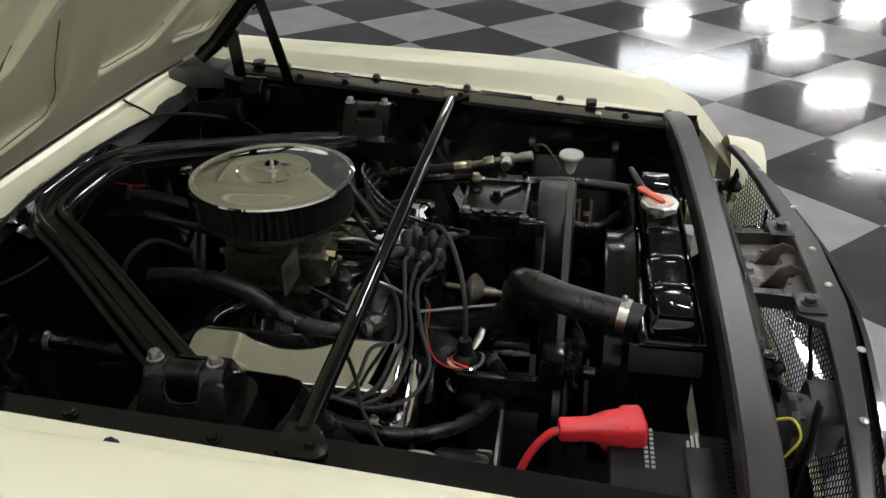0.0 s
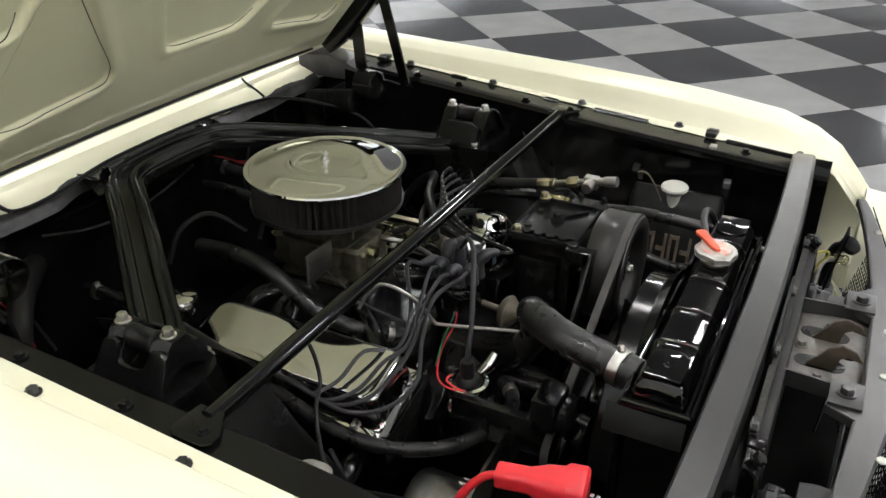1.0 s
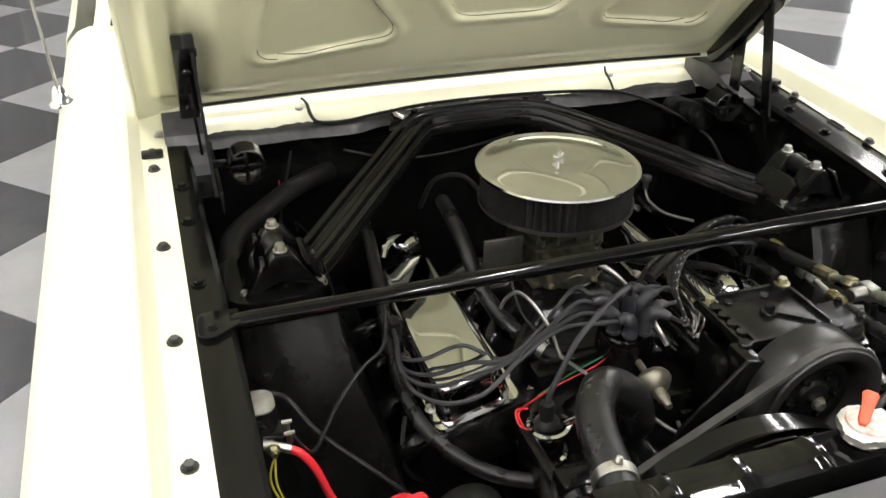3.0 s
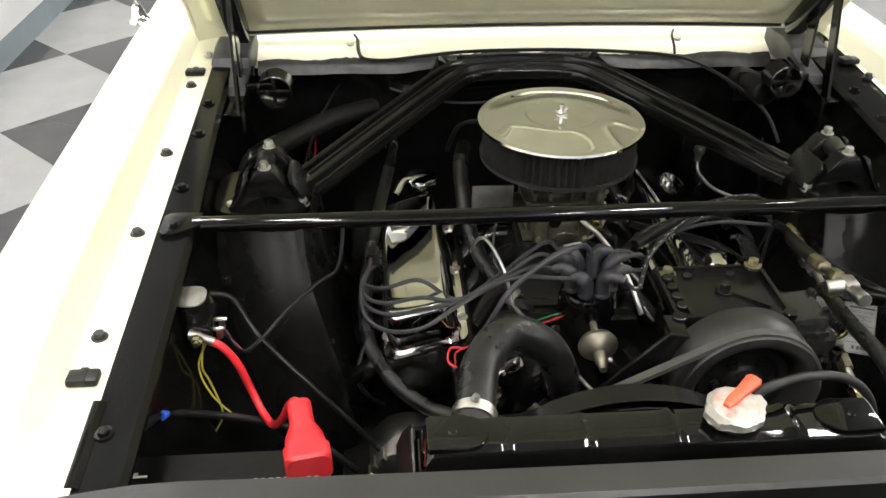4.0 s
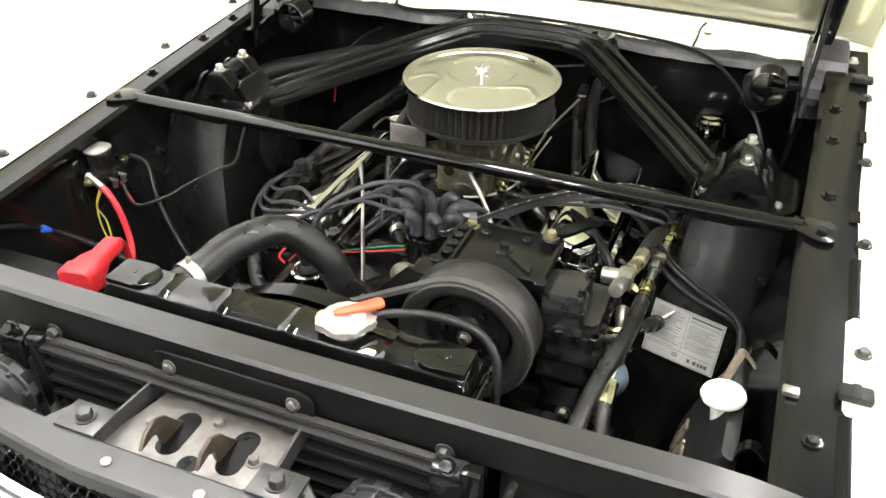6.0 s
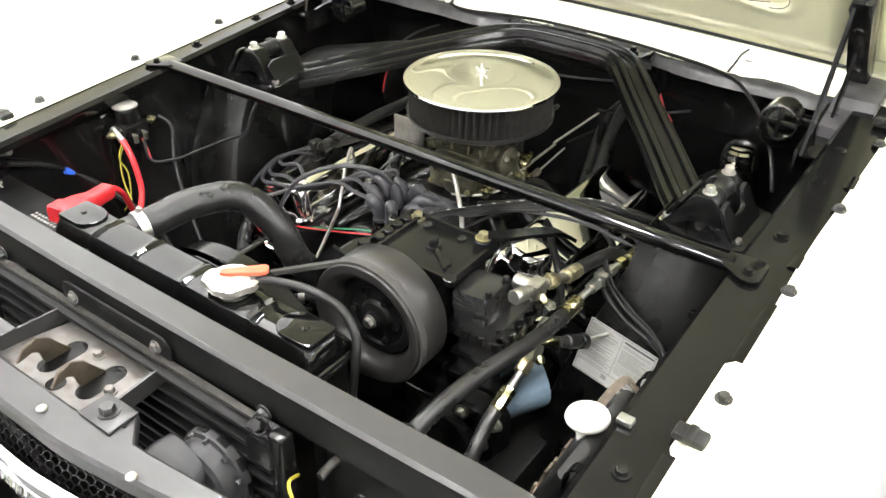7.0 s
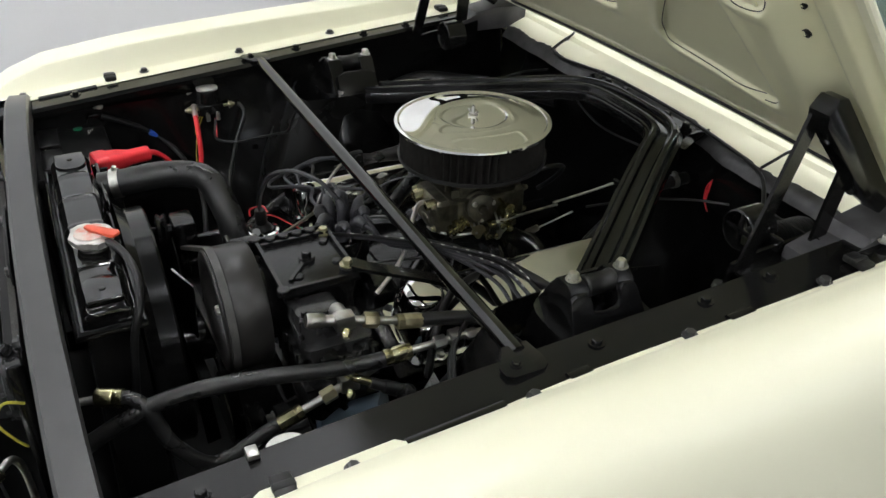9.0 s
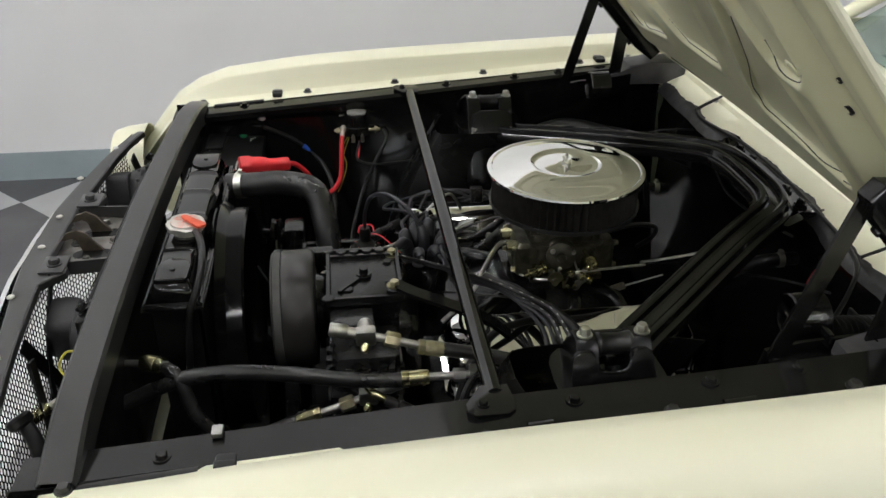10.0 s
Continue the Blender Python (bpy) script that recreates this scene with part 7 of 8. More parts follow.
def nose():
    t = part("grille_header", header_bm(), BAR_GREY, CAR, "worn black grille header panel", angle=30)
    for x, y in ((-0.15, -0.695), (0.117, -0.697)):
        bm = N()
        box(bm, x - 0.030, x + 0.030, y - 0.022, y + 0.022, 0.8475, 0.851, 0.001)
        tab = part("tab", bm, BAR_GREY, t)
        bm = N()
        bolt_bm(bm, (x, y, 0.851), (0, 0, 1), 0.010, 0.009, 1.4)
        part("bolt", bm, BAR_GREY, tab, "dull painted bolt")
    for x, y in ((-0.082, -0.74), (0.044, -0.74), (-0.27, -0.745), (0.22, -0.742), (-0.44, -0.705), (0.40, -0.708)):
        bm = N()
        lathe(bm, (x, y, 0.8475), (0, 0, 1), [(0.007, 0), (0.0065, 0.002), (0.003, 0.004), (0, 0.0042)], 12)
        part("rivet", bm, STEEL, t)
    # bright moulding along its front edge
    bm = N()
    tube(bm, [(x, header_y(x) - 0.030, 0.797) for x in (-0.46, -0.36, -0.27, -0.17, -0.08, 0.0, 0.08, 0.17, 0.27, 0.36, 0.46)], 0, shape=[(-0.004, -0.024), (0.007, -0.02), (0.010, -0.004), (0.006, 0.008), (-0.004, 0.010)], up=(0, 0, 1), n=6)
    part("moulding", bm, CHROME, t, "chrome grille moulding")
    # mesh below
    bm = N()
    cw, ch, th = 0.0145, 0.0085, 0.0011
    nx, nz = 78, 36

    def mesh_at(x, z):
        return Vector((x, header_y(x) - 0.002 - 0.028 * math.sin(min(1.0, (0.84 - z) / 0.08) * math.pi / 2) + 0.25 * max(0.0, 0.76 - z), z))
    for i in range(-nx // 2, nx // 2):
        for j in range(nz):
            x = i * cw + (cw / 2 if j % 2 else 0)
            z = 0.825 - j * ch
            for a, b in (((0, ch * 0.32), (cw / 2, ch * 0.68)), ((0, ch * 0.32), (-cw / 2, ch * 0.68)), ((0, ch * 0.32), (0, -ch * 0.32))):
                p, q = mesh_at(x + a[0], z + a[1]), mesh_at(x + b[0], z + b[1])
                d = (q - p).normalized()
                s1 = d.cross(Vector((0, 1, 0))).normalized() * th
                vs = [bm.verts.new(v) for v in (p - s1, p + s1, p + Vector((0, 0.002, 0)), q - s1, q + s1, q + Vector((0, 0.002, 0)))]
                bm.faces.new((vs[0], vs[1], vs[4], vs[3]))
                bm.faces.new((vs[1], vs[2], vs[5], vs[4]))
                bm.faces.new((vs[2], vs[0], vs[3], vs[5]))
    part("grille_mesh", bm, BLACK, t, "black honeycomb grille mesh", smooth=False)
    # braces across the back of the mesh
    for s in (-1, 1):
        for pts in ([(s * 0.14, -0.70, 0.84), (s * 0.24, -0.70, 0.72), (s * 0.30, -0.69, 0.56)], [(s * 0.30, -0.71, 0.80), (s * 0.20, -0.69, 0.62), (s * 0.16, -0.68, 0.54)], [(s * 0.40, -0.66, 0.84), (s * 0.44, -0.64, 0.70), (s * 0.46, -0.62, 0.54)]):
            bm = N()
            tube(bm, pts, 0, shape=[(-0.013, -0.002), (0.013, -0.002), (0.013, 0.002), (-0.013, 0.002)], up=(0, -1, 0.2))
            part("brace", bm, BLACK_FLAT, t)


def header_bm():
    """Flat strip with a notch for the latch, turned down along the front."""
    bm = N()
    xs = sorted(set(np.round(np.linspace(-0.58, 0.58, 59), 3)))
    rows = []
    for x in xs:
        yf = header_y(x)
        w = 0.062 if abs(x + 0.015) > 0.165 else float(np.interp(abs(x + 0.015), [0.0, 0.105, 0.120, 0.165], [0.048, 0.048, 0.085, 0.085]))
        if abs(x + 0.015) > 0.165:
            w = float(np.interp(abs(x + 0.015), [0.165, 0.185, 0.35, 0.58], [0.085, 0.045, 0.034, 0.022]))
        z = 0.8465 - 0.012 * max(0, (abs(x) - 0.4) / 0.18) ** 2
        rows.append([Vector((x, y, zz)) for y, zz in ((yf + w, z - 0.014), (yf + w - 0.001, z - 0.002), (yf + w - 0.004, z), (yf + w * 0.5, z), (yf + 0.004, z - 0.001), (yf, z - 0.006), (yf + 0.002, z - 0.03))])
    sheet(bm, rows, 0.002)
    return bm


nose()


def latch():
    t = thing("hood_latch", (-0.012, -0.63, 0.82), "worn grey hood latch with two brown steel hooks", "latch")
    # flange in a darker black than the plate and side walls
    bm = N()
    prism(bm, rounded_ring_at(-0.012, 0.858, 0.235, 0.052, 0.018), "y", -0.5925, -0.5885, 0.001)
    flange = part("flange", bm, BLACK_FLAT, t, "dark latch flange")
    # the slot is not cut: a thin black bar carries its shade
    bm = N()
    prism(bm, rounded_ring_at(-0.005, 0.842, 0.075, 0.005, 0.002), "y", -0.5932, -0.5924, 0.0)
    part("slot", bm, PANEL, flange)
    bm = N()
    outer = [(-0.105, -0.592), (0.083, -0.592), (0.098, -0.66), (0.105, -0.72), (-0.13, -0.72), (-0.122, -0.66)]
    prism(bm, outer, "z", 0.819, 0.823, 0.001)
    for s in (-1, 1):
        side = N()
        tube(side, [(-0.012 + s * 0.107, -0.595, 0.832), (-0.012 + s * 0.116, -0.70, 0.832)], 0, shape=[(-0.002, -0.013), (0.002, -0.013), (0.002, 0.014), (-0.002, 0.014)], up=(0, 0, 1))
        part("side_wall", side, BAR_GREY, t, "dark grey folded latch side")
    wornp = mat("worn_bare_plate", (0.14, 0.134, 0.126), 0.40, metal=0.3, spread=0.2, size=60.0, bump=0.12, dirt=(0.09, 0.055, 0.03), dirt_size=40.0, dirt_amount=0.5)
    plate = part("plate", bm, wornp, t, "worn bare metal latch plate")
    # openings are not cut either; thin black shapes stand for the shade inside
    for x in (-0.05, 0.035):
        bm = N()
        stack(bm, at(x, -0.655, 0.8228), [(rounded_ring(0.032, 0.072, 0.0155), 0), (rounded_ring(0.032, 0.072, 0.0155), 0.0008)])
        part("slot", bm, PANEL, plate, "dark keyhole slot")
    bm = N()
    stack(bm, at(-0.010, -0.692, 0.8228), [(rounded_ring(0.026, 0.026, 0.012), 0), (rounded_ring(0.026, 0.026, 0.012), 0.0008)])
    part("hole", bm, PANEL, plate, "dark round hole")
    rust = mat("brown_rusty_steel", (0.06, 0.048, 0.034), 0.5, metal=0.5, spread=0.3, size=60.0, bump=0.2)
    for x in (-0.058, 0.020):
        bm = N()
        prism(bm, [(-0.628, 0.815), (-0.648, 0.835), (-0.662, 0.858), (-0.680, 0.868), (-0.700, 0.862), (-0.712, 0.846), (-0.704, 0.848), (-0.690, 0.852), (-0.680, 0.846), (-0.678, 0.83), (-0.672, 0.815)], "x", x - 0.0028, x + 0.0028, 0.001)
        part("hook", bm, rust, t, "brown steel latch hook")
    for x, y in ((-0.012, -0.625), (0.06, -0.66), (-0.09, -0.655)):
        bm = N()
        bolt_bm(bm, (x, y, 0.823), (0, 0, 1), 0.007, 0.007, 1.4)
        part("bolt", bm, wornp, plate)
    for x, z in ((-0.102, 0.864), (0.078, 0.864)):
        bm = N()
        bolt_bm(bm, (x, -0.5925, z), (0, -1, 0), 0.007, 0.005, 1.4)
        part("bolt", bm, wornp, t, "worn grey flange bolt")
    return t


def rounded_ring_at(x, z, w, h, r):
    return [(x + a, z + b) for a, b in rounded_ring(w, h, r)]


latch()


def horn(x, y, z, s):
    """Snail horn: a diaphragm drum with its axis fore and aft, a squared bell in front of it with a dark mouth."""
    t = thing("horn", (x, y, z - 0.06), "dull grey-black snail horn behind the grille", "horn", "horns")
    bm = N()
    lathe(bm, (x, y, z), (0, 1, 0), [(0, -0.014), (0.044, -0.014), (0.050, -0.009), (0.052, 0.0), (0.052, 0.012), (0.058, 0.014), (0.059, 0.018), (0.059, 0.026), (0.056, 0.029), (0.050, 0.030), (0.044, 0.040), (0.020, 0.046), (0, 0.046)], 48)
    d = part("diaphragm", bm, HORN_GREY, t, angle=30)
    for k in range(10):
        q = 2 * math.pi * (k + 0.5) / 10
        bm = N()
        bolt_bm(bm, (x + 0.0545 * math.cos(q), y + 0.0145, z + 0.0545 * math.sin(q)), (0, -1, 0), 0.0038, 0.006, 1.25)
        part("screw", bm, HORN_GREY, d)
    for k in range(10):
        q = 2 * math.pi * k / 10
        m = Matrix.Translation((x + 0.0575 * math.cos(q), y + 0.022, z + 0.0575 * math.sin(q))) @ Matrix.Rotation(-q, 4, "Y")
        part("slot", box(N(), -0.002, 0.0025, -0.0045, 0.0045, -0.009, 0.009, 0.0008, m), BLACK_FLAT, d)
    bm = N()
    stack(bm, Matrix.Translation((x - s * 0.024, y - 0.008, z + 0.006)) @ Euler((radians(90), radians(s * 16), 0)).to_matrix().to_4x4(), [(rounded_ring(0.078, 0.098, 0.020), 0), (rounded_ring(0.080, 0.098, 0.014), 0.020), (rounded_ring(0.076, 0.094, 0.010), 0.044), (rounded_ring(0.070, 0.088, 0.009), 0.049)])
    bell = part("bell", bm, HORN_GREY, t, "squared horn bell", angle=28)
    bm = N()
    lathe(bm, (x - s * 0.022, y - 0.0565, z - 0.012), (0, -1, 0), [(0.033, -0.001), (0.034, 0.003), (0.031, 0.004), (0.029, 0.001), (0.027, -0.0005)], 28)
    part("mouth_lip", bm, HORN_GREY, bell)
    part("mouth", lathe(N(), (x - s * 0.022, y - 0.057, z - 0.012), (0, -1, 0), [(0.0285, 0.0), (0, 0.0008)], 28), RUBBER, bell, "dark horn mouth")
    bm = N()
    box(bm, x - 0.014, x + 0.014, y + 0.045, y + 0.075, z + 0.030, z + 0.034, 0.001)
    box(bm, x - 0.014, x + 0.014, y + 0.044, y + 0.048, z - 0.02, z + 0.034, 0.001)
    part("bracket", bm, BLACK, t)
    return t


HORN_GREY = mat("dull_horn_paint", (0.026, 0.026, 0.028), 0.45, spec=0.35, spread=0.2, size=40.0, bump=0.1, grain=160.0, dirt=(0.09, 0.085, 0.08), dirt_size=30.0, dirt_amount=0.3)
horn(-0.368, -0.652, 0.765, -1)
horn(0.208, -0.642, 0.748, 1)
for s, x in ((-1, -0.40), (1, 0.335)):
    run("yellow_wire", [(x, -0.60, 0.80), (x + s * 0.01, -0.625, 0.815), (x + s * 0.03, -0.635, 0.80), (x + s * 0.035, -0.62, 0.77), (x + s * 0.02, -0.61, 0.74)], 0.0022, YELLOW, "yellow horn wire behind the grille", "wire", "yellow wires", 6)
    bm = N()
    tube(bm, [(x - s * 0.05, -0.592, 0.855), (x - s * 0.05, -0.61, 0.845), (x - s * 0.05, -0.615, 0.80)], 0, shape=[(-0.02, -0.002), (0.02, -0.002), (0.02, 0.002), (-0.02, 0.002)], up=(0, -1, 0.3))
    bolt_bm(bm, (x - s * 0.05, -0.606, 0.856), (0, -0.7, 0.7), 0.009, 0.009, 1.3)
    tagged(part("bracket", bm, BLACK_CAST), "black bolted bracket on the radiator support", "bracket", "support brackets")


def condenser():
    t = thing("condenser", (0, -0.60, 0.45), "dusty black finned condenser in front of the radiator", "condenser")
    for k in range(15):
        z = 0.842 - k * 0.0255
        bm = N()
        tube(bm, [(-0.30, -0.603, z), (0.30, -0.603, z)], 0, shape=rounded_ring(0.022, 0.0085, 0.004, 2), up=(0, 0, 1))
        part("tube", bm, BLACK_FLAT, t)
    bm = N()
    box(bm, -0.30, 0.30, -0.600, -0.590, 0.45, 0.852)
    dust = mat("dusty_fins", (0.022, 0.020, 0.017), 0.7, spread=0.5, size=300.0, bump=0.5, grain=900.0)
    part("fin_core", bm, dust, t)
    for s in (-1, 1):
        bm = N()
        box(bm, s * 0.312 - 0.012, s * 0.312 + 0.012, -0.612, -0.590, 0.44, 0.856, 0.003)
        part("side_rail", bm, BLACK, t)
    return t


condenser()
# headlight wiring: a rubber grommet and its connector, and the condenser fitting beside it
bm = N()
lathe(bm, (0.470, -0.665, 0.772), (-0.3, -0.5, 0.8), [(0, 0), (0.016, 0), (0.020, 0.004), (0.020, 0.014), (0.015, 0.018), (0, 0.018)], 20)
tube(bm, [(0.47, -0.662, 0.774), (0.49, -0.645, 0.755), (0.50, -0.64, 0.72), (0.50, -0.64, 0.66)], 0.012, 10)
tagged(part("grommet", bm, RUBBER), "black rubber headlight wiring grommet", "grommet")
bm = N()
lathe(bm, (0.442, -0.668, 0.757), (-0.62, 0.72, 0.25), [(0.006, 0), (0.0105, 0.001), (0.0105, 0.010), (0.0095, 0.012), (0.0105, 0.014), (0.0105, 0.032), (0.009, 0.035), (0, 0.035)], 10)
fit_2 = tagged(part("pipe_fitting", bm, BRASS), "brass pipe fitting in front of the condenser", "hose fitting")
bm = N()
tube(bm, [(0.42, -0.643, 0.766), (0.402, -0.628, 0.765), (0.39, -0.62, 0.735), (0.385, -0.618, 0.68), (0.385, -0.618, 0.60)], 0.0055, 10)
part("pipe", bm, STEEL, fit_2)


def headlight(s):
    t = part("headlight_door", N_brow(s), CREAM, CAR, "cream headlight surround", angle=40)
    bm = N()
    lathe(bm, (s * 0.675, -0.735, 0.68), (0, -1, 0), [(0, 0.02), (0.04, 0.018), (0.08, 0.008), (0.088, 0.0), (0.086, -0.02), (0, -0.03)], 36)
    part("lens", bm, ALU, t, "round sealed-beam headlight")
    bm = N()
    lathe(bm, (s * 0.675, -0.73, 0.68), (0, -1, 0), [(0.086, 0), (0.098, 0.002), (0.1, 0.01), (0.095, 0.016), (0.088, 0.012)], 36)
    part("trim_ring", bm, CHROME, t)


def N_brow(s):
    bm = N()
    rows = []
    for i in range(25):
        a = radians(-50 + 280 * i / 24)
        r = 0.108 + (0.03 * max(0.0, math.cos(a - radians(90))))
        r2 = 0.10
        cx, cz = s * 0.675, 0.68
        rows.append([Vector((cx + s * -r * math.cos(a) * (1 if True else 1), -0.68, cz + r * math.sin(a) * 0.98)), Vector((cx + s * -r * math.cos(a), -0.73, cz + r * 0.94 * math.sin(a))), Vector((cx + s * -(r - 0.004) * math.cos(a), -0.765, cz + (r - 0.02) * math.sin(a))), Vector((cx + s * -r2 * math.cos(a), -0.762, cz + r2 * math.sin(a) * 0.94)), Vector((cx + s * -r2 * math.cos(a), -0.71, cz + r2 * math.sin(a) * 0.94))])
    sheet(bm, rows, 0.0015)
    return bm


def shell_rest():
    """The parts of the car beyond the engine bay; the low ones also block light from below."""
    for s in (-1, 1):
        headlight(s)
        bm = N()
        sheet(bm, [[Vector((s * x, y, z)) for x, z in ((0.86, 1.0), (0.885, 0.97), (0.90, 0.90), (0.905, 0.75), (0.905, 0.5), (0.88, 0.35))] for y in (1.303, 1.7, 2.1, 2.55)], 0.002)
        part("door", bm, CREAM, CAR, "cream painted door")
        bm = N()
        sheet(bm, [[Vector((s * x, y, z)) for x, z in ((0.80, 1.0), (0.88, 0.98), (0.905, 0.88), (0.905, 0.62), (0.88, 0.40))] for y in (2.553, 3.0, 3.6, 3.85)], 0.002)
        part("quarter_panel", bm, CREAM, CAR)
        bm = N()
        tube(bm, [(s * 0.80, 1.22, 0.985), (s * 0.72, 1.55, 1.20), (s * 0.62, 1.75, 1.32)], 0.02, 10)
        part("windshield_pillar", bm, CREAM, CAR)
        for y in (0.16, 2.9):
            bm = N()
            lathe(bm, (s * 0.70, y, 0.33), (s, 0, 0), [(0.18, 0.0), (0.30, 0.01), (0.33, 0.03), (0.33, 0.16), (0.30, 0.18), (0.20, 0.185), (0.19, 0.17), (0.19, 0.03), (0.18, 0.0)], 48)
            w = part("wheel", bm, RUBBER, CAR, "black tyre on a steel wheel")
            bm = N()
            lathe(bm, (s * 0.70, y, 0.33), (s, 0, 0), [(0, 0.12), (0.05, 0.14), (0.12, 0.13), (0.17, 0.16), (0.19, 0.17), (0.19, 0.03), (0, 0.03)], 40)
            part("rim", bm, CHROME, w)
        bm = N()
        box(bm, s * 0.36 - 0.05, s * 0.36 + 0.05, -0.56, 1.3, 0.36, 0.46, 0.008)
        part("frame_rail", bm, BLACK_FLAT, CAR)
        bm = N()
        sheet(bm, [[Vector((s * x, y, z)) for y in (-0.60, -0.4, -0.25)] for x, z in ((0.70, 0.86), (0.70, 0.6), (0.66, 0.40))], 0.002)
        part("front_apron", bm, BLACK, CAR)
        # forward face of the tower housing, sloping down and forward
        bm = N()
        sheet(bm, [[Vector((s * x, y + d, z)) for x, d in ((0.612, 0.012), (0.595, 0.0), (0.585, -0.008), (0.53, -0.02), (0.475 - i, -0.02), (0.462 - i, -0.012), (0.456 - i, 0.01), (0.452 - i, 0.06), (0.450 - i, 0.16), (0.452 - i, 0.24), (0.47 - i, 0.30))] for y, z, i in ((0.085, 0.842, 0.0), (0.060, 0.80, 0.004), (0.030, 0.75, 0.012), (-0.005, 0.68, 0.035), (-0.03, 0.60, 0.06), (-0.05, 0.52, 0.075), (-0.06, 0.38, 0.08))], 0.002)
        p = part("tower_panel", bm, PANEL, CAR, "satin black pressed wheelhouse panel", angle=35)
        for y, z in ((0.022, 0.783), (-0.021, 0.688)):
            bm = N()
            bolt_bm(bm, (s * 0.591, y - 0.012, z), (-s * 0.5, -0.8, 0.2), 0.007, 0.007, 1.4)
            part("bolt", bm, BLACK_CAST, p)
    bm = N()
    box(bm, -0.34, 0.34, -0.10, 0.05, 0.22, 0.32, 0.02)
    part("crossmember", bm, BLACK_FLAT, CAR)
    bm = N()
    sheet(bm, [[Vector((x, y + 0.10 * abs(x / 0.62) ** 3, z)) for x in np.linspace(-0.62, 0.62, 13)] for y, z in ((-0.585, 0.46), (-0.64, 0.47), (-0.72, 0.49), (-0.755, 0.52))], 0.002)
    part("stone_deflector", bm, BLACK_FLAT, CAR, "black panel below the grille")
    # unseen sheet added under the engine to keep the bay dark
    bm = N()
    box(bm, -0.60, 0.60, -0.60, 1.2, 0.17, 0.18)
    part("under_bay_blocker", bm, BLACK_FLAT, CAR)
    bm = N()
    sheet(bm, [[Vector((x, y + 0.13 * abs(x / 0.9) ** 3, z)) for x in np.linspace(-0.9, 0.9, 25)] for y, z in ((-0.76, 0.50), (-0.80, 0.46), (-0.80, 0.32), (-0.70, 0.22), (-0.58, 0.18))], 0.002)
    part("front_valance", bm, CREAM, CAR)
    bm = N()
    sheet(bm, [[Vector((x, y + 0.16 * abs(x / 0.93) ** 4, z)) for x in np.linspace(-0.93, 0.93, 33)] for y, z in ((-0.80, 0.535), (-0.86, 0.545), (-0.895, 0.535), (-0.905, 0.50), (-0.895, 0.46), (-0.86, 0.44))], 0.003)
    part("bumper", bm, CHROME, CAR, "chrome front bumper")
    glass = bpy.data.materials.new("tinted_glass")
    glass.use_nodes = True
    g = glass.node_tree.nodes["Principled BSDF"]
    g.inputs["Base Color"].default_value = (0.55, 0.70, 0.68, 1)
    g.inputs["Roughness"].default_value = 0.02
    g.inputs["Transmission Weight"].default_value = 0.9
    bm = N()
    sheet(bm, [[Vector((x, y - 0.10 * (1 - (x / 0.75) ** 2), z)) for x in np.linspace(-w, w, 13)] for y, z, w in ((1.27, 0.985, 0.77), (1.42, 1.10, 0.71), (1.58, 1.22, 0.66), (1.76, 1.325, 0.60))], 0.005)
    part("windshield", bm, glass, CAR, "green-tinted windshield")
    bm = N()
    sheet(bm, [[Vector((x, y, z + 0.03 * (1 - (x / 0.62) ** 2))) for x in np.linspace(-w, w, 13)] for y, z, w in ((1.70, 1.30, 0.60), (1.9, 1.335, 0.62), (2.4, 1.34, 0.62), (2.9, 1.25, 0.58), (3.4, 1.05, 0.55), (3.9, 0.98, 0.75))], 0.003)
    part("roof", bm, CREAM, CAR)
    bm = N()
    box(bm, -0.72, 0.72, 1.25, 1.55, 0.45, 0.93, 0.02)
    part("dashboard", bm, BLACK_FLAT, CAR)
    bm = N()
    box(bm, -0.85, 0.85, 1.2, 3.8, 0.18, 0.22)
    part("floor_pan", bm, BLACK_FLAT, CAR)


shell_rest()


def antenna():
    t = thing("antenna", (-0.888, 0.807, 0.97), "thin whip antenna on a chrome fender base", "antenna")
    bm = N()
    lathe(bm, (-0.872, 0.80, 0.972), (-0.1, 0, 1), [(0, 0), (0.026, 0), (0.026, 0.005), (0.018, 0.012), (0.012, 0.035), (0.008, 0.04), (0, 0.041)], 24)
    part("base", bm, CHROME, t)
    bm = N()
    tube(bm, [(-0.875, 0.80, 1.01), (-0.915, 0.80, 1.6)], [0.0035, 0.002], 8)
    part("mast", bm, ALU, t)


antenna()
bm = N()
box(bm, 0.625, 0.645, -0.36, -0.345, F(-0.35) - 0.002, F(-0.35) + 0.006, 0.002)
tagged(part("clip", bm, ALU), "small silver clip on the black apron flange", "clip")


# ---- lamps ----
def ceiling_lamp(x, y):
    t = thing("ceiling_light", (x, y, 4.35), "long fluorescent ceiling light with bright tubes", "ceiling light", "ceiling lights")
    part("housing", box(N(), x - 0.16, x + 0.16, y - 0.62, y + 0.62, 4.33, 4.4), CEIL, t)
    for d in (-0.07, 0.07):
        part("tube", cyl(N(), (x + d, y - 0.60, 4.305), (x + d, y + 0.60, 4.305), 0.02, 10), LAMP, t)


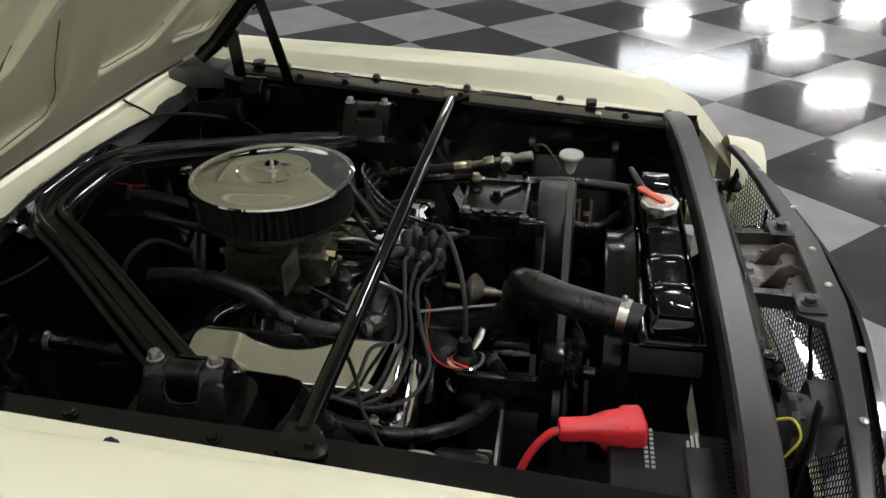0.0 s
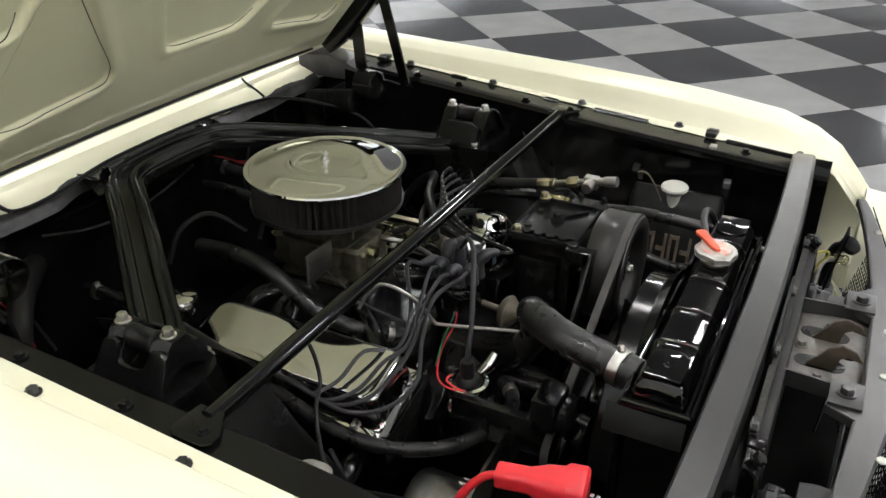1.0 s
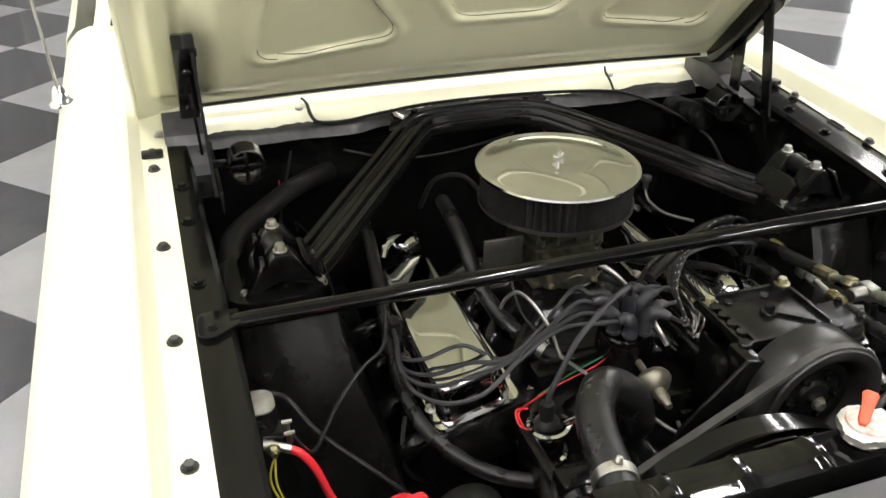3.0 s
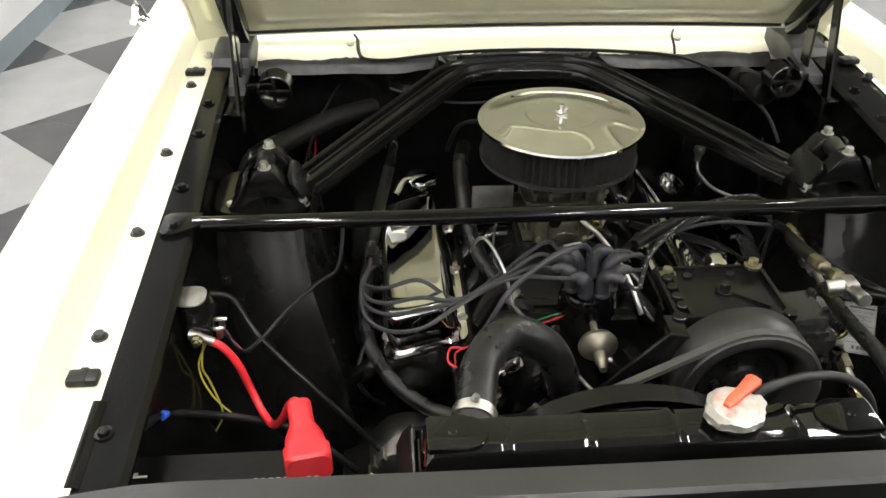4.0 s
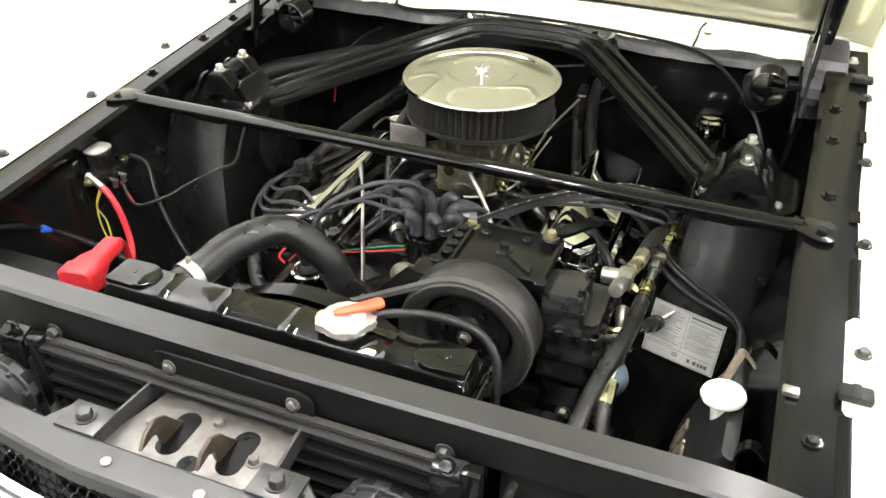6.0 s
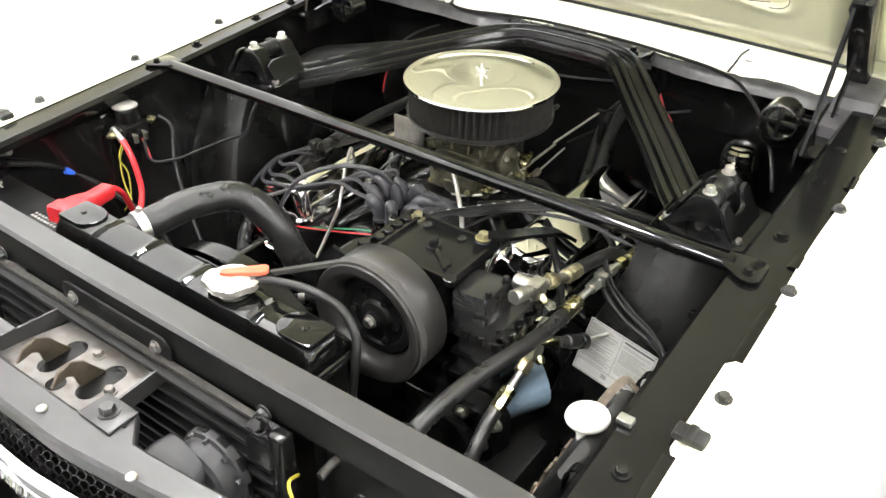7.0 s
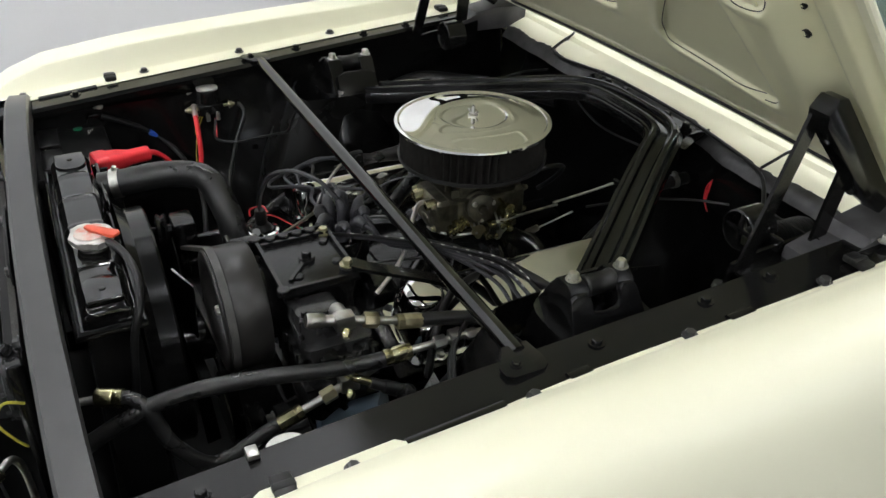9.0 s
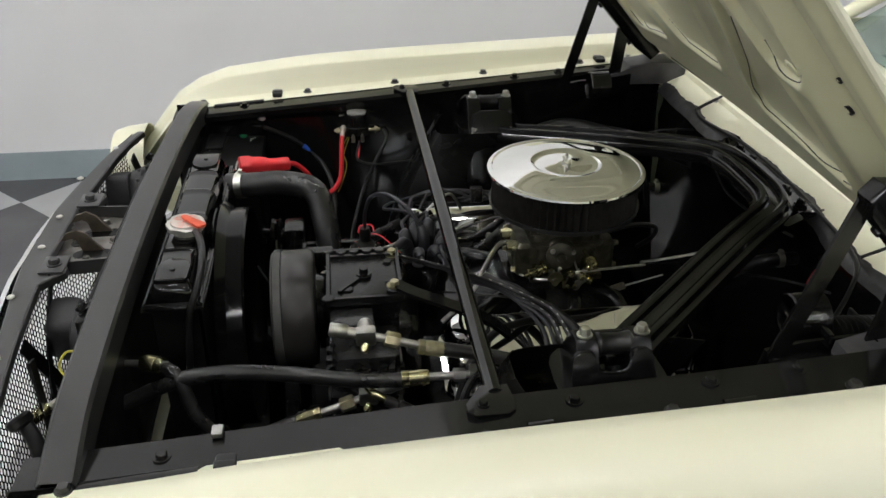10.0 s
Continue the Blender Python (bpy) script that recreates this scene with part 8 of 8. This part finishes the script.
for lx, ly in ((-0.9, -5.6), (1.4, -5.6), (-0.9, -2.6), (1.4, -2.6), (-1.3, 0.4), (1.9, 0.4), (-0.9, 3.4), (1.9, 3.4), (5.2, -5.6), (5.2, -1.6), (5.2, 3.4), (9.5, 0.5), (9.5, 5.5), (13.55, -5.65), (17.0, -5.8), (20.8, -5.7), (23.0, -2.7), (25.5, -8.6), (24.5, -5.66)):
    ceiling_lamp(lx, ly)
# bright rectangle mirrored in the floor; its hanging place and rods are added
PANEL = thing("light_panel", (16.0, -2.4, 3.6), "large bright rectangular panel, placed for its reflection in the floor", "light panel")
part("panel", box(N(), 16.0, 16.04, -3.7, -1.15, 3.2, 4.05), WINDOW, PANEL)
for py in (-3.4, -1.5):
    part("rod", cyl(N(), (16.02, py, 4.04), (16.02, py, 4.4), 0.01, 8), STEEL, PANEL)


# ---- floor tiles ----
def tiles():
    e, r = 0.69, 0.7071
    near, rest = 0, {0: N(), 1: N()}
    shared = {}
    for k, mt in ((0, TILE_L), (1, TILE_D)):
        b = N()
        box(b, -e / 2 + 0.0015, e / 2 - 0.0015, -e / 2 + 0.0015, e / 2 - 0.0015, -0.004, 0.0)
        me = bpy.data.meshes.new("tile")
        b.to_mesh(me)
        b.free()
        me.materials.append(mt)
        shared[k] = me
    turn = Matrix.Rotation(radians(45), 4, "Z")
    for i in range(-18, 46):
        for j in range(-16, 44):
            u, v = 3.69 + e * (i + 0.5), 2.46 + e * (j + 0.5)
            x, y = (u + v) * r, (u - v) * r
            if not (-2.55 < x < 27.6 and -10 < y < 11.6):
                continue
            k = (i + j) % 2
            if -1.8 < x < 7.5 and -4.2 < y < 5.0 and near < 300:
                near += 1
                ob = new("tile", shared[k])
                ob.matrix_basis = Matrix.Translation((x, y, 0)) @ turn
                ob.parent = FLOOR
            else:
                q = [rest[k].verts.new((x + du, y + dv, 0)) for du, dv in ((-e * r, 0), (0, -e * r), (e * r, 0), (0, e * r))]
                rest[k].faces.new(q)
    for k, mt in ((0, TILE_L), (1, TILE_D)):
        ob = part("far_tiles", rest[k], mt, FLOOR, smooth=False)
        ob["kind"] = "stuff"


tiles()
